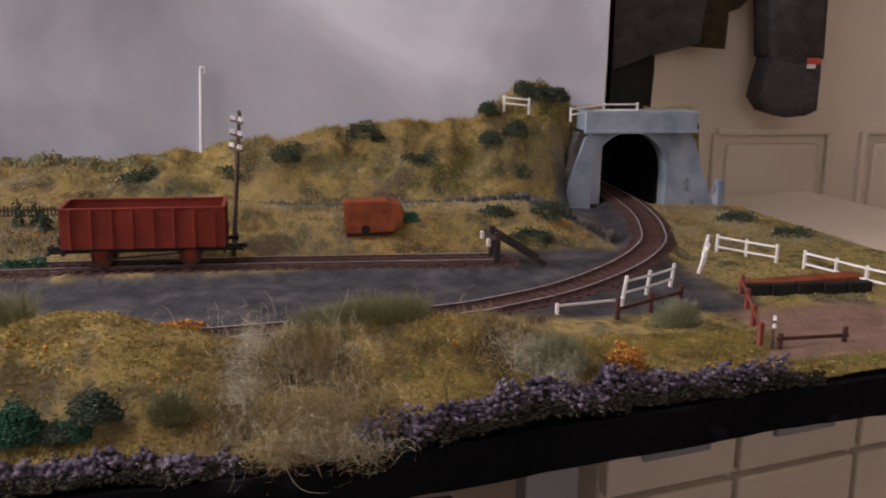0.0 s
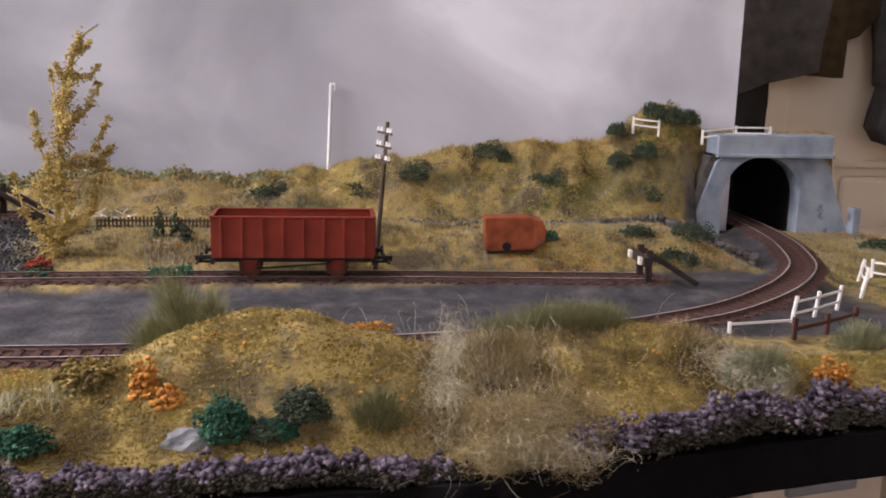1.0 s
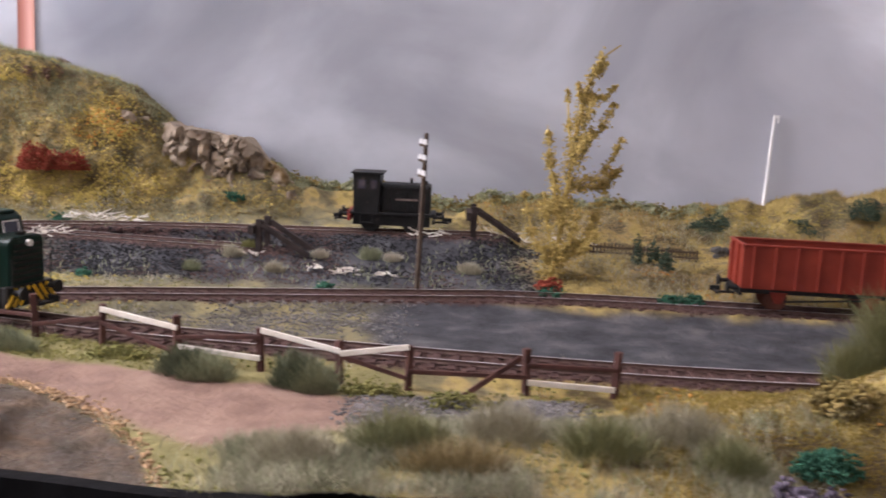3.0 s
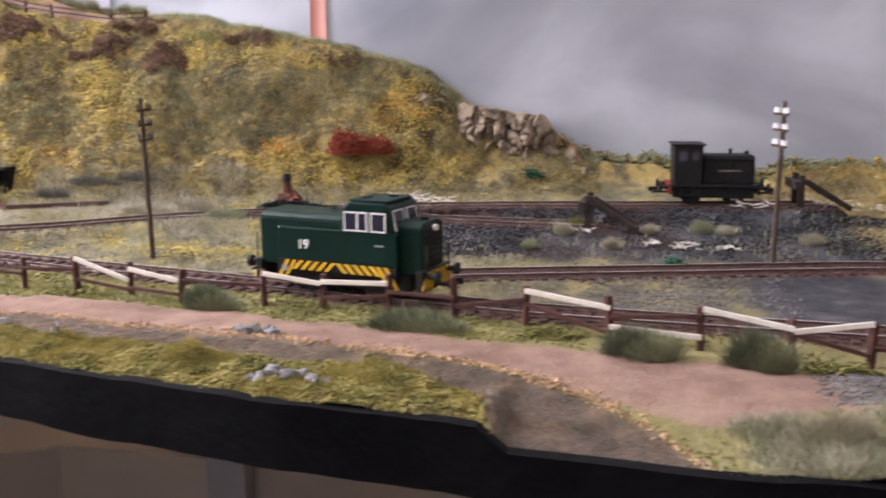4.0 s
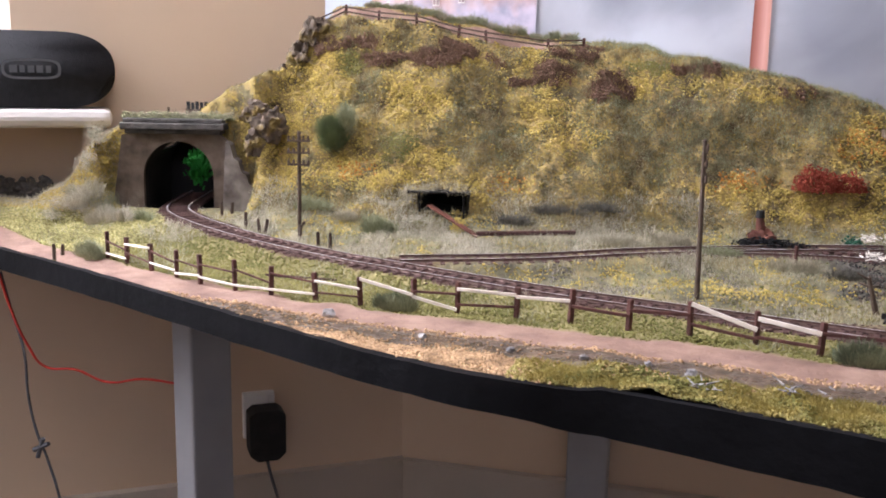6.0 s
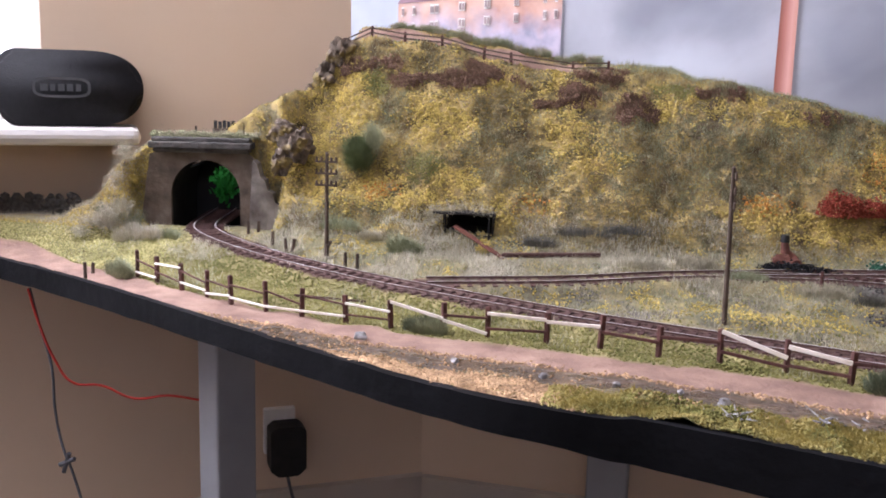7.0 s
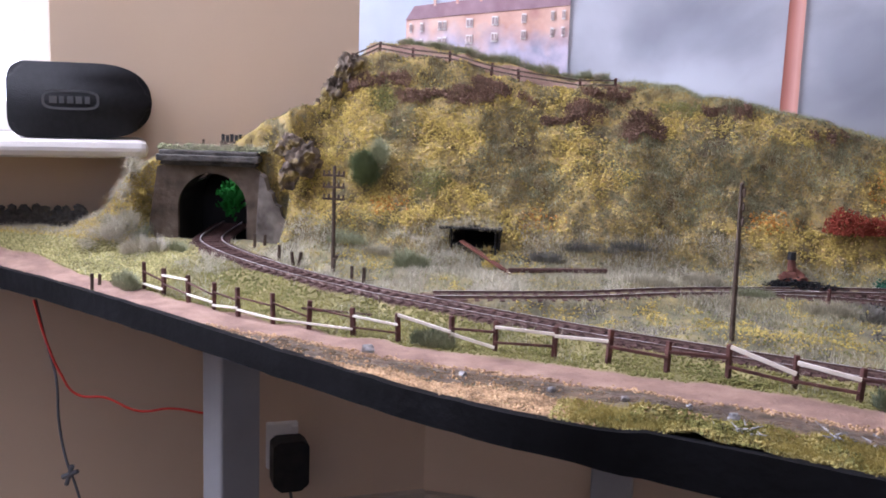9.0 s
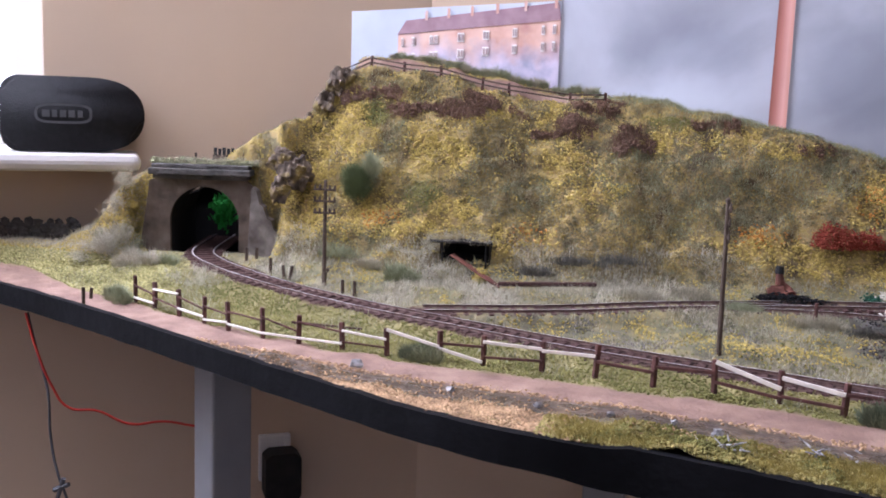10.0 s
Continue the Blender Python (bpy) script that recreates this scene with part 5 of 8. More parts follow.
lamp_mast = thing("lamp_mast", Matrix(), "slender white lamp mast standing against the painted sky", "mast")
part("mast", rods(((0.2572, BACK - 0.004, 0.975), (0.2600, BACK - 0.004, 1.064), 0.0017, 0.0012, 8)), M["insulator"], lamp_mast)
part("lamp_head", boxes(((0.2615, BACK - 0.004, 1.0645), (0.0046, 0.002, 0.0022), 0.0004), ((0.2630, BACK - 0.004, 1.0615), (0.0012, 0.0015, 0.005), 0.0003)), M["insulator"], lamp_mast)


# ---------------------------------------------------------------- telegraph poles
def ground_z(x, y):
    return float(height(x, y))


def telegraph_pole(x, y, top, arm_turn, lean=(0, 0), arms=3, wide=0.017, cups="insulator"):
    z = ground_z(x, y)
    th = thing("telegraph_pole", Matrix(), "brown wooden telegraph pole with crossarms and %s insulators" % ("white" if cups == "insulator" else "dull brown"), "telegraph pole", "telegraph poles on the layout")
    h = top - z
    part("pole", rods(((0, 0, -0.004), (0, 0, h), 0.00165, 0.00125, 10)), M["pole"], th)
    part("pole_cap", rods(((0, 0, h), (0, 0, h + 0.0012), 0.0016, 0.0005, 10)), M["pole"], th)
    for k in range(arms):
        zz = h - 0.006 - 0.0088 * k
        a = part("crossarm", boxes(((0, -0.0015, zz), (wide, 0.0012, 0.0016), 0.0002)), M["pole"], th)
        for u in (-0.44, -0.22, 0.22, 0.44):
            part("insulator", rods(((u * wide, -0.0015, zz + 0.0008), (u * wide, -0.0015, zz + 0.0036), 0.0010, 0.0007, 8)), M[cups], a)
    th.matrix_world = pose(x, y, z, lean[0], lean[1]) @ pose(0, 0, 0, 0, 0, arm_turn)
    return th


telegraph_pole(0.283, 0.421, 1.045, -64, (0, 4))
telegraph_pole(0.0, 0.396, 1.043, -75, (0, 1))
telegraph_pole(-0.655, 0.442, 1.036, 8, cups="pole")
telegraph_pole(-0.3645, 0.371, 1.045, 90, (1.0, -0.8), cups="pole")


# ---------------------------------------------------------------- fences
def bar(bm, a, b, wide, high):
    a, b = Vector(a), Vector(b)
    d = b - a
    q = d.to_track_quat("X", "Z").to_matrix().to_4x4()
    box(bm, (0, 0, 0), (d.length, wide, high), min(wide, high) * 0.2, Matrix.Translation((a + b) / 2) @ q)
    return bm


POSTS = [(-0.770, 0.368), (-0.747, 0.357), (-0.719, 0.343), (-0.692, 0.329), (-0.669, 0.319), (-0.640, 0.310), (-0.614, 0.306), (-0.583, 0.302), (-0.554, 0.300), (-0.521, 0.298), (-0.495, 0.298),
         (-0.461, 0.298), (-0.431, 0.297), (-0.399, 0.293), (-0.367, 0.291), (-0.334, 0.286), (-0.304, 0.280), (-0.258, 0.275), (-0.227, 0.270), (-0.193, 0.264), (-0.160, 0.256), (-0.128, 0.250),
         (-0.091, 0.239), (-0.054, 0.231), (-0.020, 0.222), (0.008, 0.217), (0.055, 0.219), (0.090, 0.220)]
# per bay: (pale rail: height at its ends, or none), (brown rail: height at its ends, or none)
BAYS = [((0.004, 0.004), (0.013, 0.010)), ((0.014, 0.016), (0.008, 0.006)), ((0.006, 0.005), (0.014, 0.010)), ((0.003, 0.006), (0.012, 0.011)), ((0.005, 0.004), (0.013, 0.012)), ((0.004, 0.004), (0.014, 0.008)),
        ((0.004, 0.005), (0.014, 0.012)), ((0.013, 0.011), (0.006, 0.006)), ((0.017, 0.010), None), ((0.009, 0.003), (0.012, 0.012)), ((0.015, 0.014), (0.006, 0.007)), ((0.013, 0.013), None), (None, (0.010, 0.009)),
        (None, (0.012, 0.012)), ((0.018, 0.009), (0.007, 0.004)), ((0.015, 0.012), (0.005, 0.005)), (None, (0.012, 0.011)), ((0.017, 0.013), None), ((0.014, 0.014), (0.006, 0.008)), (None, (0.010, 0.010)), (None, (0.006, 0.012)),
        ((0.016, 0.014), (0.010, 0.003)), ((0.006, 0.006), (0.010, 0.015)), ((0.018, 0.014), None), ((0.013, 0.018), (0.012, 0.005)), (None, (0.008, 0.008)), ((0.006, 0.004), (0.013, 0.012))]
fence = thing("post_and_rail_fence", Matrix(), "broken brown post-and-rail fence with bare pale rails beside the road", "fence")
rng = random.Random(11)
for k, (x, y) in enumerate(POSTS):
    z = ground_z(x, y)
    bm = bmesh.new()
    lx, ly = rng.uniform(-0.0012, 0.0012), rng.uniform(-0.001, 0.001)
    bar(bm, (x, y, z - 0.003), (x + lx, y + ly, z + 0.0185 + rng.uniform(-0.001, 0.001)), 0.0026, 0.0030)
    part("post", bm, M["fence_brown"], fence)
for (a, b), (pale, brown) in zip(zip(POSTS, POSTS[1:]), BAYS):
    za, zb = ground_z(*a), ground_z(*b)
    for rail, m, th in ((pale, M["fence_white"], 0.0023), (brown, M["fence_brown"], 0.0018)):
        if rail:
            bm = bmesh.new()
            off = -0.0022 if m is M["fence_white"] else -0.0018
            bar(bm, (a[0], a[1] + off, za + rail[0]), (b[0], b[1] + off, zb + rail[1]), 0.0011, th * (0.6 if a[0] < -0.56 else 0.8 if a[0] < -0.45 else 1.0))
            part("rail", bm, m, fence, "bare pale rail" if m is M["fence_white"] else "")
bm = bmesh.new()
bar(bm, (0.030, 0.214, ground_z(0.03, 0.214)), (0.052, 0.216, 0.963), 0.0012, 0.0022)
part("brace", bm, M["fence_brown"], fence)

lane = thing("lane_fence", Matrix(), "weathered brown fence along the lane on the hilltop", "fence")
UP = [(-0.698, 0.570), (-0.694, 0.574), (-0.670, 0.576), (-0.640, 0.577), (-0.606, 0.577), (-0.570, 0.577), (-0.546, 0.577), (-0.494, 0.578), (-0.466, 0.580)]
for x, y in UP:
    z = ground_z(x, y)
    bm = bmesh.new()
    bar(bm, (x, y, z - 0.003), (x + rng.uniform(-0.001, 0.001), y, z + 0.0100), 0.0020, 0.0022)
    part("post", bm, M["fence_brown"], lane)
for a, b in zip(UP, UP[1:]):
    for hh in (0.0080, 0.0042):
        bm = bmesh.new()
        bar(bm, (a[0], a[1] - 0.0015, ground_z(*a) + hh), (b[0], b[1] - 0.0015, ground_z(*b) + hh), 0.0009, 0.0013)
        part("rail", bm, M["pole"], lane)


def white_fence(points, tall, rails, label, lean=0.0):
    f = thing("white_fence", Matrix(), label, "fence", "white fences by the tunnel")
    base = [(x, y, z if z is not None else ground_z(x, y)) for x, y, z in points]
    for x, y, z in base:
        bm = bmesh.new()
        bar(bm, (x, y, z - 0.002), (x + lean * tall, y, z + tall), 0.0017, 0.0019)
        part("post", bm, M["cream"], f)
    for a, b in zip(base, base[1:]):
        for r in rails:
            bm = bmesh.new()
            bar(bm, (a[0] + lean * tall * r, a[1] - 0.001, a[2] + tall * r), (b[0] + lean * tall * r, b[1] - 0.001, b[2] + tall * r), 0.0008, 0.0014)
            part("rail", bm, M["cream"], f)
    return f


white_fence([(0.512, 0.590, 1.031), (0.533, 0.586, 1.029)], 0.0125, (0.85, 0.45), "short white two-rail fence on the tunnel hillside")
white_fence([(0.566, 0.572, 1.024), (0.598, 0.578, 1.0275), (0.629, 0.578, 1.0275)], 0.0105, (0.85, 0.40), "white fence along the tunnel portal's top")
white_fence([(0.505, 0.296, None), (0.524, 0.306, None), (0.546, 0.320, None)], 0.015, (0.80, 0.35), "white fence leaning beside the track curve", 0.15)
white_fence([(0.457, 0.272, None), (0.500, 0.284, None)], 0.006, (0.8,), "fallen white fence rail on short stumps")
white_fence([(0.580, 0.350, None), (0.592, 0.368, None), (0.604, 0.392, None)], 0.015, (0.8, 0.4), "white fence leaning beside the track curve", 0.25)
white_fence([(0.619, 0.400, None), (0.634, 0.386, None), (0.648, 0.370, None)], 0.013, (0.85, 0.30), "white two-rail fence at the layout's end")
white_fence([(0.654, 0.346, None), (0.664, 0.326, None), (0.672, 0.306, None), (0.680, 0.290, None)], 0.013, (0.85, 0.30), "white two-rail fence at the layout's end")

pale = thing("paling_fence", Matrix(), "low dark paling fence at the foot of the hill", "fence")
for k in range(36):
    x = 0.098 + 0.0025 * k
    y = 0.4865 + 0.00043 * k
    part("pale", boxes(((x, y, ground_z(x, y) + 0.0035), (0.0013, 0.0009, 0.0095 + 0.0012 * (k % 3 == 0)))), M["pole"], pale)
for hh in (0.0028, 0.0066):
    bm = bmesh.new()
    bar(bm, (0.098, 0.4868, ground_z(0.098, 0.4868) + hh), (0.187, 0.5018, ground_z(0.187, 0.5018) + hh), 0.0009, 0.0012)
    part("rail", bm, M["pole"], pale)

# ---------------------------------------------------------------- stumps and short posts
for x, y, h, lean in ((-0.740, 0.480, 0.011, 0), (-0.733, 0.484, 0.009, 3), (-0.706, 0.455, 0.012, 0), (-0.688, 0.442, 0.011, -6), (-0.683, 0.441, 0.012, 10), (-0.631, 0.420, 0.012, 0), (-0.622, 0.421, 0.013, 0),
                      (-0.653, 0.438, 0.011, 4), (-0.662, 0.460, 0.006, 30), (-0.799, 0.348, 0.013, 0), (-0.806, 0.366, 0.008, 4), (-0.303, 0.446, 0.013, 0)):
    bm = bmesh.new()
    rod(bm, (0, 0, -0.002), (0, 0, h), 0.0014, 0.0012, 7)
    ob = part("short_post", bm, M["fence_brown"] if x > -0.4 else M["pole"])
    tagged(ob, "short dark wooden post stuck in the grass", "post", "short posts beside the track")
    ob.matrix_world = pose(x, y, ground_z(x, y), 0, lean, 0)


# ---------------------------------------------------------------- buffer stops
def buffer_stop(m, label, pads=False):
    b = thing("buffer_stop", Matrix(), label, "buffer stop", "buffer stops")
    for s in (-1, 1):
        part("upright", boxes(((0, s * 0.0085, 0.009), (0.0034, 0.0030, 0.020), 0.0003)), M["tarred"], b)
        bm = bmesh.new()
        bar(bm, (0.002, s * 0.0085, 0.016), (0.028, s * 0.0085, 0.000), 0.0026, 0.0030)
        part("raking_strut", bm, M["tarred"], b)
    part("beam", boxes(((-0.003, 0, 0.0135), (0.0034, 0.029, 0.0048), 0.0003)), M["tarred"], b)
    for s in (-1, 1) if pads else ():
        part("buffer_pad", boxes(((-0.0055, s * 0.0100, 0.0135), (0.0018, 0.0040, 0.0042), 0.0003)), M["fence_white"], b)
    b.matrix_world = m @ Matrix.Scale(1.15, 4)
    return b


buffer_stop(place_on(SIDING, 0.452, 0.0), "brown timber buffer stop with pale pads at the siding's end", True)
buffer_stop(place_on(SPUR, -0.104, 0.0), "dark timber buffer stop overgrown with weeds in the yard")
buffer_stop(place_on(YARD, 0.030, 0.0), "dark timber buffer stop behind the black engine")


# ---------------------------------------------------------------- rusty junk
def rusty_tub():
    t = thing("rusty_tub", Matrix(), "rusted orange mine tub body dumped in the scrub", "tub")
    part("shell", prism([(-0.019, 0.0), (0.017, 0.0), (0.020, 0.020), (0.012, 0.024), (-0.019, 0.0245)], -0.010, 0.010, 0.0008), M["rust"], t)
    part("end_plate", prism([(0.016, 0.002), (0.0235, 0.004), (0.0225, 0.009), (0.0250, 0.013), (0.0215, 0.021), (0.016, 0.022)], -0.0108, 0.0108, 0.0005), M["rust"], t, "torn ragged rusty end plate")
    part("axle_hole", rods(((-0.004, -0.0106, 0.003), (-0.004, -0.0098, 0.003), 0.0032, 0.0032, 12)), M["black"], t)
    part("skid", boxes(((-0.001, 0, -0.001), (0.034, 0.016, 0.003), 0.0005)), M["sleeper"], t)
    t.matrix_world = pose(0.377, 0.441, ground_z(0.377, 0.441) + 0.0005, 0, -3, -6) @ Matrix.Diagonal((0.95, 0.9, 0.92, 1))


rusty_tub()


def boiler_junk():
    j = thing("scrap_boiler", Matrix(), "rust-red scrap heap with an upright stove pipe beside the yard track", "scrap")
    part("base", rock_mesh(3.3, 0.0115, 0.007, 0.010, 0.4, 3), M["dull_rust"], j)
    part("pipe", rods(((-0.001, 0, 0.010), (-0.002, 0, 0.018), 0.0035, 0.0026, 10)), M["dull_rust"], j)
    part("pipe_cap", rods(((-0.002, 0, 0.018), (-0.002, 0, 0.0235), 0.0034, 0.0028, 10)), M["black"], j)
    j.matrix_world = pose(-0.322, 0.502, ground_z(-0.322, 0.502), 0, 0, -12)


boiler_junk()

# the drift mine: a dark hole with timber round it, and a plank ramp
mine = thing("mine_adit", Matrix(), "dark mine entrance in the hillside with a rusty plank ramp", "mine entrance")
bm = bmesh.new()
near_ring, far_ring = [[bm.verts.new((x, y, z)) for x, z in ((-0.5765, 0.9760), (-0.5375, 0.9740), (-0.5375, 0.9915), (-0.5765, 0.9915))] for y in (0.487, 0.535)]
bm.faces.new(far_ring)
for k in range(4):
    bm.faces.new((near_ring[k], near_ring[(k + 1) % 4], far_ring[(k + 1) % 4], far_ring[k]))
part("recess", bm, M["hole_dark"], mine, "mine hole lining coloured near-black for the shade inside")
part("lintel", rods(((-0.5840, 0.485, 0.9910), (-0.5340, 0.484, 0.9920), 0.0014, 0.0011, 9)), M["loco_black"], mine, "dark round timber lintel")
for x, z in ((-0.5745, 0.9795), (-0.5395, 0.9760)):
    part("prop", rods(((x, 0.486, z - 0.004), (x, 0.486, 0.9905), 0.0008, 0.0007, 7)), M["loco_black"], mine)
bm = bmesh.new()
bar(bm, (-0.566, 0.484, 0.9815), (-0.522, 0.462, ground_z(-0.522, 0.462) + 0.0012), 0.0052, 0.0012)
tagged(part("plank_ramp", bm, M["dull_rust"]), "rust-red plank ramp running down from the mine", "ramp")
bm = bmesh.new()
bar(bm, (-0.524, 0.464, ground_z(-0.524, 0.464) + 0.003), (-0.453, 0.482, ground_z(-0.453, 0.482) + 0.003), 0.0040, 0.0034)
tagged(part("old_timber", bm, M["sleeper"]), "old dark timber baulk lying in the grass", "timber")
bm = bmesh.new()
bar(bm, (-0.640, 0.352, ground_z(-0.640, 0.352) + 0.001), (-0.590, 0.353, ground_z(-0.590, 0.353) + 0.001), 0.0012, 0.0018)
tagged(part("old_timber", bm, M["sleeper"]), "thin dark rail lying in the grass by the track", "timber")

# nameboard letters over the left portal: unreadable, so plain bars
sign = thing("name_letters", Matrix(), "small dark cut-out letters standing over the tunnel", "sign")
for k, hgt in enumerate((0.0062, 0.0055, 0.0065, 0.0058, 0.0064)):
    part("letter_bar", boxes(((-0.792 + 0.0042 * k, 0.522, 1.0465 + hgt / 2 + 0.0005), (0.0027, 0.0010, hgt))), M["black"], sign)
part("base_strip", boxes(((-0.7836, 0.522, 1.0440), (0.021, 0.002, 0.006))), M["pole"], sign)
for x, z in ((-0.811, 1.040), (-0.759, 1.046)):
    bm = bmesh.new()
    rod(bm, (x, 0.522, z - 0.006), (x, 0.522, z + 0.008), 0.0012, 0.001, 7)
    tagged(part("short_post", bm, M["pole"]), "short dark wooden post over the tunnel", "post", "short posts beside the track")


# ---------------------------------------------------------------- rocks
def rock(name, m, seed, r, material, label, rough=0.35, sub=3):
    ob = part(name, rock_mesh(seed, *r, rough, sub), material)
    ob.matrix_world = m
    return tagged(ob, label, "rock")


def quarry_face():
    """A craggy wall, broken into blocks of uneven depth with dark joints between them."""
    bm = bmesh.new()
    nx, nz = 96, 46
    grid = []
    for i in range(nx + 1):
        x = -0.238 + 0.136 * i / nx
        top_z = float(np.interp(x, [-0.240, -0.225, -0.20, -0.165, -0.142, -0.134, -0.118, -0.100], [1.046, 1.041, 1.036, 1.030, 1.027, 1.014, 1.004, 0.980])) + 0.0025 * noise.noise((x * 160, 3, 1)) + 0.0015 * noise.noise((x * 420, 5, 2))
        low = float(height(x, 0.540, False)) - 0.008
        row = []
        for j in range(nz + 1):
            w = j / nz
            z = low + (top_z - low) * w
            q = Vector((x * 120 + 0.8 * noise.noise((x * 90, z * 90, 4)), 0, z * 75 + 0.8 * noise.noise((x * 90, z * 90, 9))))
            d, _ = noise.voronoi(q, distance_metric="DISTANCE")
            cell = noise.cell(_[0] * 3.7)
            joint = max(0.0, 1 - (d[1] - d[0]) / 0.22)
            y = 0.553 + 0.020 * w + 0.012 * (x + 0.238) / 0.136 - 0.0055 * cell + 0.0045 * joint - 0.010 * noise.noise((x * 34, z * 30, 2)) - 0.0015 * noise.noise((x * 300, z * 300, 6))
            row.append(bm.verts.new((x, y, z)))
        row.append(bm.verts.new((x, 0.600, top_z)))
        row.append(bm.verts.new((x, 0.600, low)))
        grid.append(row)
    for p, q in zip(grid, grid[1:]):
        for k in range(len(p)):
            m = (k + 1) % len(p)
            bm.faces.new((p[k], q[k], q[m], p[m]))
    bm.faces.new(grid[0]), bm.faces.new(list(reversed(grid[-1])))
    bmesh.ops.recalc_face_normals(bm, faces=bm.faces)
    tagged(part("quarry_face", bm, M["rock"]), "buff-grey craggy plaster rock face at the hill's end", "rock face")


quarry_face()
for k, (x, y, z, r) in enumerate(((-0.718, 0.503, 1.046, (0.012, 0.009, 0.010)), (-0.706, 0.500, 1.036, (0.012, 0.009, 0.013)), (-0.716, 0.494, 1.024, (0.008, 0.007, 0.012)),
                                  (-0.693, 0.562, 1.112, (0.010, 0.010, 0.014)), (-0.702, 0.556, 1.094, (0.011, 0.010, 0.012)), (-0.712, 0.552, 1.078, (0.009, 0.009, 0.009)))):
    rock("rock_outcrop", pose(x, y, z, 0, 15, 20 * k), 9.1 + k * 2.3, r, M["rock_brown"], "dark craggy rock outcrop on the hillside", 0.55, 4)
for k, (x, y, r) in enumerate(((-0.563, 0.272, 0.0042), (-0.365, 0.224, 0.0034), (-0.247, 0.230, 0.0044), (-0.236, 0.227, 0.0036), (-0.213, 0.163, 0.0040), (-0.207, 0.160, 0.0034), (-0.203, 0.165, 0.0036), (-0.218, 0.162, 0.0030), (-0.198, 0.161, 0.0032), (-0.211, 0.167, 0.0030), (-0.194, 0.164, 0.0024), (-0.223, 0.165, 0.0022), (-0.240, 0.231, 0.0034), (-0.253, 0.230, 0.0030),
                               (-0.452, 0.236, 0.0024), (-0.415, 0.232, 0.0026), (-0.385, 0.236, 0.0022), (-0.500, 0.246, 0.0024))):
    rock("stone", pose(x, y, ground_z(x, y) + r * 0.3, 0, 0, 40 * k), 21 + k * 1.9, (r, r * 0.8, r * 0.7), M["rock_grey"], "pale grey stone lying on the verge", 0.5, 2)
# dry stone wall at the layout's left end and behind the scrub bank
for nm, line, n, lab in (("dry_stone_wall", [(-0.990, 0.462), (-0.945, 0.474), (-0.905, 0.486)], 46, "dark mossy dry-stone wall at the layout's end"),
                         ("dry_stone_wall", [(0.205, 0.528), (0.300, 0.538), (0.40, 0.536), (0.500, 0.522), (0.548, 0.488), (0.556, 0.44)], 130, "low dark dry-stone wall below the hillside")):
    w = thing(nm, Matrix(), lab, "wall")
    px = [p[0] for p in line]
    for k in range(n):
        u = k / n * (len(line) - 1)
        i = min(int(u), len(line) - 2)
        x = line[i][0] + (line[i + 1][0] - line[i][0]) * (u - i)
        y = line[i][1] + (line[i + 1][1] - line[i][1]) * (u - i)
        rows = 5 if n < 60 else 2
        for j in range(rows if rows == 2 else 3 + (k * 7 + k // 5) % 3):
            r = rng.uniform(0.0030, 0.0046) if rows == 5 else rng.uniform(0.0024, 0.0040)
            ob = part("stone", rock_mesh(k * 1.3 + j * 7.7, r * 1.1, r, r * 0.95, 0.3, 1), M["stone_dark"], w)
            ob.matrix_world = pose(x + rng.uniform(-0.002, 0.002), y + rng.uniform(-0.001, 0.001), ground_z(x, y) + 0.002 + (0.0038 * j if rows == 5 else 0.0045 * j), rng.uniform(0, 180), 0, rng.uniform(0, 180))

# ---------------------------------------------------------------- clay yard at the right-hand end
blocks = thing("sleeper_stack", Matrix(), "row of black tarred sleepers edging the clay yard", "sleepers")
for k in range(5):
    x, y = 0.590 + 0.0165 * k, 0.295 - 0.001 * k
    part("sleeper", boxes(((x, y, ground_z(x, y) + 0.003), (0.0155, 0.006, 0.0075), 0.0006)), M["black"], blocks)
bm = bmesh.new()
bar(bm, (0.588, 0.306, 0.9495), (0.672, 0.316, 0.9495), 0.012, 0.004)
tagged(part("red_edging", bm, M["rust"]), "rust-red edging rail beside the clay yard", "edging")
step_rail = thing("low_rail", Matrix(), "low dark red rail at the clay yard's front", "rail")
part("rail", boxes(((0.570, 0.205, ground_z(0.570, 0.205) + 0.004), (0.040, 0.0014, 0.0016))), M["fence_brown"], step_rail)
for x in (0.552, 0.588):
    part("post", boxes(((x, 0.205, ground_z(x, 0.205) + 0.003), (0.0018, 0.0018, 0.010))), M["fence_brown"], step_rail)
red = thing("red_fence", Matrix(), "red-brown post-and-rail fence along the clay yard's edge", "fence")
RED = [(0.582, 0.298), (0.570, 0.270), (0.557, 0.240), (0.545, 0.212)]
for x, y in RED:
    part("post", boxes(((x, y, ground_z(x, y) + 0.005), (0.0024, 0.0024, 0.014), 0.0003)), M["red_post"], red)
for a, b in zip(RED, RED[1:]):
    bm = bmesh.new()
    bar(bm, (a[0], a[1], ground_z(*a) + 0.008), (b[0], b[1], ground_z(*b) + 0.008), 0.001, 0.002)
    part("rail", bm, M["red_post"], red)
lamp = thing("yard_lamp", Matrix(), "small post with white knobs beside the clay yard", "post")
part("post", rods(((0.548, 0.206, ground_z(0.548, 0.206) - 0.002), (0.548, 0.206, 0.961), 0.0008, 0.0008, 8)), M["pole"], lamp)
for z in (0.957, 0.961):
    part("knob", rods(((0.548, 0.2052, z), (0.548, 0.2052, z + 0.0022), 0.0011, 0.0009, 8)), M["cream"], lamp)
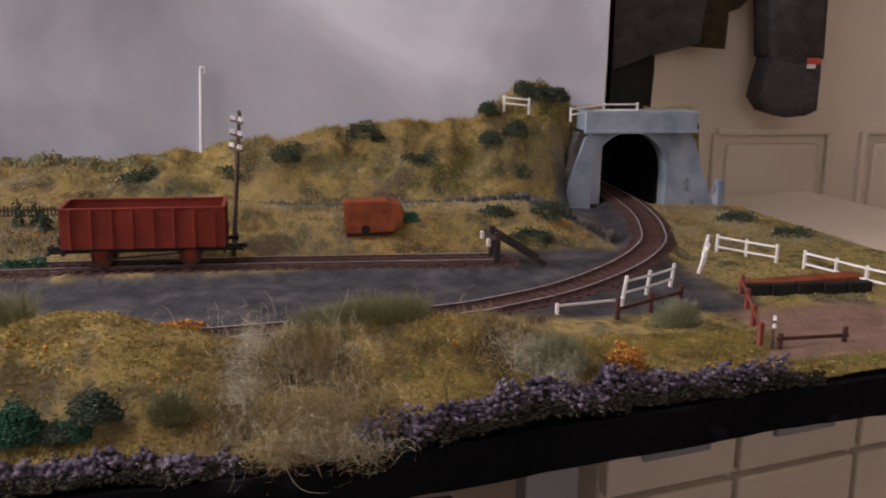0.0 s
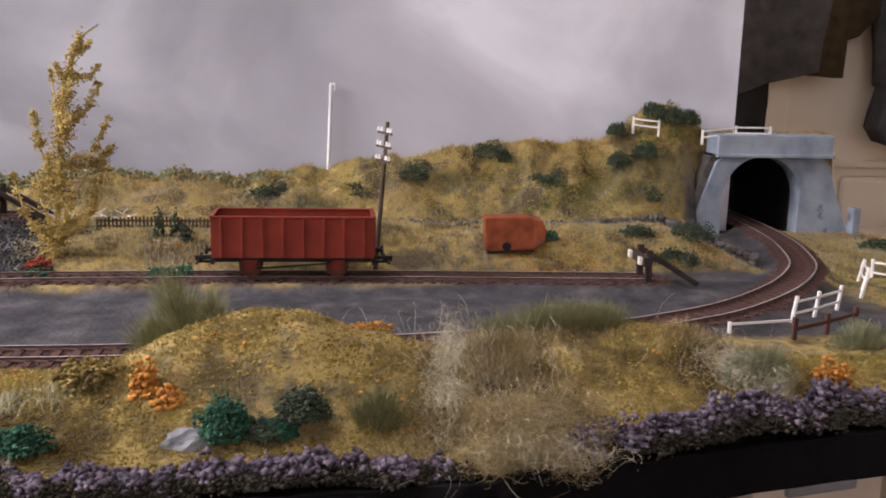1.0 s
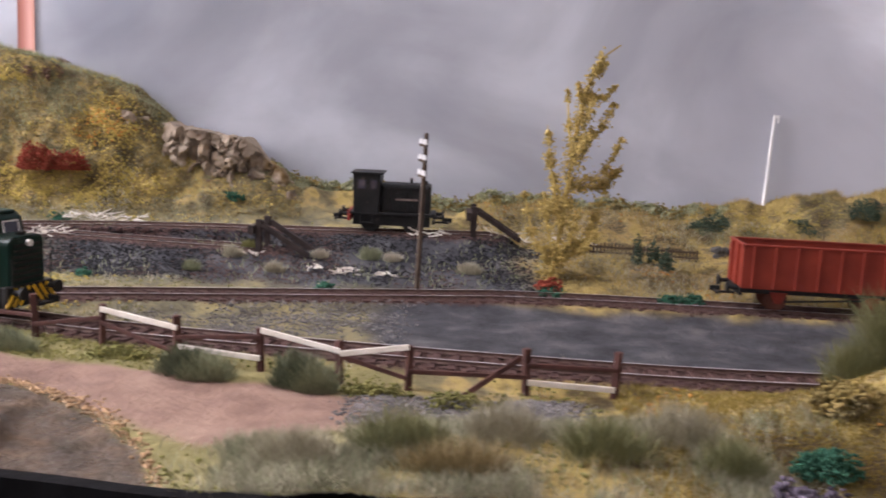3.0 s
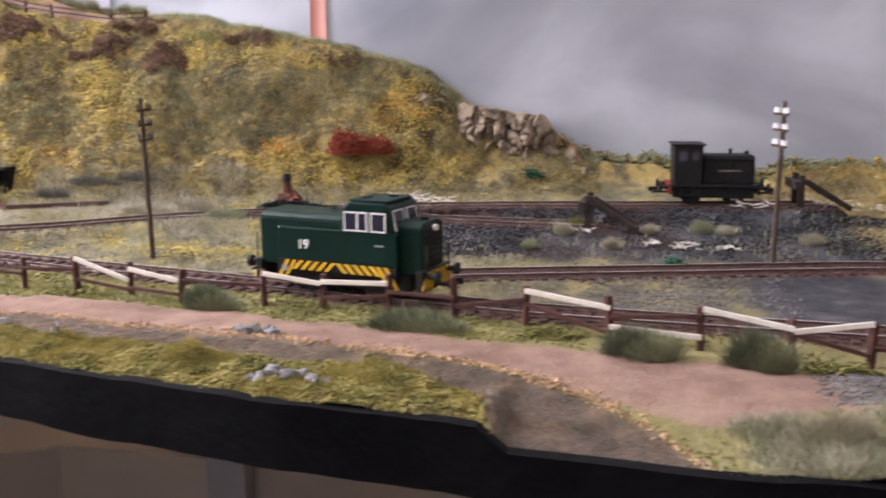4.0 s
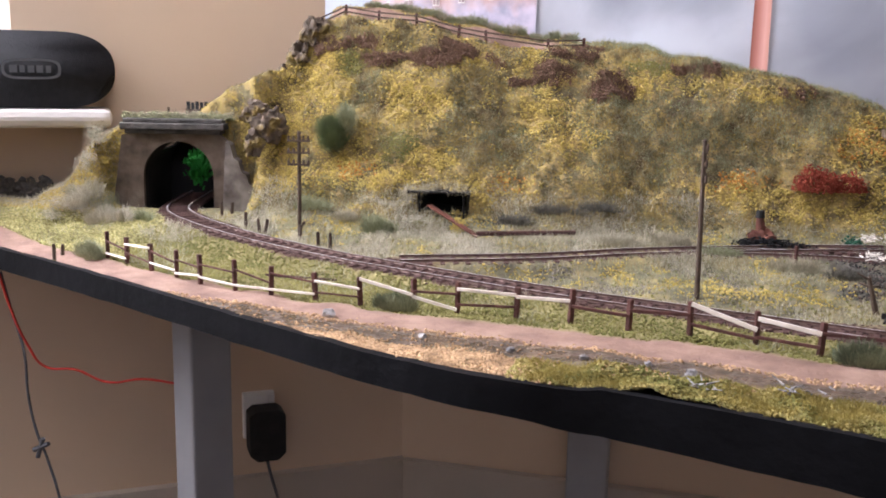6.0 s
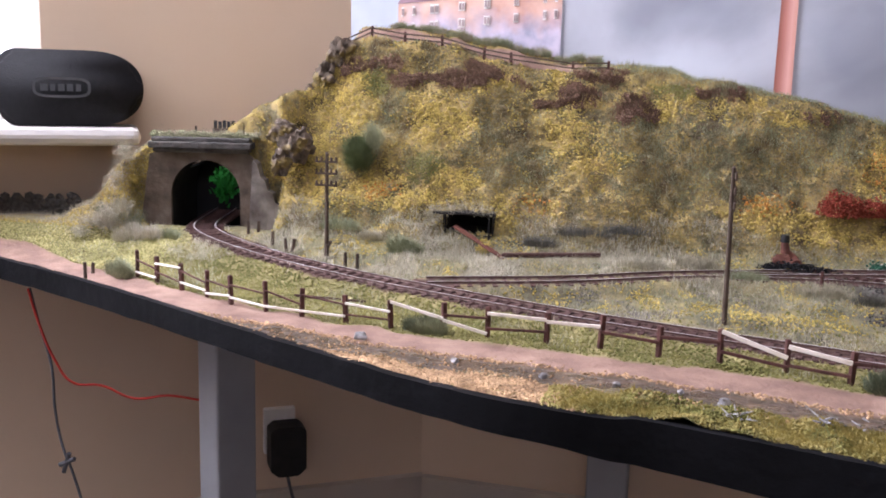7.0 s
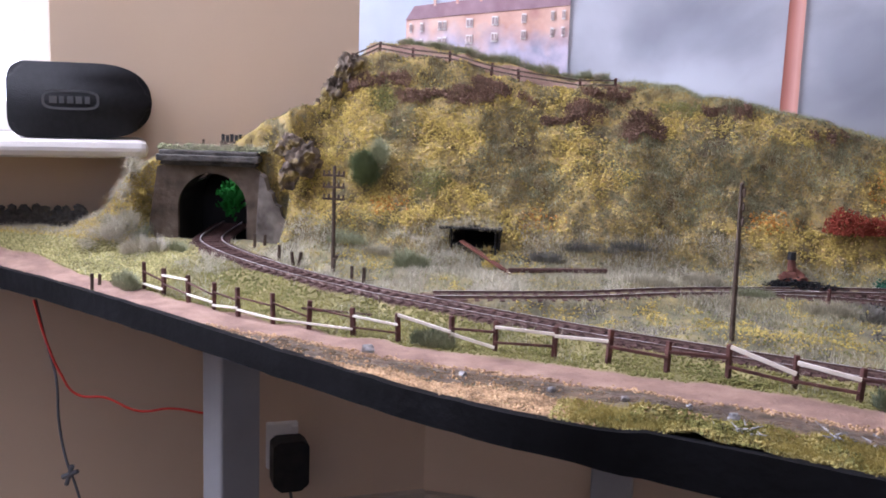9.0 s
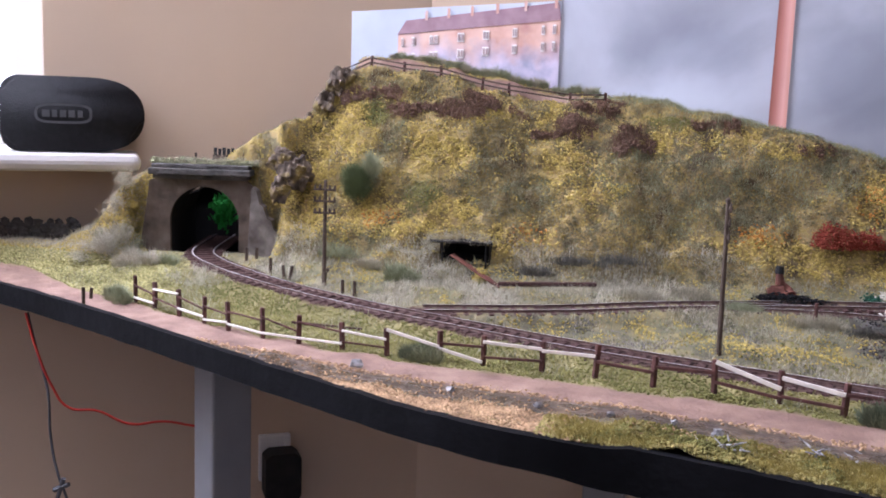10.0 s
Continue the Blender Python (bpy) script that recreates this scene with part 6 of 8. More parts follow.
bf = thing("brown_fence", Matrix(), "short brown fence beside the track curve", "fence")
for x, y in ((0.488, 0.262), (0.512, 0.272), (0.535, 0.283)):
    part("post", boxes(((x, y, ground_z(x, y) + 0.005), (0.0024, 0.0024, 0.014), 0.0003)), M["fence_brown"], bf)
bm = bmesh.new()
bar(bm, (0.488, 0.261, ground_z(0.488, 0.262) + 0.006), (0.535, 0.282, ground_z(0.535, 0.283) + 0.008), 0.001, 0.002)
part("rail", bm, M["fence_brown"], bf)

# ---------------------------------------------------------------- under the board
drawers = thing("drawer_unit", Matrix(), "cream-painted drawer unit standing under the layout", "drawer unit")
part("carcass", boxes(((0.25, 0.18, 0.155), (0.50, 0.34, 0.29), 0.003)), M["door"], drawers)
for k, (x0, x1) in enumerate(((0.0, 0.118), (0.124, 0.245), (0.251, 0.372), (0.378, 0.50))):
    for z0, z1 in ((0.015, 0.145), (0.151, 0.292)):
        dr = part("drawer_front", boxes((((x0 + x1) / 2, 0.004, (z0 + z1) / 2), (x1 - x0, 0.012, z1 - z0), 0.002)), M["door"], drawers)
        part("grip", boxes((((x0 + x1) / 2, -0.004, z1 - 0.098 * (z1 - z0) / 0.14 - 0.012), (0.062, 0.006, 0.008), 0.002)), M["grey_plastic"], dr, "recessed grey drawer grip")
drawers.matrix_world = pose(0.548, 0.405, FLOOR, 0, 0, 11)
for k, (x, y, turn) in enumerate(((-0.749, 0.458, 67), (-0.456, 0.685, 0), (0.50, 0.40, 0), (0.05, 0.56, 0))):
    leg = part("table_leg", boxes(((0, 0, (FLOOR + 0.9335) / 2), (0.040, 0.025, 0.9335 - FLOOR), 0.002)), M["leg"])
    leg.matrix_world = pose(x, y, 0, 0, 0, turn)
    tagged(leg, "grey-white square timber leg under the layout", "table leg", "legs of the layout")


def on_wall(s, out, z, extra=0.0):
    p = WALL_A + WALL_D * s
    n = np.array([0.572, -0.82])
    return pose(p[0] + n[0] * out, p[1] + n[1] * out, z, 0, 0, math.degrees(math.atan2(0.572, 0.82)) + extra)


sock = thing("wall_socket", Matrix(), "white plastic wall socket on the painted wall", "socket")
part("plate", boxes(((0, -0.004, 0), (0.032, 0.008, 0.048), 0.0015)), M["white"], sock)
part("switch", boxes(((0.012, -0.009, 0.016), (0.006, 0.003, 0.010), 0.0008)), M["white"], sock)
sock.matrix_world = on_wall(0.1545, 0.0, 0.737)
ch = thing("power_adapter", Matrix(), "black mains plug adapter in the wall socket", "adapter")
part("case", prism([(-0.018, -0.019), (-0.010, -0.026), (0.010, -0.026), (0.018, -0.019), (0.018, 0.021), (0.012, 0.026), (-0.012, 0.026), (-0.018, 0.021)], -0.036, -0.0095, 0.0015), M["black"], ch)
tube_curve("cable", [(0, -0.022, -0.025), (0.004, -0.022, -0.045), (0.012, -0.02, -0.075), (0.02, -0.012, -0.105)], 0.0016, M["wire_dark"], ch)
ch.matrix_world = on_wall(0.150, 0.0, 0.724)

wires = thing("layout_wires", Matrix(), "red and dark wires drooping from under the layout to its leg", "wires")
tube_curve("red_wire", [(-0.893, 0.402, 0.921), (-0.884, 0.402, 0.893), (-0.872, 0.405, 0.862), (-0.862, 0.410, 0.845), (-0.840, 0.418, 0.842), (-0.815, 0.425, 0.832), (-0.790, 0.435, 0.834), (-0.768, 0.447, 0.829)], 0.0010, M["wire_red"], wires)
tube_curve("dark_wire", [(-0.893, 0.404, 0.921), (-0.885, 0.404, 0.890), (-0.876, 0.404, 0.860), (-0.874, 0.404, 0.820), (-0.868, 0.404, 0.790), (-0.860, 0.404, 0.770), (-0.850, 0.404, 0.735), (-0.846, 0.404, 0.70)], 0.0011, M["wire_dark"], wires)
part("wire_knot", rods(((-0.871, 0.403, 0.776), (-0.857, 0.403, 0.783), 0.0022, 0.0018, 8), ((-0.868, 0.403, 0.770), (-0.862, 0.403, 0.787), 0.0018, 0.002, 8)), M["wire_dark"], wires)

# ---------------------------------------------------------------- window, sill and speaker
sill = part("window_sill", boxes(((0, 0, 0), (1.70, 0.125, 0.015), 0.006)), M["sill"])
tagged(sill, "white-painted window sill board", "window sill", "", "structure")
sill.matrix_world = on_wall(0.283 + 0.85, 0.0125, 1.0375, 0)
win = thing("window_1", Matrix(), "white-framed window with bright daylight behind", "window", "", "structure")
for a, b, z0, z1 in ((0.363, 0.393, 1.045, 2.05), (1.87, 1.90, 1.045, 2.05), (0.393, 1.87, 1.045, 1.075), (0.393, 1.87, 2.02, 2.05), (1.11, 1.14, 1.075, 2.02)):
    f = part("window_frame", boxes(((0, 0, 0), (b - a - 0.001, 0.04, z1 - z0 - 0.001), 0.003)), M["white"], win)
    f.matrix_world = on_wall((a + b) / 2, -0.06, (z0 + z1) / 2)
m_glass = bpy.data.materials.new("window_glass")
m_glass.use_nodes = True
gb = m_glass.node_tree.nodes["Principled BSDF"]
gb.inputs["Transmission Weight"].default_value, gb.inputs["Roughness"].default_value, gb.inputs["Base Color"].default_value = 1.0, 0.0, (0.98, 0.99, 1.0, 1)
for a, b in ((0.393, 1.11), (1.14, 1.87)):
    g = part("pane", boxes(((0, 0, 0), (b - a, 0.004, 0.945))), m_glass, win)
    g.matrix_world = on_wall((a + b) / 2, -0.06, 1.5475)
    g.visible_shadow = False
m_out = bpy.data.materials.new("overcast_sky")
m_out.use_nodes = True
ob_ = m_out.node_tree.nodes["Principled BSDF"]
ob_.inputs["Base Color"].default_value = (0.8, 0.85, 0.9, 1)
ob_.inputs["Emission Color"].default_value, ob_.inputs["Emission Strength"].default_value = (0.95, 0.98, 1.0, 1), 4.0
far = part("outside_sky", boxes(((0, 0, 0), (4.6, 0.02, 3.2))), m_out)
tagged(far, "bright overcast sky outside the window", "sky", "", "structure")
far.matrix_world = on_wall(1.1, -1.0, 1.6)

spk = thing("speaker", Matrix(), "rounded black cloth-covered speaker standing on the window sill", "speaker")
prof = []
for a in np.linspace(-math.pi / 2, math.pi / 2, 22):
    prof.append((0.012 + 0.0460 * math.copysign(abs(math.cos(a)) ** 0.85, math.cos(a)), 0.0325 + 0.0318 * math.copysign(abs(math.sin(a)) ** 0.85, math.sin(a))))
for cz, a0 in ((0.0503, math.pi / 2), (0.0147, math.pi)):
    for a in np.linspace(a0, a0 + math.pi / 2, 7):
        prof.append((-0.0440 + 0.0140 * math.cos(a), cz + 0.0140 * math.sin(a)))
bm = prism(prof, -0.026, 0.026)
bmesh.ops.bevel(bm, geom=[e for e in bm.edges if abs(e.verts[0].co.y - e.verts[1].co.y) < 1e-6], offset=0.005, segments=3, affect="EDGES")
part("cabinet", bm, M["speaker"], spk, "", True)
bm = bmesh.new()
ring = [bm.verts.new((0.023 * math.copysign(abs(math.cos(a)) ** 0.5, math.cos(a)), 0, 0.0085 * math.copysign(abs(math.sin(a)) ** 0.6, math.sin(a)))) for a in np.linspace(0, 2 * math.pi, 40, endpoint=False)]
ring2 = [bm.verts.new((v.co.x * 0.90, 0, v.co.z * 0.76)) for v in ring]
for k in range(40):
    bm.faces.new((ring[k], ring[(k + 1) % 40], ring2[(k + 1) % 40], ring2[k]))
badge = part("badge_ring", bm, M["badge"], spk, "grey oval badge ring")
badge.matrix_world = pose(-0.008, -0.0268, 0.033)
for k, w in enumerate((0.006, 0.004, 0.005, 0.005, 0.004)):
    part("badge_bar", boxes(((-0.022 + 0.0068 * k, -0.0268, 0.033), (w, 0.0006, 0.006))), M["badge"], spk)
spk.matrix_world = on_wall(0.337, 0.030, 1.0450)

# ---------------------------------------------------------------- door and hanging coats
door = thing("door_1", Matrix(), "closed cream-painted panelled door", "door", "", "structure")
DY = 0.900
part("slab", boxes(((1.13, DY + 0.018, 1.35), (0.66, 0.036, 1.46))), M["door"], door)
for x0, x1 in ((0.875, 1.035), (1.085, 1.245)):
    for z0, z1 in ((0.68, 0.735), (0.745, 0.975), (1.16, 1.95)):
        part("panel_moulding", boxes((((x0 + x1) / 2, DY - 0.004, z1), (x1 - x0, 0.010, 0.010), 0.003), (((x0 + x1) / 2, DY - 0.004, z0), (x1 - x0, 0.010, 0.010), 0.003), ((x0, DY - 0.004, (z0 + z1) / 2), (0.010, 0.010, z1 - z0), 0.003), ((x1, DY - 0.004, (z0 + z1) / 2), (0.010, 0.010, z1 - z0), 0.003)), M["door"], door)
        part("panel", boxes((((x0 + x1) / 2, DY - 0.002, (z0 + z1) / 2), (x1 - x0 - 0.03, 0.008, z1 - z0 - 0.03), 0.006)), M["door"], door)
for x in (0.785, 1.475):
    part("door_frame", boxes(((x, DY + 0.005, 1.36), (0.03, 0.07, 1.48), 0.003)), M["door"], door)
hook = thing("coat_hook_rail", Matrix(), "dark coat hook rail fixed over the door", "hook rail")
part("rail", boxes(((0.92, DY - 0.010, 1.66), (0.50, 0.014, 0.03), 0.002)), M["coat_brown"], hook)
for x in (0.76, 0.84, 0.925):
    part("hook", rods(((x, DY - 0.017, 1.66), (x, DY - 0.04, 1.65), 0.004), ((x, DY - 0.04, 1.65), (x, DY - 0.045, 1.67), 0.004)), M["black"], hook)


def hanging(name, outline, y, thick, material, label, seed, parent=None):
    """A garment: the outline filled with folds that run downwards."""
    bm = prism(outline, y - thick, y)
    bmesh.ops.triangulate(bm, faces=bm.faces)
    bmesh.ops.subdivide_edges(bm, edges=bm.edges, cuts=3, use_grid_fill=True)
    for v in bm.verts:
        v.co.y += 0.010 * noise.noise((v.co.x * 26 + seed, 0.3 * v.co.z * 10, seed)) if v.co.y < y - thick * 0.5 else 0
        v.co.x += 0.003 * noise.noise((v.co.z * 22, seed, v.co.y * 9))
    if parent:
        return part(name, bm, material, parent, label, True)
    return tagged(part(name, bm, material, None, "", True), label, "coat")


coat = thing("coat", Matrix(), "dark grey wool coat with black lining hanging on hooks", "coat")
hanging("shell", [(0.700, 1.055), (0.745, 1.070), (0.805, 1.085), (0.815, 1.20), (0.80, 1.66), (0.71, 1.66), (0.69, 1.30)], 0.868, 0.05, M["coat"], "", 1.0, coat)
hanging("lining", [(0.69, 0.96), (0.775, 0.965), (0.772, 1.10), (0.69, 1.10)], 0.885, 0.015, M["black"], "black hanging lining", 7.0, coat)
hanging("scarf", [(0.818, 1.080), (0.852, 1.078), (0.862, 1.66), (0.815, 1.66)], 0.870, 0.02, M["coat_brown"], "brown scarf hanging on the door hooks", 3.0)
hanging("bag_strap", [(0.852, 1.120), (0.868, 1.125), (0.905, 1.165), (0.905, 1.66), (0.86, 1.66)], 0.868, 0.02, M["coat_brown"], "dark brown bag strap hanging on the door hooks", 4.0)
jacket = thing("jacket", Matrix(), "dark grey jacket with a knitted cuff and red tag", "jacket")
hanging("sleeve", [(0.900, 1.070), (0.930, 1.062), (0.966, 1.068), (0.957, 1.145), (0.955, 1.66), (0.895, 1.66), (0.892, 1.150)], 0.868, 0.040, M["coat"], "", 5.0, jacket)
hanging("cuff", [(0.897, 1.045), (0.893, 1.022), (0.905, 1.006), (0.930, 0.999), (0.955, 1.001), (0.968, 1.008), (0.968, 1.069), (0.934, 1.064), (0.903, 1.071)], 0.864, 0.034, M["cuff"], "plain dark knitted cuff", 2.0, jacket)
part("tag", boxes(((0.953, 0.822, 1.066), (0.018, 0.002, 0.007), 0.0006)), M["tag"], jacket, "small red tag")
part("tag_edge", boxes(((0.950, 0.8222, 1.060), (0.011, 0.002, 0.005), 0.0006)), M["cream"], jacket, "white lower half of the tag")


# ---------------------------------------------------------------- scenery stuff
RS = np.random.RandomState(7)
OCT_V = np.array([(1, 0, 0), (-1, 0, 0), (0, 1, 0), (0, -1, 0), (0, 0, 1), (0, 0, -1)], float)
OCT_F = np.array([(0, 2, 4), (2, 1, 4), (1, 3, 4), (3, 0, 4), (2, 0, 5), (1, 2, 5), (3, 1, 5), (0, 3, 5)])


def mesh_of(name, verts, faces, material):
    me = bpy.data.meshes.new(name)
    n, k = len(faces), faces.shape[1]
    me.vertices.add(len(verts))
    me.vertices.foreach_set("co", np.ascontiguousarray(verts, np.float32).ravel())
    me.loops.add(n * k)
    me.loops.foreach_set("vertex_index", np.ascontiguousarray(faces, np.int32).ravel())
    me.polygons.add(n)
    me.polygons.foreach_set("loop_start", np.arange(0, n * k, k, dtype=np.int32))
    me.update(calc_edges=True)
    me.materials.append(material)
    return me


def granules(points, size, flatness=0.8):
    """Small uneven crumbs at the points."""
    n = len(points)
    v = OCT_V[None] * RS.uniform(0.55, 1.35, (n, 6, 1))
    q = RS.normal(size=(n, 4))
    q /= np.linalg.norm(q, axis=1)[:, None]
    w, x, y, z = q.T
    rot = np.stack([1 - 2 * (y * y + z * z), 2 * (x * y - z * w), 2 * (x * z + y * w), 2 * (x * y + z * w), 1 - 2 * (x * x + z * z), 2 * (y * z - x * w), 2 * (x * z - y * w), 2 * (y * z + x * w), 1 - 2 * (x * x + y * y)], -1).reshape(n, 3, 3)
    v = np.einsum("nij,nkj->nki", rot, v) * (np.reshape(size, (-1, 1, 1)) * RS.uniform(0.5, 1.4, (n, 1, 1)))
    v[:, :, 2] *= flatness
    v += points[:, None]
    f = OCT_F[None] + 6 * np.arange(n)[:, None, None]
    return v.reshape(-1, 3), f.reshape(-1, 3)


def blades(points, length, lean=0.5, width=0.00028, up=None):
    """Bent fibres of static grass."""
    n = len(points)
    a = RS.uniform(0, 2 * math.pi, n)
    ln = length * RS.uniform(0.45, 1.3, n)
    t = np.abs(RS.normal(0, lean, n))
    d = np.stack([np.cos(a) * t, np.sin(a) * t, np.ones(n)], -1)
    if up is not None:
        d = d + 0.6 * up
    d /= np.linalg.norm(d, axis=1)[:, None]
    bend = np.stack([np.cos(a + 0.5), np.sin(a + 0.5), -0.4 * np.ones(n)], -1) * (0.35 * ln)[:, None] * RS.uniform(0, 1, (n, 1))
    side = np.stack([np.ones(n), RS.uniform(-0.5, 0.5, n), np.zeros(n)], -1) * width
    p0, p1, p2 = points - d * 0.0008, points + d * (0.55 * ln)[:, None], points + d * ln[:, None] + bend
    v = np.stack([p0 - side, p0 + side, p1 + side * 0.8, p1 - side * 0.8, p2], 1)
    k = 5 * np.arange(n)[:, None]
    f = np.concatenate([np.stack([k[:, 0], k[:, 0] + 1, k[:, 0] + 2], -1), np.stack([k[:, 0], k[:, 0] + 2, k[:, 0] + 3], -1), np.stack([k[:, 0] + 3, k[:, 0] + 2, k[:, 0] + 4], -1)])
    return v.reshape(-1, 3), f


def waves(p, scale, seed):
    """Cheap smooth noise, about -1 to 1."""
    r = np.random.RandomState(seed)
    out = np.zeros(len(p))
    for k in range(7):
        d = r.normal(size=3)
        d *= scale * (0.6 + 0.25 * k) / np.linalg.norm(d)
        out += np.sin(p @ d + r.uniform(0, 6.3)) / (1 + 0.25 * k)
    return out / 2.6


gx, gy, gz = GRID["x"], GRID["y"], GRID["z"]
P = np.stack([gx, gy, gz], -1)
A0, A1, A2, A3 = P[:-1, :-1], P[1:, :-1], P[1:, 1:], P[:-1, 1:]
CR = np.cross(A2 - A0, A3 - A1)
AREA = 0.5 * np.linalg.norm(CR, axis=-1)
CEN = (A0 + A1 + A2 + A3) / 4
cr, cg, cb, c_bed = ground_kind(CEN[..., 0], CEN[..., 1])
GAP = track_gap(CEN[..., 0], CEN[..., 1])
OPEN = np.clip(1 - 1.6 * np.maximum(np.maximum(np.maximum(cr, cg), cb), c_bed), 0, 1)
OPEN = np.where(GAP < 0.0155, 0, OPEN)
PLAN_X, PLAN_Y = portal_plan(CEN[..., 0], CEN[..., 1])
IN_HOLE = ((np.abs(PLAN_X + 0.7865) < 0.036) & (PLAN_Y > 0.492) & (PLAN_Y < 0.520)) | ((np.abs(CEN[..., 0] - 0.6235) < 0.039) & (CEN[..., 1] > 0.570) & (CEN[..., 1] < 0.597))
IN_HOLE |= (np.abs(CEN[..., 0] + 0.557) < 0.0185) & (CEN[..., 1] > 0.455) & (CEN[..., 1] < 0.525) & (CEN[..., 2] > 0.9762) & (CEN[..., 2] < 0.9915)
OPEN = np.where(IN_HOLE, 0, OPEN)


def scatter(count, weight):
    w = (AREA * weight * ~IN_HOLE).ravel()
    pick = RS.choice(len(w), count, p=w / w.sum())
    i, j = np.unravel_index(pick, AREA.shape)
    u, v = RS.uniform(size=(2, count, 1))
    p = (A0[i, j] * (1 - u) + A1[i, j] * u) * (1 - v) + (A3[i, j] * (1 - u) + A2[i, j] * u) * v
    n = CR[i, j] / np.linalg.norm(CR[i, j], axis=1)[:, None]
    return p, n


def stuff(name, made, material, label, category="turf"):
    return tagged(new(name, mesh_of(name, *made, material)), label, category, "", "stuff")


CX, CY, CZ = CEN[..., 0], CEN[..., 1], CEN[..., 2]
left_hill = (CX < -0.10) & (CZ > 0.972) & (CY > 0.45)
right_hill = (CX > 0.03) & (CY > 0.405)
bank = (CX < -0.832) & (CZ > 0.966) & (CY > 0.44)
mound = (CX > 0.09) & (CY < 0.235)


def drift(scale, seed):
    """Uneven drifts that lie along the slope, about -1 to 1."""
    return 1.9 * lumps(CX + 0.15 * CZ, CY * 0.8 + CZ, scale, seed) + 0.8 * lumps(CX, CY * 0.8 + CZ, scale * 2.7, seed + 3)


n1, n2, n3, n4 = drift(11, 1.7), drift(19, 2.9), drift(32, 3.3), drift(60, 4.1)

def crumb(p, size):
    """Finer crumbs on the right-hand half of the layout."""
    return np.where(p[:, 0] > 0.03, 0.6 * size, size)


# hillside crumb turf, in drifts: (x, level, half width, half height) of each
warp_x = CX + 0.012 * lumps(CX, CY + CZ, 30, 2.6) + 0.007 * lumps(CX, CY + CZ, 85, 7.1)
warp_z = CZ + 0.009 * lumps(CX, CY + CZ, 32, 9.2) + 0.006 * lumps(CX, CY + CZ, 90, 4.7)


def drifts(spots, soft=1.1, hill=left_hill):
    out = np.zeros_like(CX)
    for x, z, rx, rz in spots:
        d = ((warp_x - x) / rx) ** 2 + ((warp_z - z) / rz) ** 2
        out = np.maximum(out, step(1 + soft, 1 - 0.5 * soft, d))
    return out * hill


YELLOW = [(-0.715, 1.020, 0.022, 0.022), (-0.700, 1.050, 0.022, 0.030), (-0.684, 1.085, 0.016, 0.022), (-0.668, 1.058, 0.018, 0.014), (-0.597, 1.062, 0.024, 0.017), (-0.640, 1.014, 0.022, 0.010), (-0.668, 0.998, 0.030, 0.010),
          (-0.615, 1.000, 0.032, 0.010), (-0.575, 1.012, 0.018, 0.012), (-0.485, 1.056, 0.020, 0.018), (-0.462, 1.034, 0.016, 0.014), (-0.400, 1.074, 0.030, 0.0055), (-0.335, 1.073, 0.034, 0.006), (-0.520, 0.994, 0.030, 0.008),
          (-0.350, 0.998, 0.030, 0.007), (-0.292, 0.990, 0.040, 0.010), (-0.246, 1.030, 0.022, 0.018), (-0.232, 0.992, 0.030, 0.012), (-0.548, 1.088, 0.016, 0.005), (-0.500, 1.092, 0.018, 0.005)]
GREY_GREEN = [(-0.560, 1.036, 0.010, 0.022), (-0.520, 1.022, 0.030, 0.014), (-0.430, 1.046, 0.040, 0.020), (-0.345, 1.042, 0.050, 0.022), (-0.395, 1.016, 0.050, 0.012), (-0.636, 1.066, 0.014, 0.012), (-0.290, 1.056, 0.030, 0.014), (-0.655, 0.985, 0.028, 0.009)]
HEATHER = [(-0.672, 1.099, 0.010, 0.0040), (-0.645, 1.108, 0.020, 0.0045), (-0.630, 1.090, 0.016, 0.0060), (-0.596, 1.092, 0.022, 0.0060), (-0.570, 1.097, 0.014, 0.0045), (-0.539, 1.089, 0.011, 0.0040), (-0.487, 1.081, 0.018, 0.0065),
           (-0.505, 1.074, 0.012, 0.0030), (-0.441, 1.073, 0.014, 0.0070), (-0.392, 1.083, 0.008, 0.0040), (-0.368, 1.084, 0.009, 0.0055), (-0.468, 1.096, 0.018, 0.0045), (-0.300, 1.072, 0.012, 0.0040)]
yel, grey, hea = drifts(YELLOW), drifts(GREY_GREEN), drifts(HEATHER, 0.7)
far_hill = (CX > 0.03) & (CY > 0.535)
r_yel = drifts([(0.346, 0.976, 0.022, 0.008), (0.229, 0.985, 0.030, 0.006), (0.409, 0.992, 0.024, 0.007), (0.285, 0.990, 0.018, 0.006), (0.300, 1.000, 0.020, 0.004), (0.478, 1.008, 0.014, 0.006)], 1.1, far_hill)
r_green = drifts([(0.468, 0.981, 0.022, 0.011), (0.430, 0.976, 0.016, 0.007), (0.557, 1.037, 0.022, 0.009), (0.530, 1.020, 0.014, 0.010)], 1.1, far_hill)
r_tan = drifts([(0.453, 1.001, 0.028, 0.007), (0.353, 1.003, 0.030, 0.005), (0.319, 0.977, 0.020, 0.007), (0.162, 0.978, 0.034, 0.006), (0.108, 0.975, 0.030, 0.006), (0.398, 1.011, 0.030, 0.004)], 1.1, far_hill)
r_grey = drifts([(0.356, 0.988, 0.030, 0.006), (0.238, 0.973, 0.034, 0.006), (0.505, 0.992, 0.020, 0.016), (0.420, 1.004, 0.016, 0.004), (0.545, 1.000, 0.016, 0.020)], 1.1, far_hill)
r_rest = right_hill * np.clip(1 - r_yel - r_green - r_tan - r_grey, 0, 1)
rest = np.clip(1 - yel - 0.7 * grey - hea, 0, 1) * left_hill
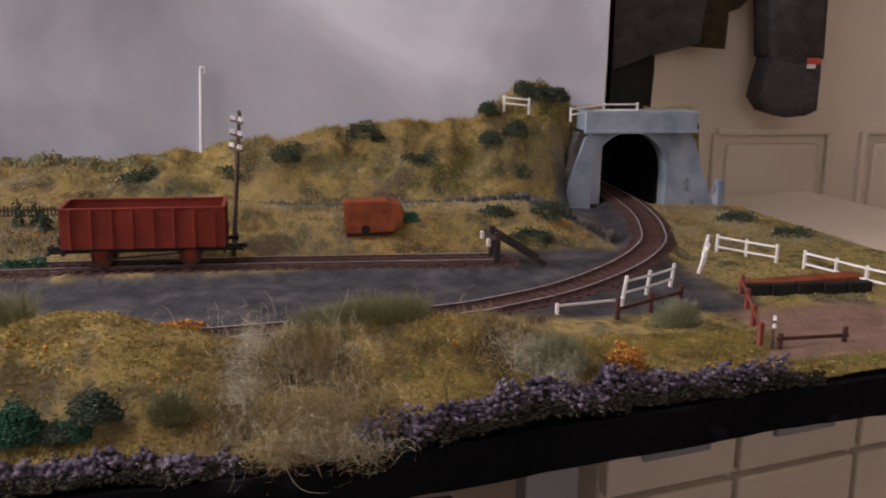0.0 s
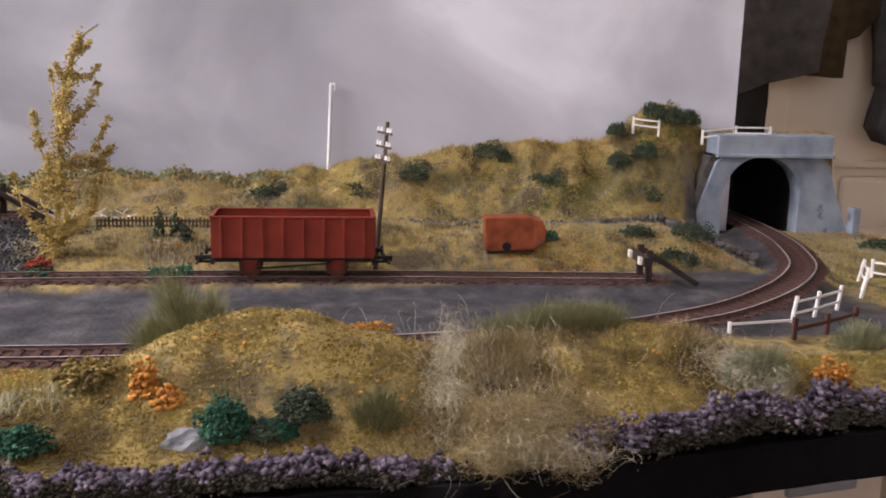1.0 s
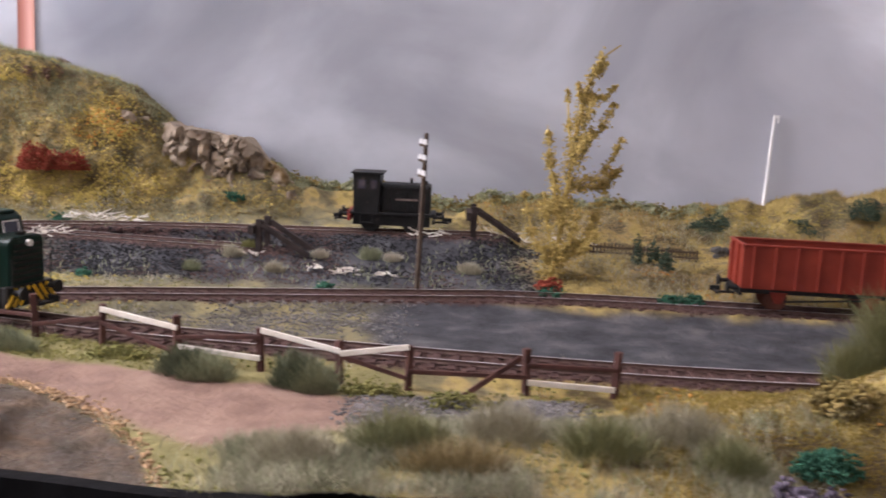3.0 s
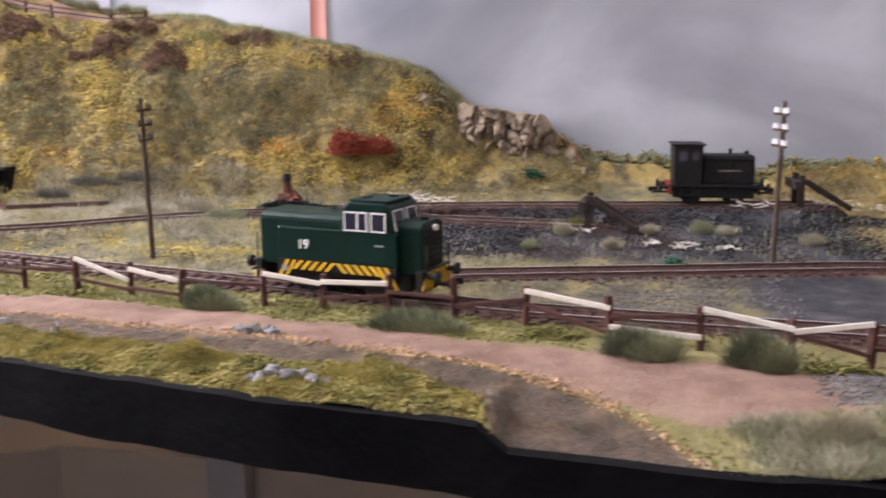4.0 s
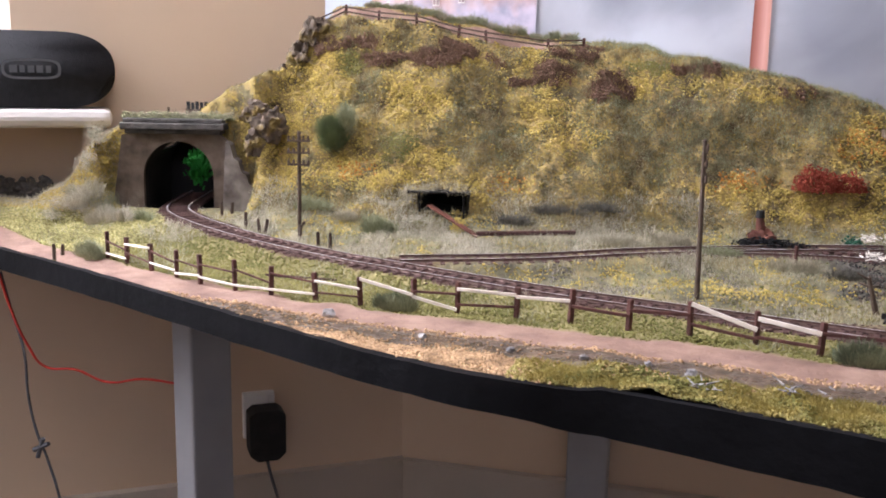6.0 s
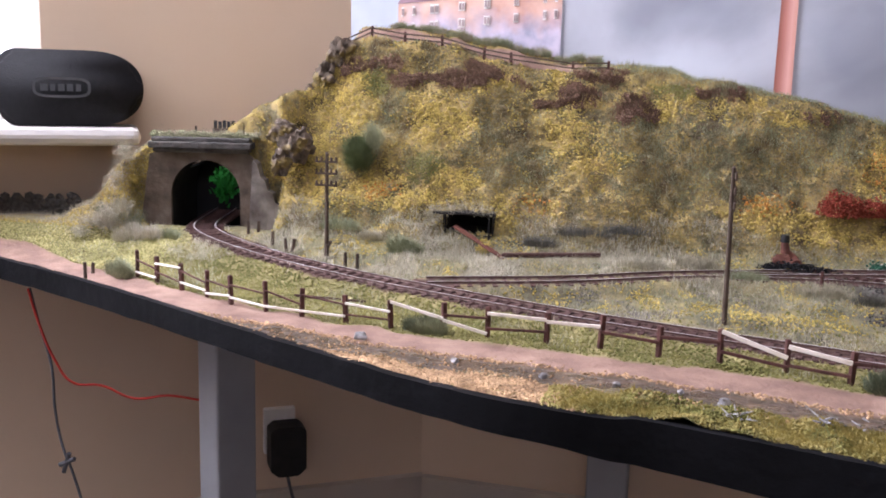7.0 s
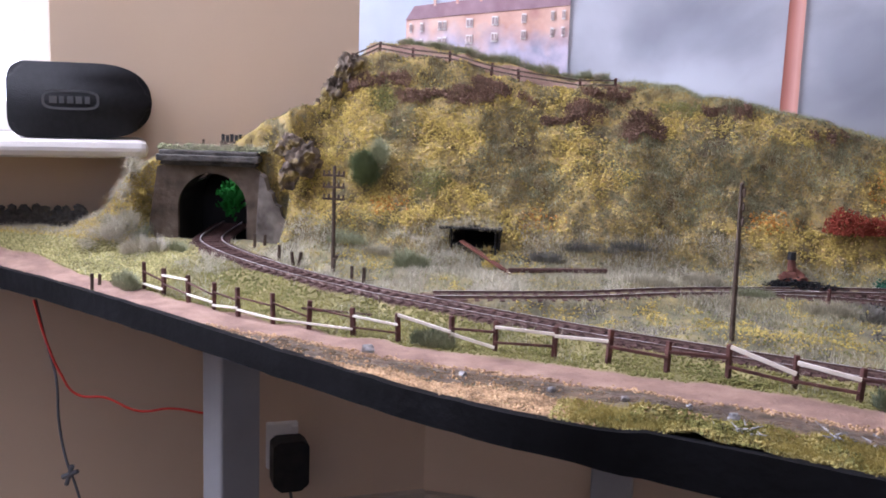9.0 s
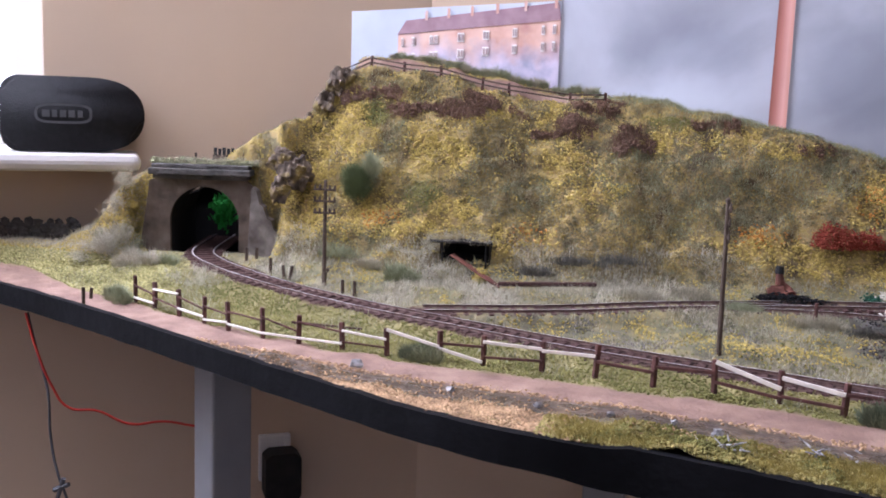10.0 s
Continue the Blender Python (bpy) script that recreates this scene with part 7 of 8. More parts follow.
speckle = np.clip(0.35 + 1.5 * n4 + 0.8 * n3, 0, 1)

w_yel = OPEN * (1.5 * yel * (0.35 + 0.65 * speckle) + 0.20 * rest * speckle * step(-0.42, -0.56, CX) + 0.07 * rest * speckle + 1.6 * bank + 1.1 * r_yel + 0.5 * r_green + 0.30 * r_rest * np.clip(0.1 + 1.6 * n2 + 0.6 * n4, 0.0, 1) + 0.20 * mound * np.clip(0.1 + n3, 0.0, 1))
p, n = scatter(40000, w_yel)
stuff("yellow_turf", granules(p + n * RS.uniform(0.0, 0.0012, (len(p), 1)), crumb(p, 0.00100)), M["foam_yellow"], "yellow crumb turf scattered over the model hillside")
w_ol = OPEN * (rest * np.clip(0.45 + 0.8 * n3, 0.1, 1) + 0.35 * grey + 0.9 * r_rest * np.clip(0.6 - 1.0 * n1, 0.1, 1) + 0.5 * r_green + 0.9 * mound * np.clip(0.8 + 0.5 * n2, 0.4, 1))
p, n = scatter(34000, w_ol)
stuff("olive_turf", granules(p + n * 0.0003, crumb(p, 0.00072)), M["foam_olive"], "olive crumb turf scattered over the model hillside")
w_tan = OPEN * (0.55 * rest + 0.3 * yel + 0.3 * grey + bank + 0.8 * r_rest + r_tan + 0.8 * mound)
p, n = scatter(38000, w_tan)
stuff("drifted_turf", granules(p + n * 0.0001, crumb(p, 0.00070)), M["foam_tan"], "mixed brown and ochre crumb turf over the model hills")
p, n = scatter(36000, OPEN * mound * np.clip(0.75 + 0.5 * n2, 0.25, 1))
stuff("ochre_turf", granules(p + n * 0.0003, 0.00042), M["foam_ochre"], "ochre crumb turf on the front mounds")
w_dun = OPEN * (rest * np.clip(0.55 + 0.8 * n2, 0, 1) * step(-0.66, -0.60, CX) + 0.9 * grey + 0.8 * r_grey + 0.4 * r_rest * np.clip(1.2 * n3 - 0.1, 0, 1))
p, n = scatter(28000, w_dun)
stuff("dun_turf", granules(p + n * 0.0005, crumb(p, 0.00078)), M["foam_dun"], "dull grey-brown crumb turf in drifts on the hillside")
# sandy drifts; on the front mounds, paler crumbs paint the lit crests
w_snd = OPEN * (0.25 * mound * np.clip((CZ - 0.974) / 0.012, 0, 1) + 1.3 * r_tan + 0.6 * r_rest * np.clip(1.5 * drift(14, 6.6) - 0.1, 0, 1) + 0.8 * bank + 0.12 * yel)
p, n = scatter(18000, w_snd)
stuff("sandy_turf", granules(p + n * 0.0005, crumb(p, 0.00090)), M["foam_sand"], "pale sandy crumb turf in drifts on the hills, and as light on the mound crests")
w_sage = OPEN * (1.3 * grey * np.clip(0.5 + 0.9 * n4, 0.1, 1) + 0.15 * rest + 0.9 * r_grey)
p, n = scatter(30000, w_sage)
stuff("sage_turf", blades(p, 0.0036, 0.9, 0.00013, n), M["grass_sage"], "grey-green fine fibres on the model hillside")
w_fz = OPEN * (rest * np.clip(0.45 - 0.8 * n1 + 0.6 * n4, 0.05, 1) + 0.3 * yel + 0.6 * right_hill)
p, n = scatter(32000, w_fz)
stuff("dry_fibre_turf", blades(p, 0.0027, 0.9, 0.00016, n), M["grass_gold"], "short dry fibres over the model hillside")
p, n = scatter(9000, OPEN * hea)
stuff("dead_heather", blades(p, 0.0042, 0.9, 0.00020, n), M["foam_maroon"], "brown dead-heather fibres along the hill's brow", "heather")
p, n = scatter(6500, OPEN * hea * np.clip(0.3 + n4, 0.05, 1))
stuff("dead_heather", granules(p + n * RS.uniform(0.0, 0.0038, (len(p), 1)), 0.00080), M["foam_maroon"], "brown dead-heather clumps along the hill's brow", "heather")
w_rust = OPEN * (2.0 * drifts([(-0.505, 0.998, 0.014, 0.006), (-0.632, 1.006, 0.010, 0.006), (-0.335, 1.006, 0.022, 0.006), (-0.250, 1.034, 0.016, 0.010)]) * (0.2 + speckle) + 0.5 * r_rest * np.clip(2.2 * n1 - 1.0, 0, 1) + 0.25 * mound * np.clip(2 * n3 - 1.2, 0, 1))
p, n = scatter(2600, w_rust)
stuff("orange_turf", granules(p + n * 0.0008, 0.00085), M["foam_orange"], "rust-orange crumb turf flecks on the hillside")
w_lg = OPEN * drifts([(-0.412, 1.088, 0.018, 0.0065), (-0.658, 1.086, 0.010, 0.008), (-0.600, 1.025, 0.014, 0.008)]) + 0.9 * OPEN * r_green * speckle
p, n = scatter(5200, w_lg)
stuff("green_turf", granules(p + n * 0.0004, 0.00075), M["foam_green"], "bright yellow-green turf patches on the hillside")

# level ground: green turf by the fence and front verge
level = (CZ < 0.972) & (CX < 0.09)
lawn = step(-0.76, -0.80, CX) * (CZ < 0.975)
lo_y = np.interp(CX, ROAD_X, ROAD_LO)
in_front = CY < lo_y - 0.004
stony = in_front * (CX > -0.70) * step(-0.415, -0.445, CX)
mossy = in_front * (CX > -0.445) * (CX < -0.125)
main_y = np.interp(CX, MAIN[::-1, 0], MAIN[::-1, 1])
inner = level & (CY > lo_y) & (CY < main_y) & (CX < -0.10)
pale_flat = step(-0.155, -0.12, CX) * step(0.01, -0.03, CX) * (CY > 0.270) * (CY < 0.385)
w_gr = OPEN * (1 - stony) * (1 - pale_flat) * (0.10 * lawn + 1.6 * inner * np.clip(0.7 + 0.6 * n1, 0.1, 1) + 0.5 * mossy + 0.35 * level * np.clip(0.4 + n2, 0, 1) + 0.3 * (CX > 0.5) * (CY < 0.5))
p, n = scatter(30000, w_gr)
stuff("green_turf", granules(p + n * 0.0003, 0.00085), M["foam_green"], "yellow-green fine turf on the verges")
p, n = scatter(15000, OPEN * lawn)
stuff("lawn_turf", granules(p + n * 0.0003, 0.00085), M["foam_lawn"], "pale yellow-green fine turf beside the tunnel")

p, n = scatter(17000, OPEN * mossy * np.clip(0.6 + 0.6 * n4, 0.15, 1))
stuff("moss_turf", granules(p + n * RS.uniform(0.0, 0.0010, (len(p), 1)), 0.00085), M["moss"], "soft olive-green mossy turf on the front bank", "moss")
p, n = scatter(15000, OPEN * mossy * np.clip(0.4 + n3, 0.05, 1))
stuff("moss_fibres", blades(p, 0.0032, 1.0, 0.00012, n), M["grass_olive"], "short olive fibres over the mossy front bank", "moss")

p, n = scatter(20000, OPEN * (1.0 * inner + 0.8 * lawn))
stuff("verge_fibres", blades(p, 0.0024, 1.1, 0.00013, n), M["grass_verge"], "short muted green fibres along the verge", "grass")

# static grass
foot = (CY > 0.415) & (CX < -0.22) & (CZ < 0.986 + 0.012 * n2)
w_pg = OPEN * (1 - lawn) * (1.6 * foot * np.clip(0.25 + 1.5 * n1 + 0.9 * n3, 0.04, 1) + 0.12 * level * (1 - stony) * (1 - mossy) * np.clip(n2, 0, 1) + 0.8 * right_hill * (CZ < 0.985) * np.clip(0.5 + n2, 0, 1))
meadow = level * (CY > main_y) * (CX < -0.14) * (CX > -0.72) * (1 - lawn)
p, n = scatter(44000, w_pg + 0.62 * OPEN * meadow * np.clip(0.05 + 2.4 * n2 + 1.0 * n4, 0.01, 1) + 0.8 * OPEN * bank)
stuff("pale_grass", blades(p, 0.0046, 1.0, 0.00013), M["grass_pale"], "pale dry static grass at the foot of the hill", "grass")
p, n = scatter(6500, OPEN * bank)
stuff("pale_grass", blades(p, 0.0062, 1.1, 0.00014), M["grass_white"], "pale bleached grass over the tunnel bank", "grass")
p, n = scatter(9000, OPEN * meadow * np.clip(0.3 - 1.3 * n2, 0.02, 1) + 0.5 * OPEN * foot * (1 - lawn))
stuff("sage_grass", blades(p, 0.0036, 1.0, 0.00013), M["grass_sage"], "grey-green short static grass between the tracks", "grass")
main_yel = meadow * np.clip(-1.9 * n2 + 0.9 * n4 - 0.45, 0, 1) + 1.5 * np.exp(-(((CX + 0.335) / 0.030) ** 2) - ((CY - 0.386) / 0.012) ** 2)
p, n = scatter(4200, OPEN * main_yel)
stuff("yellow_turf", granules(p + n * 0.0004, 0.00080), M["foam_yellow"], "yellow crumb turf patches between the tracks")
toe = foot & (CX < -0.36)
p, n = scatter(12000, OPEN * (1 - lawn) * (toe * np.clip(0.25 + 1.4 * n2, 0, 1) + 0.6 * bank * np.clip(0.3 + n2, 0, 1)))
stuff("whitish_grass", blades(p, 0.0062, 1.1, 0.00012), M["grass_white"], "whitish bleached static grass at the foot of the hill", "grass")
edge_top = left_hill * np.clip(1 - np.abs(CZ - np.interp(CX, HILL_X, HILL_Z)) / 0.006, 0, 1) * (CX > -0.47)
p, n = scatter(5000, OPEN * edge_top * np.clip(0.6 + n3, 0.1, 1))
stuff("brow_grass", blades(p, 0.0050, 0.9, 0.00013), M["grass_sage"], "fine grey-green fuzz along the hill's brow", "grass")
p, n = scatter(4500, OPEN * right_hill * np.clip(1 - np.abs(CZ - np.interp(CX, HILL_X, HILL_Z)) / 0.008, 0, 1))
stuff("brow_grass", blades(p, 0.0045, 0.7, 0.00022), M["grass_gold"], "fine golden fuzz along the far hill's brow", "grass")
w_gg = OPEN * (0.35 * mound * np.clip(0.3 + n3, 0.0, 1) + 0.9 * right_hill * np.clip(0.4 + n2, 0, 1) + 0.3 * left_hill * np.clip(n1, 0, 1))
p, n = scatter(34000, w_gg)
stuff("golden_grass", blades(p, 0.0034, 1.0, 0.00012), M["grass_gold"], "golden dry static grass on the banks", "grass")
p, n = scatter(26000, OPEN * mound * np.clip(0.6 + 0.6 * n3, 0.1, 1))
stuff("olive_grass", blades(p, 0.0026, 1.0, 0.00011), M["grass_olive"], "olive static grass on the front mounds", "grass")
tuft = step(-0.075, -0.03, CX) * step(0.16, 0.11, CX) * step(0.178, 0.160, CY) * np.clip(0.35 + 1.3 * n3, 0.06, 1)
w_tf = OPEN * (tuft * 2.2 + 0.12 * inner * np.clip(n2, 0, 1))
p, n = scatter(13000, w_tf)
stuff("pale_grass", blades(p, 0.0058, 1.3, 0.00012), M["grass_pale"], "long pale static grass tufts at the front edge", "grass")
p, n = scatter(8000, w_tf)
stuff("sage_grass", blades(p, 0.0058, 1.1, 0.00013), M["grass_sage"], "grey-green static grass tufts at the front edge", "grass")
dry = np.exp(-(((CX - 0.308) / 0.024) ** 2)) * step(0.215, 0.175, CY) + 0.25 * np.exp(-(((CX - 0.405) / 0.016) ** 2)) * (CY < 0.19)
p, n = scatter(6500, OPEN * dry * np.clip(0.3 + 0.9 * n3, 0, 1))
stuff("golden_grass", blades(p, 0.0070, 1.6, 0.00012), M["grass_straw"], "straw-coloured fibres hanging over the front edge", "grass")

# gravel along the road and ballast between the sleepers
edge = 0.7 * np.exp(-((CY - lo_y - 0.002) / 0.0035) ** 2) + 1.2 * np.exp(-((CY - lo_y + 0.030) / 0.005) ** 2)
w_line = np.interp(CX, [-0.21, -0.184, -0.139, -0.10, -0.076, -0.055], [0.218, 0.211, 0.195, 0.174, 0.149, 0.108])
w_gv = edge * (CX > -0.68) * (CX < -0.20) * (CY < 0.30) * (1 - 0.8 * mossy) + 1.4 * np.exp(-((CY - w_line) / 0.005) ** 2) * (CX > -0.20) * (CX < -0.05) + 1.6 * stony
w_gv = w_gv * np.clip(1.02 - 1.1 * cb, 0.02, 1)
p, n = scatter(8500, w_gv)
stuff("road_gravel", granules(p + n * 0.0002, 0.00085), M["gravel"], "tan gravel scattered along the dirt road's edges", "gravel")
w_gg2 = pale_flat * (GAP > 0.013) * np.clip(0.7 + n2, 0.1, 1) + (CX > -0.50) * (CX < -0.34) * (CY > 0.375) * (CY < 0.43) * (GAP > 0.013) * np.clip(0.2 + 1.5 * n2, 0, 1) + 3.0 * step(-0.02, 0.0, CX) * step(0.085, 0.06, CX) * (CY > 0.172) * (CY < 0.210)
p, n = scatter(7000, w_gg2)
stuff("grey_gravel", granules(p + n * 0.0002, 0.00075), M["grey_gravel"], "pale grey gravel spread between the tracks", "gravel")
w_bl = c_bed * (0.4 + (GAP > 0.0135))
p, n = scatter(20000, w_bl)
stuff("track_ballast", granules(p + n * 0.0001, 0.00075), M["ballast"], "grey and brown ballast between and beside the tracks", "ballast")


def strands(points, length, curl, width, rs, droop=0.0):
    """Long curling hairs, each a ribbon of short steps."""
    n, steps = len(points), 9
    d = rs.normal(size=(n, 3)) * np.array([0.8, 0.5, 0.5]) + np.array([0, -0.25, 0.5])
    p = points.copy()
    side = np.stack([np.ones(n), rs.uniform(-0.4, 0.4, n), rs.uniform(-0.6, 0.6, n)], -1) * width
    rows = []
    ln = length * rs.uniform(0.5, 1.4, (n, 1)) / steps
    turn = rs.normal(size=(n, 3)) * curl
    for k in range(steps + 1):
        rows.append(np.stack([p - side, p + side], 1))
        d = d + np.cross(d, turn) + rs.normal(size=(n, 3)) * 0.12 - np.array([0, 0, droop])
        d /= np.linalg.norm(d, axis=1)[:, None]
        p = p + d * ln
        gz = np.where(p[:, 1] > front(p[:, 0]), height(p[:, 0], p[:, 1]), 0.0)
        p[:, 2] = np.maximum(p[:, 2], gz + 0.0006)
    v = np.stack(rows, 1).reshape(-1, 3)
    base = (np.arange(n) * 2 * (steps + 1))[:, None]
    k = 2 * np.arange(steps)[None]
    f = np.stack([base + k, base + k + 1, base + k + 3, base + k + 2], -1).reshape(-1, 4)
    return v, f


p, n = scatter(650, OPEN * dry)
stuff("straw_strands", strands(p, 0.022, 0.45, 0.00006, RS, 0.02), M["grass_white"], "tangled whitish hair-like straw over the front mound", "straw")
p, n = scatter(26, OPEN * dry * (CY < 0.15))
stuff("straw_strands", strands(p, 0.026, 0.25, 0.00008, RS, 0.10), M["grass_white"], "pale straw trailing over the front edge", "straw")
p, n = scatter(40, OPEN * toe)
stuff("straw_strands", strands(p, 0.013, 0.5, 0.00010, RS, 0.05), M["grass_white"], "stray whitish hairs at the foot of the hill", "straw")
yardm = (CX > -0.28) & (CX < 0.1) & (CY > 0.40) & (CY < 0.50)
p, n = scatter(3500, cr * yardm * np.clip(1.6 * drift(16, 5.5) - 0.1, 0, 1))
stuff("yard_dirt", granules(p, 0.0008), M["ballast"], "brown dirt crumbs drifted over the yard", "dirt")
p, n = scatter(500, cr * yardm * np.clip(1.6 * drift(20, 9.5) - 0.35, 0, 1))
stuff("yard_weeds", blades(p, 0.0040, 0.7), M["grass_sage"], "sparse grey-green weeds in the yard", "weeds")
p, n = scatter(13000, cr * yardm * np.clip(0.5 + 1.2 * drift(13, 2.4), 0.03, 1))
stuff("coal_dust", granules(p, 0.0008), M["coal"], "coal and ash crumbs over the yard", "coal")


# ---------------------------------------------------------------- bushes
def bush(name, x, y, r, material, label, count=260, crumb=0.0013, z=None, category="bush"):
    """A clump of foam crumbs with an uneven outline."""
    rx, ry, rz = r
    d = RS.normal(size=(count, 3))
    d /= np.linalg.norm(d, axis=1)[:, None]
    lob = 1 + 0.35 * waves(d, 3.1, int(abs(x * 9000)) % 997) + 0.2 * waves(d, 7.3, int(abs(y * 9000)) % 991)
    rad = RS.uniform(0.35, 1.0, count) ** 0.45 * lob
    p = d * rad[:, None] * np.array([rx, ry, rz])
    p[:, 2] = np.abs(p[:, 2]) * 1.1 - 0.15 * rz
    z0 = ground_z(x, y) if z is None else z
    ob = new(name, mesh_of(name, *granules(p, crumb), material))
    ob.location = (x, y, z0)
    return tagged(ob, label, category)


def tuft(name, x, y, r, material, label, count=500, length=0.006, z=None, category="grass tuft", whole=False, width=0.00015):
    """A soft, uneven clump of fibres that stand out from a half-round heart."""
    d = RS.normal(size=(count, 3))
    d /= np.linalg.norm(d, axis=1)[:, None]
    if not whole:
        d[:, 2] = np.abs(d[:, 2])
    lob = 1 + 0.30 * waves(d, 3.3, int(abs(x * 9000)) % 997) + 0.15 * waves(d, 8.1, int(abs(y * 9000)) % 991)
    p = d * (RS.uniform(0.2, 1.0, count) ** 0.5 * lob)[:, None] * (np.array(r) - 0.35 * length)
    n = d / np.array(r)
    n /= np.linalg.norm(n, axis=1)[:, None]
    v, f = blades(p, length, 0.6, width, up=1.6 * n)
    ob = new(name, mesh_of(name, v, f, material))
    ob.location = (x, y, ground_z(x, y) - 0.001 if z is None else z)
    return tagged(ob, label, category)


def tangle(name, x, y, z, size, material, label, count, length=0.013, width=0.00007):
    """A lump of matted, curling hairs with an open, uneven outline."""
    steps = 7
    c = RS.normal(size=(9, 3)) * 0.55
    p = (c[RS.randint(0, 9, count)] + RS.normal(size=(count, 3)) * 0.33) * np.array(size)
    d = RS.normal(size=(count, 3))
    side = RS.normal(size=(count, 3)) * np.array([1, 0.5, 1])
    side *= width / np.linalg.norm(side, axis=1)[:, None]
    turn = RS.normal(size=(count, 3)) * 0.5
    ln = length * RS.uniform(0.4, 1.4, (count, 1)) / steps
    rows = []
    for k in range(steps + 1):
        rows.append(np.stack([p - side, p + side], 1))
        d = d + np.cross(d, turn) + RS.normal(size=(count, 3)) * 0.15 - 0.25 * p / np.array(size)
        d /= np.linalg.norm(d, axis=1)[:, None]
        p = p + d * ln
    v = np.stack(rows, 1).reshape(-1, 3)
    base = (np.arange(count) * 2 * (steps + 1))[:, None]
    k = 2 * np.arange(steps)[None]
    f = np.stack([base + k, base + k + 1, base + k + 3, base + k + 2], -1).reshape(-1, 4)
    ob = new(name, mesh_of(name, v, f, material))
    ob.location = (x, y, z)
    return tagged(ob, label, "grass")


bush("red_bush", -0.286, 0.530, (0.018, 0.010, 0.014), M["foam_red"], "rust-red foam bush on the hillside", 1900, 0.0008, 1.003)
bush("red_bush", -0.264, 0.533, (0.014, 0.008, 0.011), M["foam_red"], "rust-red foam bush on the hillside", 1100, 0.0008, 1.003)
bush("ash_heap", -0.317, 0.490, (0.026, 0.007, 0.006), M["coal"], "low heap of black ash round the scrap", 1100, 0.0009, None, "heap")
tuft("green_bush", -0.654, 0.504, (0.014, 0.010, 0.016), M["grass_bush"], "soft dark green bush clinging to the hillside", 4200, 0.0085, 1.030, "bush", True, 0.00010)
tuft("green_bush", -0.643, 0.508, (0.010, 0.008, 0.014), M["grass_sage"], "soft grey-green fuzz above the dark bush", 1300, 0.0090, 1.042, "bush", True, 0.00009)
tuft("green_bush", -0.598, 0.462, (0.018, 0.009, 0.013), M["grass_sage"], "soft grey-green bush by the mine entrance", 1600, 0.0070, None, "bush")
bush("yellow_bush", -0.541, 0.474, (0.005, 0.004, 0.011), M["foam_yellow"], "small yellow bush by the mine entrance", 260, 0.0009)
for x, y, r in ((-0.260, 0.507, 0.006), (-0.150, 0.560, 0.007), (-0.055, 0.400, 0.006), (-0.20, 0.404, 0.004)):
    bush("green_bush", x, y, (r * 1.2, r, r), M["foam_teal"], "small bright green foam bush beside the yard", 200, 0.0011)
for x, y, r in ((-0.790, 0.372, (0.013, 0.010, 0.010)), (-0.777, 0.362, (0.008, 0.007, 0.014))):
    tuft("green_bush", x, y, r, M["grass_sage"], "grey-green bush at the end of the fence", 900, 0.0070, None, "bush")
for x, y, r in ((-0.535, 0.299, (0.015, 0.006, 0.010)), (-0.286, 0.270, (0.018, 0.007, 0.011)), (-0.176, 0.246, (0.022, 0.007, 0.009)), (-0.080, 0.220, (0.015, 0.006, 0.012)), (-0.035, 0.214, (0.013, 0.006, 0.014))):
    tuft("weed_clump", x, y, r, M["grass_dark"], "dark green weeds growing through the fence", 1700, 0.0065)
    tuft("weed_clump", x + 0.006, y - 0.003, (r[0] * 0.9, r[1], r[2] * 0.8), M["grass_sage"], "grey-green weeds growing through the fence", 1100, 0.006)
for x, y, r in ((-0.235, 0.270, (0.012, 0.004, 0.005)), (-0.115, 0.240, (0.014, 0.004, 0.005)), (-0.005, 0.210, (0.013, 0.004, 0.005)), (0.030, 0.200, (0.016, 0.004, 0.006)), (-0.36, 0.284, (0.020, 0.004, 0.004))):
    bush("green_bush", x, y, r, M["foam_green"], "fresh green tuft at the fence foot", 350, 0.0009)
for x, y, z, r in ((0.391, 0.594, 1.014, 0.011), (0.404, 0.594, 1.010, 0.008), (0.327, 0.578, 0.997, 0.012), (0.430, 0.575, 0.990, 0.010), (0.446, 0.577, 0.992, 0.011), (0.496, 0.575, 1.010, 0.009), (0.520, 0.577, 1.017, 0.010),
                   (0.520, 0.568, 0.982, 0.012), (0.279, 0.575, 0.982, 0.010), (0.206, 0.575, 0.978, 0.010), (0.220, 0.577, 0.982, 0.009), (0.497, 0.590, 1.034, 0.008), (0.545, 0.592, 1.046, 0.012), (0.562, 0.592, 1.044, 0.010), (0.53, 0.594, 1.050, 0.009)):
    bush("dark_bush", x, y, (r * 1.1, r * 0.9, r * 1.05), M["foam_dark"], "dark green foam bush on the hillside", 900, 0.0008, z - 0.0045)
for x, y, r in ((0.405, 0.452, 0.007), (0.490, 0.430, 0.014), (0.510, 0.452, 0.016), (0.470, 0.455, 0.009)):
    bush("green_bush", x, y, (r * 1.2, r * 0.8, r * 0.8), M["foam_teal"] if r < 0.008 else M["foam_dark"], "green foam bush beside the buffer stop", 900, 0.0008)
for x, y, r in ((0.150, 0.408, 0.008), (0.163, 0.409, 0.007), (0.080, 0.412, 0.008)):
    bush("green_bush", x, y, (r, r * 0.8, r * 0.7), M["foam_teal"], "small teal foam bush beside the siding", 260, 0.0010)
bush("rust_bush", 0.078, 0.414, (0.009, 0.006, 0.006), M["foam_red"], "small rust-brown bush beside the siding", 220, 0.0010, ground_z(0.078, 0.414) + 0.004)
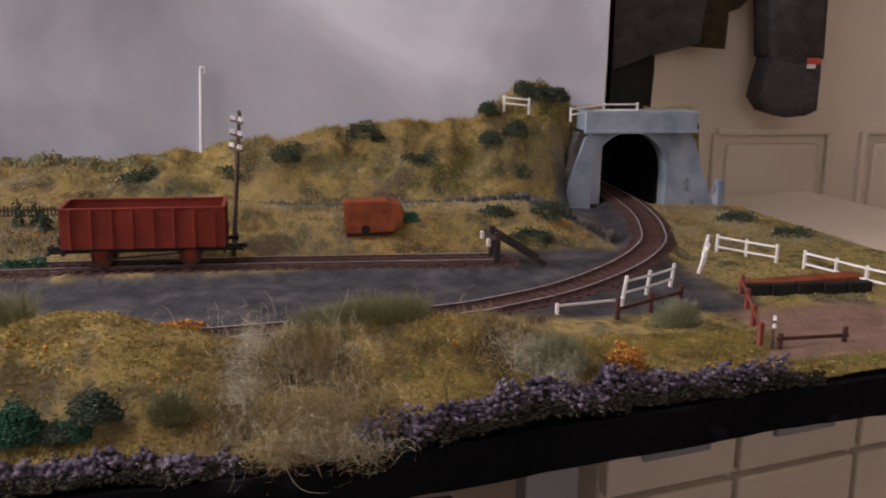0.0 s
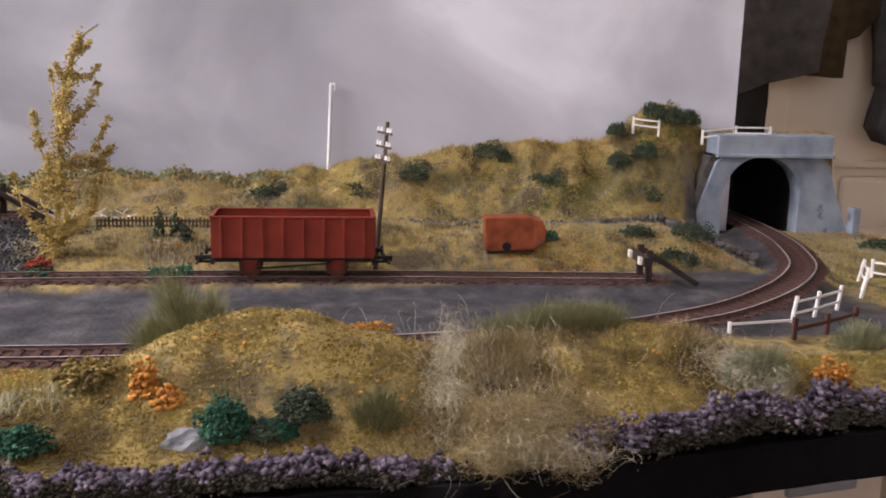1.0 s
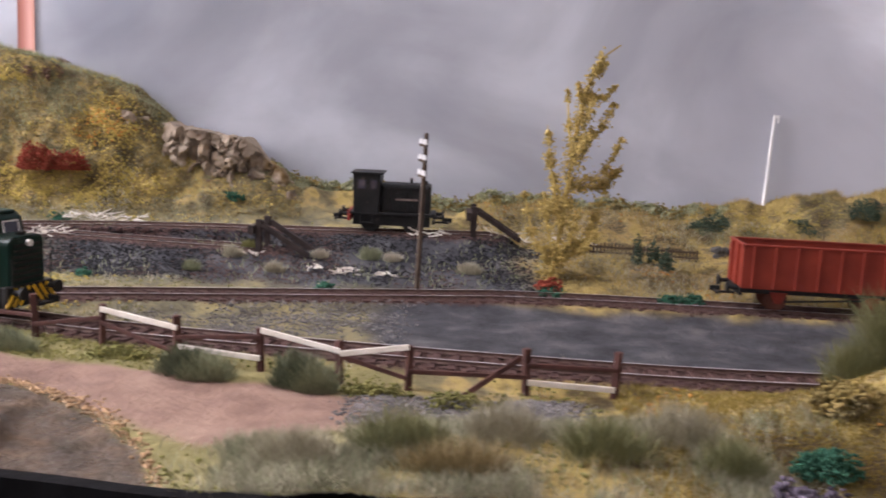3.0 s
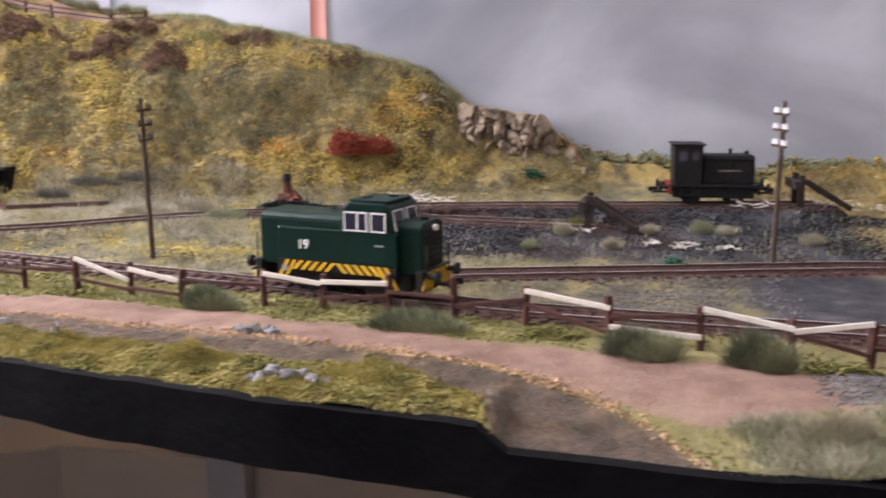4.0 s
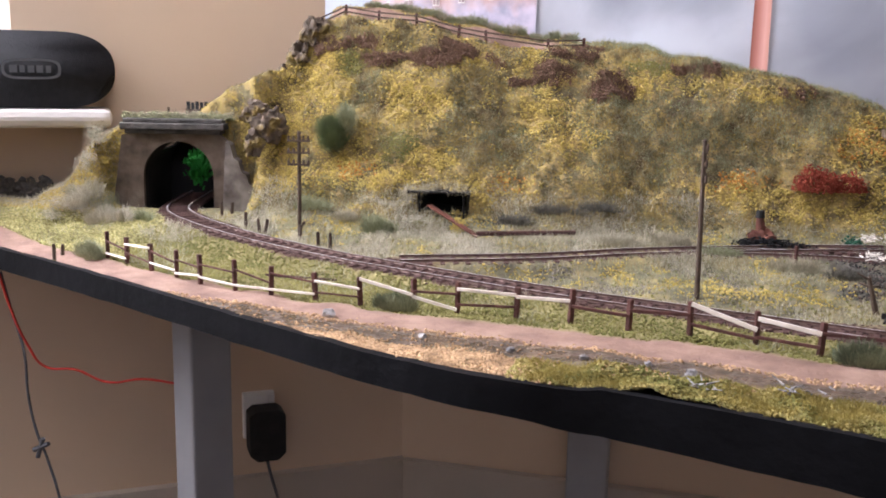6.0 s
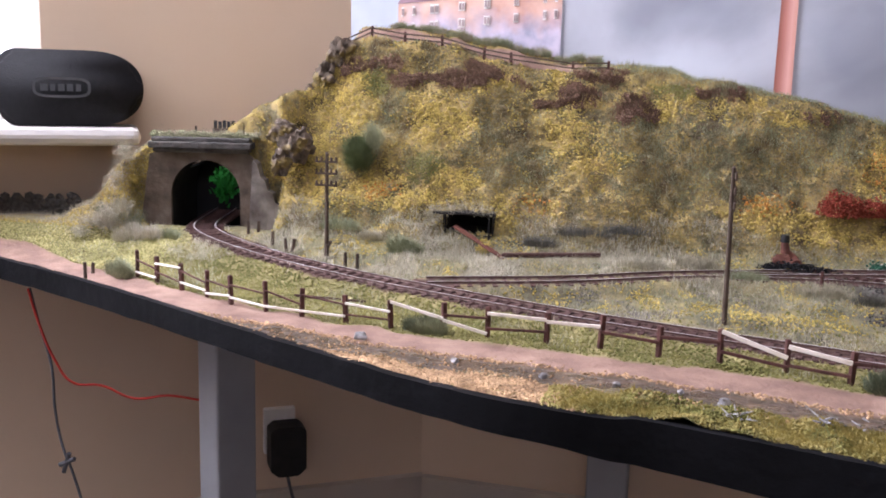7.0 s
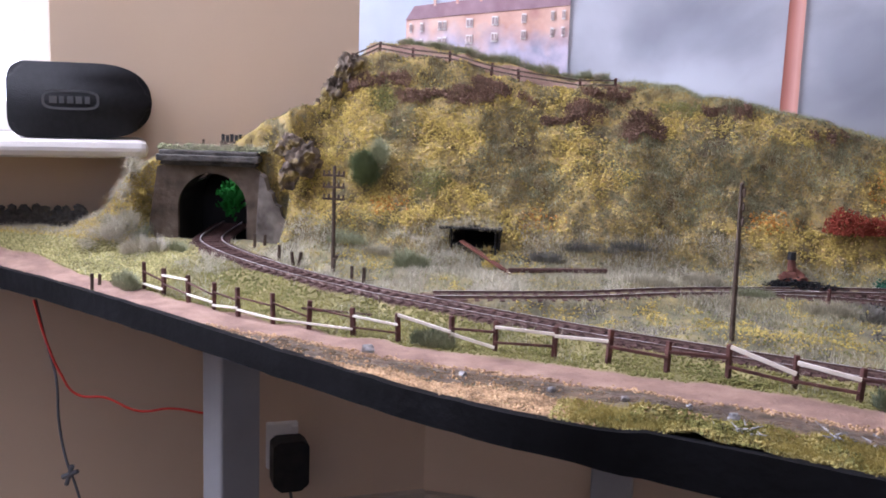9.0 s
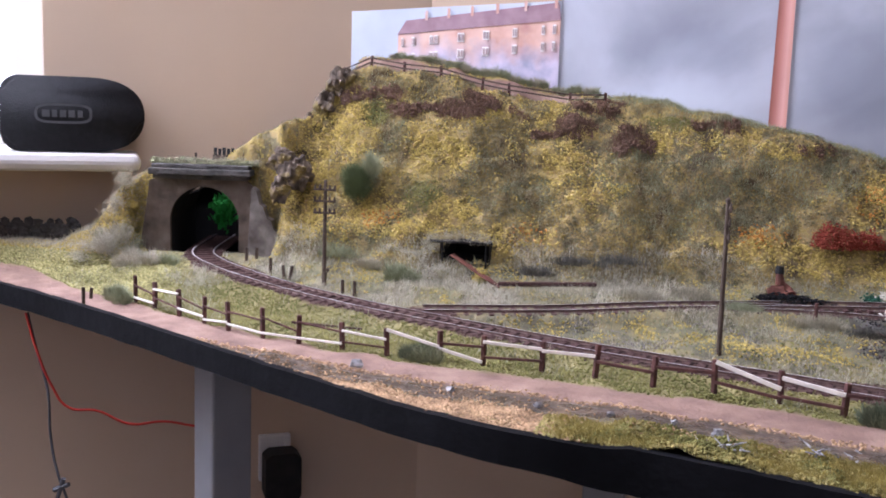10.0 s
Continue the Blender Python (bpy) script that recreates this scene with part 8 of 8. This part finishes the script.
for x, y in ((0.140, 0.476), (0.152, 0.478), (0.158, 0.470)):
    bush("dark_bush", x, y, (0.005, 0.005, 0.016), M["foam_dark"], "dark upright shrub by the paling fence", 220, 0.0010)
# along the front edge
for x, r, m, lab, z in ((0.142, (0.008, 0.006, 0.008), "foam_teal", "dark green foam bush at the front edge", 0.003), (0.209, (0.009, 0.008, 0.012), "foam_teal", "green foam bush at the front edge", 0.003),
                        (0.222, (0.007, 0.006, 0.005), "foam_dark", "dark foam bush at the front edge", 0.001), (0.236, (0.008, 0.006, 0.009), "foam_dark", "dark foam bush at the front edge", 0.008),
                        (0.228, (0.006, 0.005, 0.006), "foam_teal", "dark green foam bush at the front edge", 0.001)):
    bush("green_bush", x, 0.134, r, M[m], lab, 1300, 0.00075, ground_z(x, 0.134) + z)
tuft("sage_bush", 0.262, 0.140, (0.010, 0.007, 0.011), M["grass_haze"], "soft dull green bush at the front edge", 900, 0.0075, None, "bush")
rock("stone", pose(0.197, 0.134, ground_z(0.197, 0.134)), 5.5, (0.008, 0.004, 0.005), M["rock_blue"], "pale blue-grey stone in the front bank", 0.3, 3)
bush("orange_bush", 0.180, 0.155, (0.006, 0.004, 0.013), M["foam_orange"], "orange lichen bush on the front mound", 220, 0.0012, ground_z(0.182, 0.152))
bush("orange_bush", 0.190, 0.150, (0.006, 0.004, 0.007), M["foam_orange"], "orange lichen bush on the front mound", 200, 0.0012, ground_z(0.193, 0.148))
bush("orange_bush", 0.262, 0.196, (0.014, 0.004, 0.004), M["foam_orange"], "orange lichen bush along the mound's top", 160, 0.0010, ground_z(0.262, 0.196) + 0.001)
bush("orange_bush", 0.452, 0.168, (0.010, 0.006, 0.013), M["foam_orange"], "orange lichen bush on the front bank", 300, 0.0012)
bush("olive_bush", 0.158, 0.166, (0.014, 0.008, 0.010), M["foam_olive"], "olive foam bush on the front mound", 420, 0.0011)
for x, y, r, n in ((0.187, 0.206, (0.013, 0.008, 0.033), 1900), (0.176, 0.208, (0.012, 0.007, 0.020), 900), (0.199, 0.204, (0.010, 0.007, 0.022), 700)):
    tuft("sage_bush", x, y, r, M["grass_haze"], "tall thin grey-green bush behind the mound", n, 0.0100, None, "bush", False, 0.00009)
for x, y, r, n in ((0.345, 0.192, (0.026, 0.009, 0.011), 1700), (0.322, 0.196, (0.018, 0.008, 0.009), 900), (0.360, 0.190, (0.014, 0.008, 0.009), 700)):
    tuft("sage_bush", x, y, r, M["grass_haze"], "thin grey-green bush along the mound", n, 0.0100, None, "bush", False, 0.00009)
tuft("sage_bush", 0.420, 0.165, (0.018, 0.010, 0.016), M["grass_sage"], "soft pale bush on the front bank", 1400, 0.0070, None, "bush")
tuft("sage_bush", 0.520, 0.250, (0.016, 0.010, 0.014), M["grass_sage"], "soft grey-green bush by the curve", 1200, 0.0070, None, "bush")
bush("dark_bush", 0.700, 0.440, (0.018, 0.010, 0.009), M["foam_dark"], "dark green bush at the layout's end", 420, 0.0011)
bush("dark_bush", 0.690, 0.500, (0.016, 0.010, 0.009), M["foam_dark"], "dark green bush beside the portal", 420, 0.0011)
# purple heather clumps
hr = random.Random(5)
for a, b, yy in ((0.128, 0.285, 0.004), (0.335, 0.535, 0.004)):
    x = a
    while x < b:
        r = hr.uniform(0.0065, 0.0105) if x > 0.3 else hr.uniform(0.006, 0.0085)
        y = float(front(x)) + yy + hr.uniform(-0.003, 0.005)
        zz = ground_z(x, y + 0.004) - 0.003 + hr.uniform(0, 0.004)
        bush("heather", x, y, (r, r * 0.7, r * (1.0 if x > 0.3 else 0.8)), M["foam_purple"], "purple foam heather along the front edge", hr.randint(120, 190), 0.00145, zz, "heather")
        # a dark clump below, for the shade in the heather's gaps
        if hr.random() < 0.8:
            bush("shade_clump", x + hr.uniform(-0.004, 0.004), y - 0.003, (r * 1.3, r * 0.6, r * 0.6), M["foam_shade"], "dark brown crumbs that paint the shade below the heather", 200, 0.0010, zz - 0.0025, "undergrowth")
        x += r * hr.uniform(1.05, 1.7)
for x, y, z, size, n, m in ((0.300, 0.120, 0.950, (0.012, 0.006, 0.007), 520, "grass_straw"), (0.318, 0.122, 0.949, (0.013, 0.006, 0.008), 620, "grass_straw"), (0.334, 0.127, 0.951, (0.011, 0.006, 0.009), 520, "grass_straw"), (0.308, 0.132, 0.958, (0.014, 0.008, 0.008), 520, "grass_straw"),
                            (0.326, 0.136, 0.959, (0.013, 0.008, 0.007), 480, "grass_straw"), (0.322, 0.120, 0.951, (0.020, 0.005, 0.008), 260, "grass_pale"), (0.288, 0.150, 0.968, (0.008, 0.010, 0.010), 320, "grass_pale"), (0.292, 0.172, 0.978, (0.007, 0.010, 0.006), 240, "grass_pale"),
                            (0.404, 0.165, 0.966, (0.010, 0.008, 0.009), 420, "grass_pale"), (0.416, 0.158, 0.960, (0.009, 0.008, 0.008), 320, "grass_pale")):
    tangle("straw_tangle", x, y, z, size, M[m], "matted tangle of dry straw-coloured hair grass", n)
# dark crumbs all along the front edge, colouring in its shade
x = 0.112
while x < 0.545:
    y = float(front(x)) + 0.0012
    bush("shade_clump", x, y, (0.0075, 0.0035, 0.0045), M["foam_shade"], "dark brown crumbs that paint the shade along the front edge", 170, 0.0010, ground_z(x, y + 0.003) - 0.002, "undergrowth")
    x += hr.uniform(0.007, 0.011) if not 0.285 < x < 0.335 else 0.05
# hazy scrub at the backdrop's foot
for k in range(60):
    x = -0.13 + 0.36 * k / 60 + hr.uniform(-0.003, 0.003)
    r = hr.uniform(0.006, 0.012)
    bush("far_scrub", x, 0.598, (r, 0.004, r * 0.9), M["foam_sage"] if k % 3 else M["foam_olive"], "hazy low scrub at the backdrop's foot", 150, 0.0012, ground_z(x, 0.596), "scrub")
# scrub on the left portal's shoulder
for x, y, size, n, m in ((-0.856, 0.476, (0.012, 0.007, 0.009), 520, "grass_pale"), (-0.846, 0.484, (0.009, 0.006, 0.009), 380, "grass_sage"), (-0.868, 0.474, (0.012, 0.006, 0.007), 360, "grass_white"), (-0.842, 0.490, (0.007, 0.006, 0.010), 320, "grass_sage"), (-0.862, 0.484, (0.010, 0.006, 0.007), 260, "grass_white"), (-0.878, 0.470, (0.010, 0.006, 0.006), 260, "grass_pale"),
                         (-0.858, 0.491, (0.009, 0.005, 0.007), 300, "grass_white"), (-0.850, 0.494, (0.008, 0.005, 0.008), 260, "grass_pale"), (-0.868, 0.487, (0.009, 0.005, 0.006), 260, "grass_pale")):
    x, y = portal_world(x, y)
    tangle("hair_bush", x, y, ground_z(x, y) + 0.004, size, M[m], "whitish hairy lichen bush on the tunnel bank", n, 0.012, 0.00012)
for x, y, r in ((-0.852, 0.482, 0.011), (-0.862, 0.476, 0.010), (-0.844, 0.488, 0.008)):
    x, y = portal_world(x, y)
    tuft("sage_bush", x, y, (r, r * 0.7, r * 0.8), M["grass_pale"], "pale grey scrub beside the tunnel portal", 800, 0.0070, ground_z(x, y) + 0.002, "bush", True)
for x, y, r in ((-0.842, 0.500, 0.008), (-0.848, 0.497, 0.007), (-0.839, 0.505, 0.006)):
    x, y = portal_world(x, y)
    bush("turf_clump", x, y, (r, r * 0.7, r * 0.8), M["foam_yellow"], "yellow turf clump at the portal's shoulder", 520, 0.0010, None, "turf")
for x, y, r in ((-0.862, 0.455, 0.007), (-0.851, 0.448, 0.012), (-0.838, 0.456, 0.008), (-0.826, 0.446, 0.014), (-0.812, 0.451, 0.011), (-0.800, 0.458, 0.008), (-0.790, 0.452, 0.006), (-0.833, 0.440, 0.009)):
    tuft("lichen_bush", x, y, (r * 0.9, r * 0.8, r * 1.0), M["grass_white"] if r > 0.0085 else M["grass_sage"], "whitish lichen bush on the grass before the tunnel", int(38000 * r), 0.0085, None, "bush")
for k in range(9):
    x = -0.827 + 0.0098 * k
    bush("sage_bush", *portal_world(x, 0.508), (0.008, 0.006, 0.0045), M["foam_sage"], "pale scrub growing on the portal's cornice", 150, 0.0009, 1.0405)
    tangle("hair_bush", *portal_world(x + 0.004, 0.507), 1.043, (0.007, 0.004, 0.0022), M["grass_pale"], "pale dry hair grass along the portal's cornice", 90, 0.008)


# scrub behind the lane on the hilltop
for k in range(26):
    x = -0.655 + 0.185 * k / 26 + hr.uniform(-0.003, 0.003)
    r = hr.uniform(0.005, 0.008)
    tuft("lane_scrub", x, 0.5975, (r * 1.2, 0.004, r * (0.7 + 0.5 * k / 26)), M["grass_sage"] if k % 3 else M["grass_pale"], "dull green scrub behind the hilltop lane", 330, 0.0045, ground_z(x, 0.597) - 0.001, "scrub")
# grass over the mine's mouth
for x, z in ((-0.580, 0.994), (-0.570, 0.996), (-0.560, 0.997), (-0.550, 0.997), (-0.540, 0.996), (-0.583, 0.987)):
    tangle("grass_tangle", x, 0.482, z, (0.007, 0.004, 0.004), M["grass_pale"], "whitish hair grass hanging over the mine entrance", 90, 0.009)
# hazy tufts along the front edge
for x, y, r, m in ((0.012, 0.140, (0.018, 0.008, 0.013), "grass_haze"), (0.045, 0.148, (0.016, 0.008, 0.012), "grass_pale"), (0.075, 0.138, (0.018, 0.008, 0.015), "grass_haze"), (0.100, 0.150, (0.016, 0.008, 0.012), "grass_pale"), (-0.020, 0.136, (0.016, 0.008, 0.010), "grass_pale"), (0.030, 0.128, (0.020, 0.006, 0.009), "grass_straw"), (0.115, 0.134, (0.012, 0.008, 0.012), "grass_haze")):
    tuft("front_tuft", x, y, r, M[m], "soft hazy grass tuft along the front edge", 1000, 0.0090, None, "grass tuft", False, 0.00010)
# dark scrub at the foot of the hill
for x, y, r, m in ((-0.470, 0.492, (0.024, 0.006, 0.006), "grass_grey"), (-0.440, 0.497, (0.020, 0.006, 0.005), "grass_grey"), (-0.500, 0.484, (0.016, 0.006, 0.005), "grass_grey"), (-0.660, 0.476, (0.020, 0.008, 0.009), "grass_sage"), (-0.630, 0.470, (0.014, 0.006, 0.006), "grass_pale"), (-0.420, 0.470, (0.022, 0.008, 0.006), "grass_pale"), (-0.385, 0.480, (0.020, 0.008, 0.008), "grass_pale"), (-0.350, 0.452, (0.018, 0.006, 0.005), "grass_sage"), (-0.300, 0.440, (0.020, 0.006, 0.007), "grass_pale"), (-0.270, 0.432, (0.016, 0.006, 0.006), "grass_grey")):
    tuft("scrub_tuft", x, y, r, M[m], "soft scrubby tuft at the foot of the hill", 900, 0.0060, None, "bush", False, 0.00011)
# pale weeds in the yard
for x, y, r, m in ((-0.066, 0.452, 0.006, "grass_white"), (-0.019, 0.452, 0.007, "grass_white"), (-0.034, 0.455, 0.009, "grass_sage"), (-0.090, 0.425, 0.008, "grass_pale"), (-0.120, 0.440, 0.008, "grass_pale"), (0.030, 0.440, 0.009, "grass_pale"), (-0.140, 0.420, 0.007, "grass_sage"), (-0.112, 0.455, 0.008, "foam_moss")):
    tuft("weed_clump", x, y, (r, r * 0.6, r * 0.8), M[m], "pale weeds in the ashy yard", 420, 0.0050)
# pale debris and twig piles
def debris(x, y, r, count, seed, label, material):
    rr = random.Random(seed)
    bm = bmesh.new()
    z = ground_z(x, y)
    for _ in range(count):
        a = Vector((rr.uniform(-r, r), rr.uniform(-r, r) * 0.6, rr.uniform(0.0, r * 0.35)))
        d = Vector((rr.uniform(-1, 1), rr.uniform(-1, 1), rr.uniform(-0.3, 0.5))) * r * 0.55
        rod(bm, a, a + d, 0.0005, 0.00025, 5)
    ob = part("twig_litter", bm, material)
    ob.location = (x, y, z + 0.0008)
    return tagged(ob, label, "twigs", "", "stuff")


for k, (x, y, r, c) in enumerate(((-0.240, 0.512, 0.016, 40), (-0.215, 0.512, 0.014, 30), (-0.248, 0.462, 0.011, 34), (-0.108, 0.440, 0.006, 16), (-0.045, 0.428, 0.008, 26), (-0.022, 0.424, 0.006, 20), (-0.066, 0.432, 0.006, 16), (-0.365, 0.200, 0.010, 22), (-0.318, 0.203, 0.010, 16), (0.060, 0.510, 0.016, 26), (0.10, 0.520, 0.014, 22), (0.0, 0.487, 0.012, 20))):
    debris(x, y, r, c, k + 3, "pile of whitish twigs and debris on the ground", M["fence_white"] if k not in (7, 8) else M["rock_grey"])


def dead_stump(x, y, h, lean, seed):
    rr = random.Random(seed)
    bm = bmesh.new()
    rod(bm, (0, 0, -0.003), (lean * h, 0, h), 0.0020, 0.0012, 7)
    for _ in range(5):
        a = Vector((lean * h, 0, h)) * rr.uniform(0.7, 1.0)
        rod(bm, a, a + Vector((rr.uniform(-1, 1), rr.uniform(-1, 1), rr.uniform(-0.2, 0.8))) * 0.007, 0.0009, 0.0004, 5)
    ob = part("dead_tree_stump", bm, M["pole"])
    ob.location = (x, y, ground_z(x, y))
    return tagged(ob, "dead grey-brown tree stump with broken twigs", "tree stump")


dead_stump(-0.262, 0.378, 0.022, -0.30, 1)
dead_stump(-0.232, 0.372, 0.018, -0.75, 2)


# ---------------------------------------------------------------- the straw-coloured tree
def straw_tree(x, y, top):
    th = thing("straw_tree", Matrix(), "tall bare tree with feathery straw-yellow foliage", "tree")
    z = ground_z(x, y)
    h = top - z
    rr = random.Random(8)
    spine = [(0.0, 0.0), (0.003, 0.12), (0.0055, 0.23), (0.0077, 0.44), (0.010, 0.62), (0.015, 0.80), (0.021, 0.91), (0.026, 0.96), (0.034, 1.0)]
    pts = [Vector((a, 0.002 * math.sin(9 * b), b * h)) for a, b in spine]
    bm = bmesh.new()
    for k, (a, b) in enumerate(zip(pts, pts[1:])):
        rod(bm, a, b, 0.0015 * (1 - k / 9) + 0.0003, 0.0015 * (1 - (k + 1) / 9) + 0.0003, 7)
    part("trunk", bm, M["straw"], th)
    crumbs = []
    # start on the trunk, reach sideways in mm, rise, sag of the middle, thickness of the foliage
    limbs = [(0.06, -21, 0.32, -0.05, 1.0), (0.08, -9, 0.30, 0.0, 1.3), (0.20, -12, 0.46, 0.02, 1.5), (0.10, 30, 0.32, -0.10, 1.3), (0.10, 25, 0.14, -0.04, 1.0), (0.06, 14, 0.26, -0.03, 1.1), (0.30, -9, 0.16, 0.03, 1.4), (0.40, 34, 0.11, -0.05, 1.2),
             (0.42, 31, 0.20, -0.08, 0.9), (0.52, -5, 0.30, 0.02, 0.7), (0.50, 8, 0.12, 0.0, 1.4), (0.60, 23, 0.16, -0.05, 1.1), (0.66, 7, 0.10, 0.0, 1.2), (0.78, 18, 0.05, -0.03, 0.8), (0.76, -5, 0.08, 0.0, 0.8), (0.88, 8, 0.05, 0.0, 0.7)]
    for f, reach, rise, sag, thick in limbs:
        base = Vector((np.interp(f, [b for a, b in spine], [a for a, b in spine]), 0, f * h))
        yy = rr.uniform(-0.010, 0.010)
        tip = base + Vector((reach / 1000, yy, rise * h))
        mid = base.lerp(tip, 0.55) + Vector((reach / 1000 * 0.10, yy * 0.4, sag * h))
        bm = bmesh.new()
        rod(bm, base, mid, 0.0009, 0.0006, 6)
        rod(bm, mid, tip, 0.0006, 0.0003, 6)
        part("limb", bm, M["straw"], th)
        way = lambda u: base.lerp(mid, u / 0.55) if u < 0.55 else mid.lerp(tip, (u - 0.55) / 0.45)
        for k in range(7 + int(abs(reach) / 3.2)):
            u = rr.uniform(0.04, 0.99)
            c = way(u)
            s = 0.0020 * thick * (1.2 - 0.75 * u) * rr.uniform(0.55, 1.2)
            for _ in range(int(40 * thick)):
                crumbs.append(c + Vector((rr.gauss(0, s * 1.15), rr.gauss(0, s), rr.gauss(0, s))))
    for k in range(44):
        f = rr.uniform(0.03, 1.0) ** 1.3
        c = Vector((np.interp(f, [b for a, b in spine], [a for a, b in spine]), 0, f * h))
        s = 0.0036 * (1 - f) ** 0.8 + 0.0007
        for _ in range(34):
            crumbs.append(c + Vector((rr.gauss(0, s), rr.gauss(0, s), rr.gauss(0, 0.0025))))
    ob = new("crown", mesh_of("crown", *granules(np.array(crumbs), 0.00085), M["straw"]))
    ob.parent = th
    th.matrix_world = pose(x, y, z)
    return th


straw_tree(0.080, 0.436, 1.101)

# the fern seen through the left tunnel
fr = np.random.RandomState(3)
p = np.stack([np.clip(fr.normal(-0.797, 0.0045, 300), -0.815, -0.780), fr.uniform(0.538, 0.554, 300), fr.normal(0.995, 0.007, 300)], -1)
v, f = blades(p, 0.006, 1.2, 0.0014)
tagged(new("fern", mesh_of("fern", v, f, M["leaf_green"])), "bright green plastic fern at the tunnel's far end", "plant")
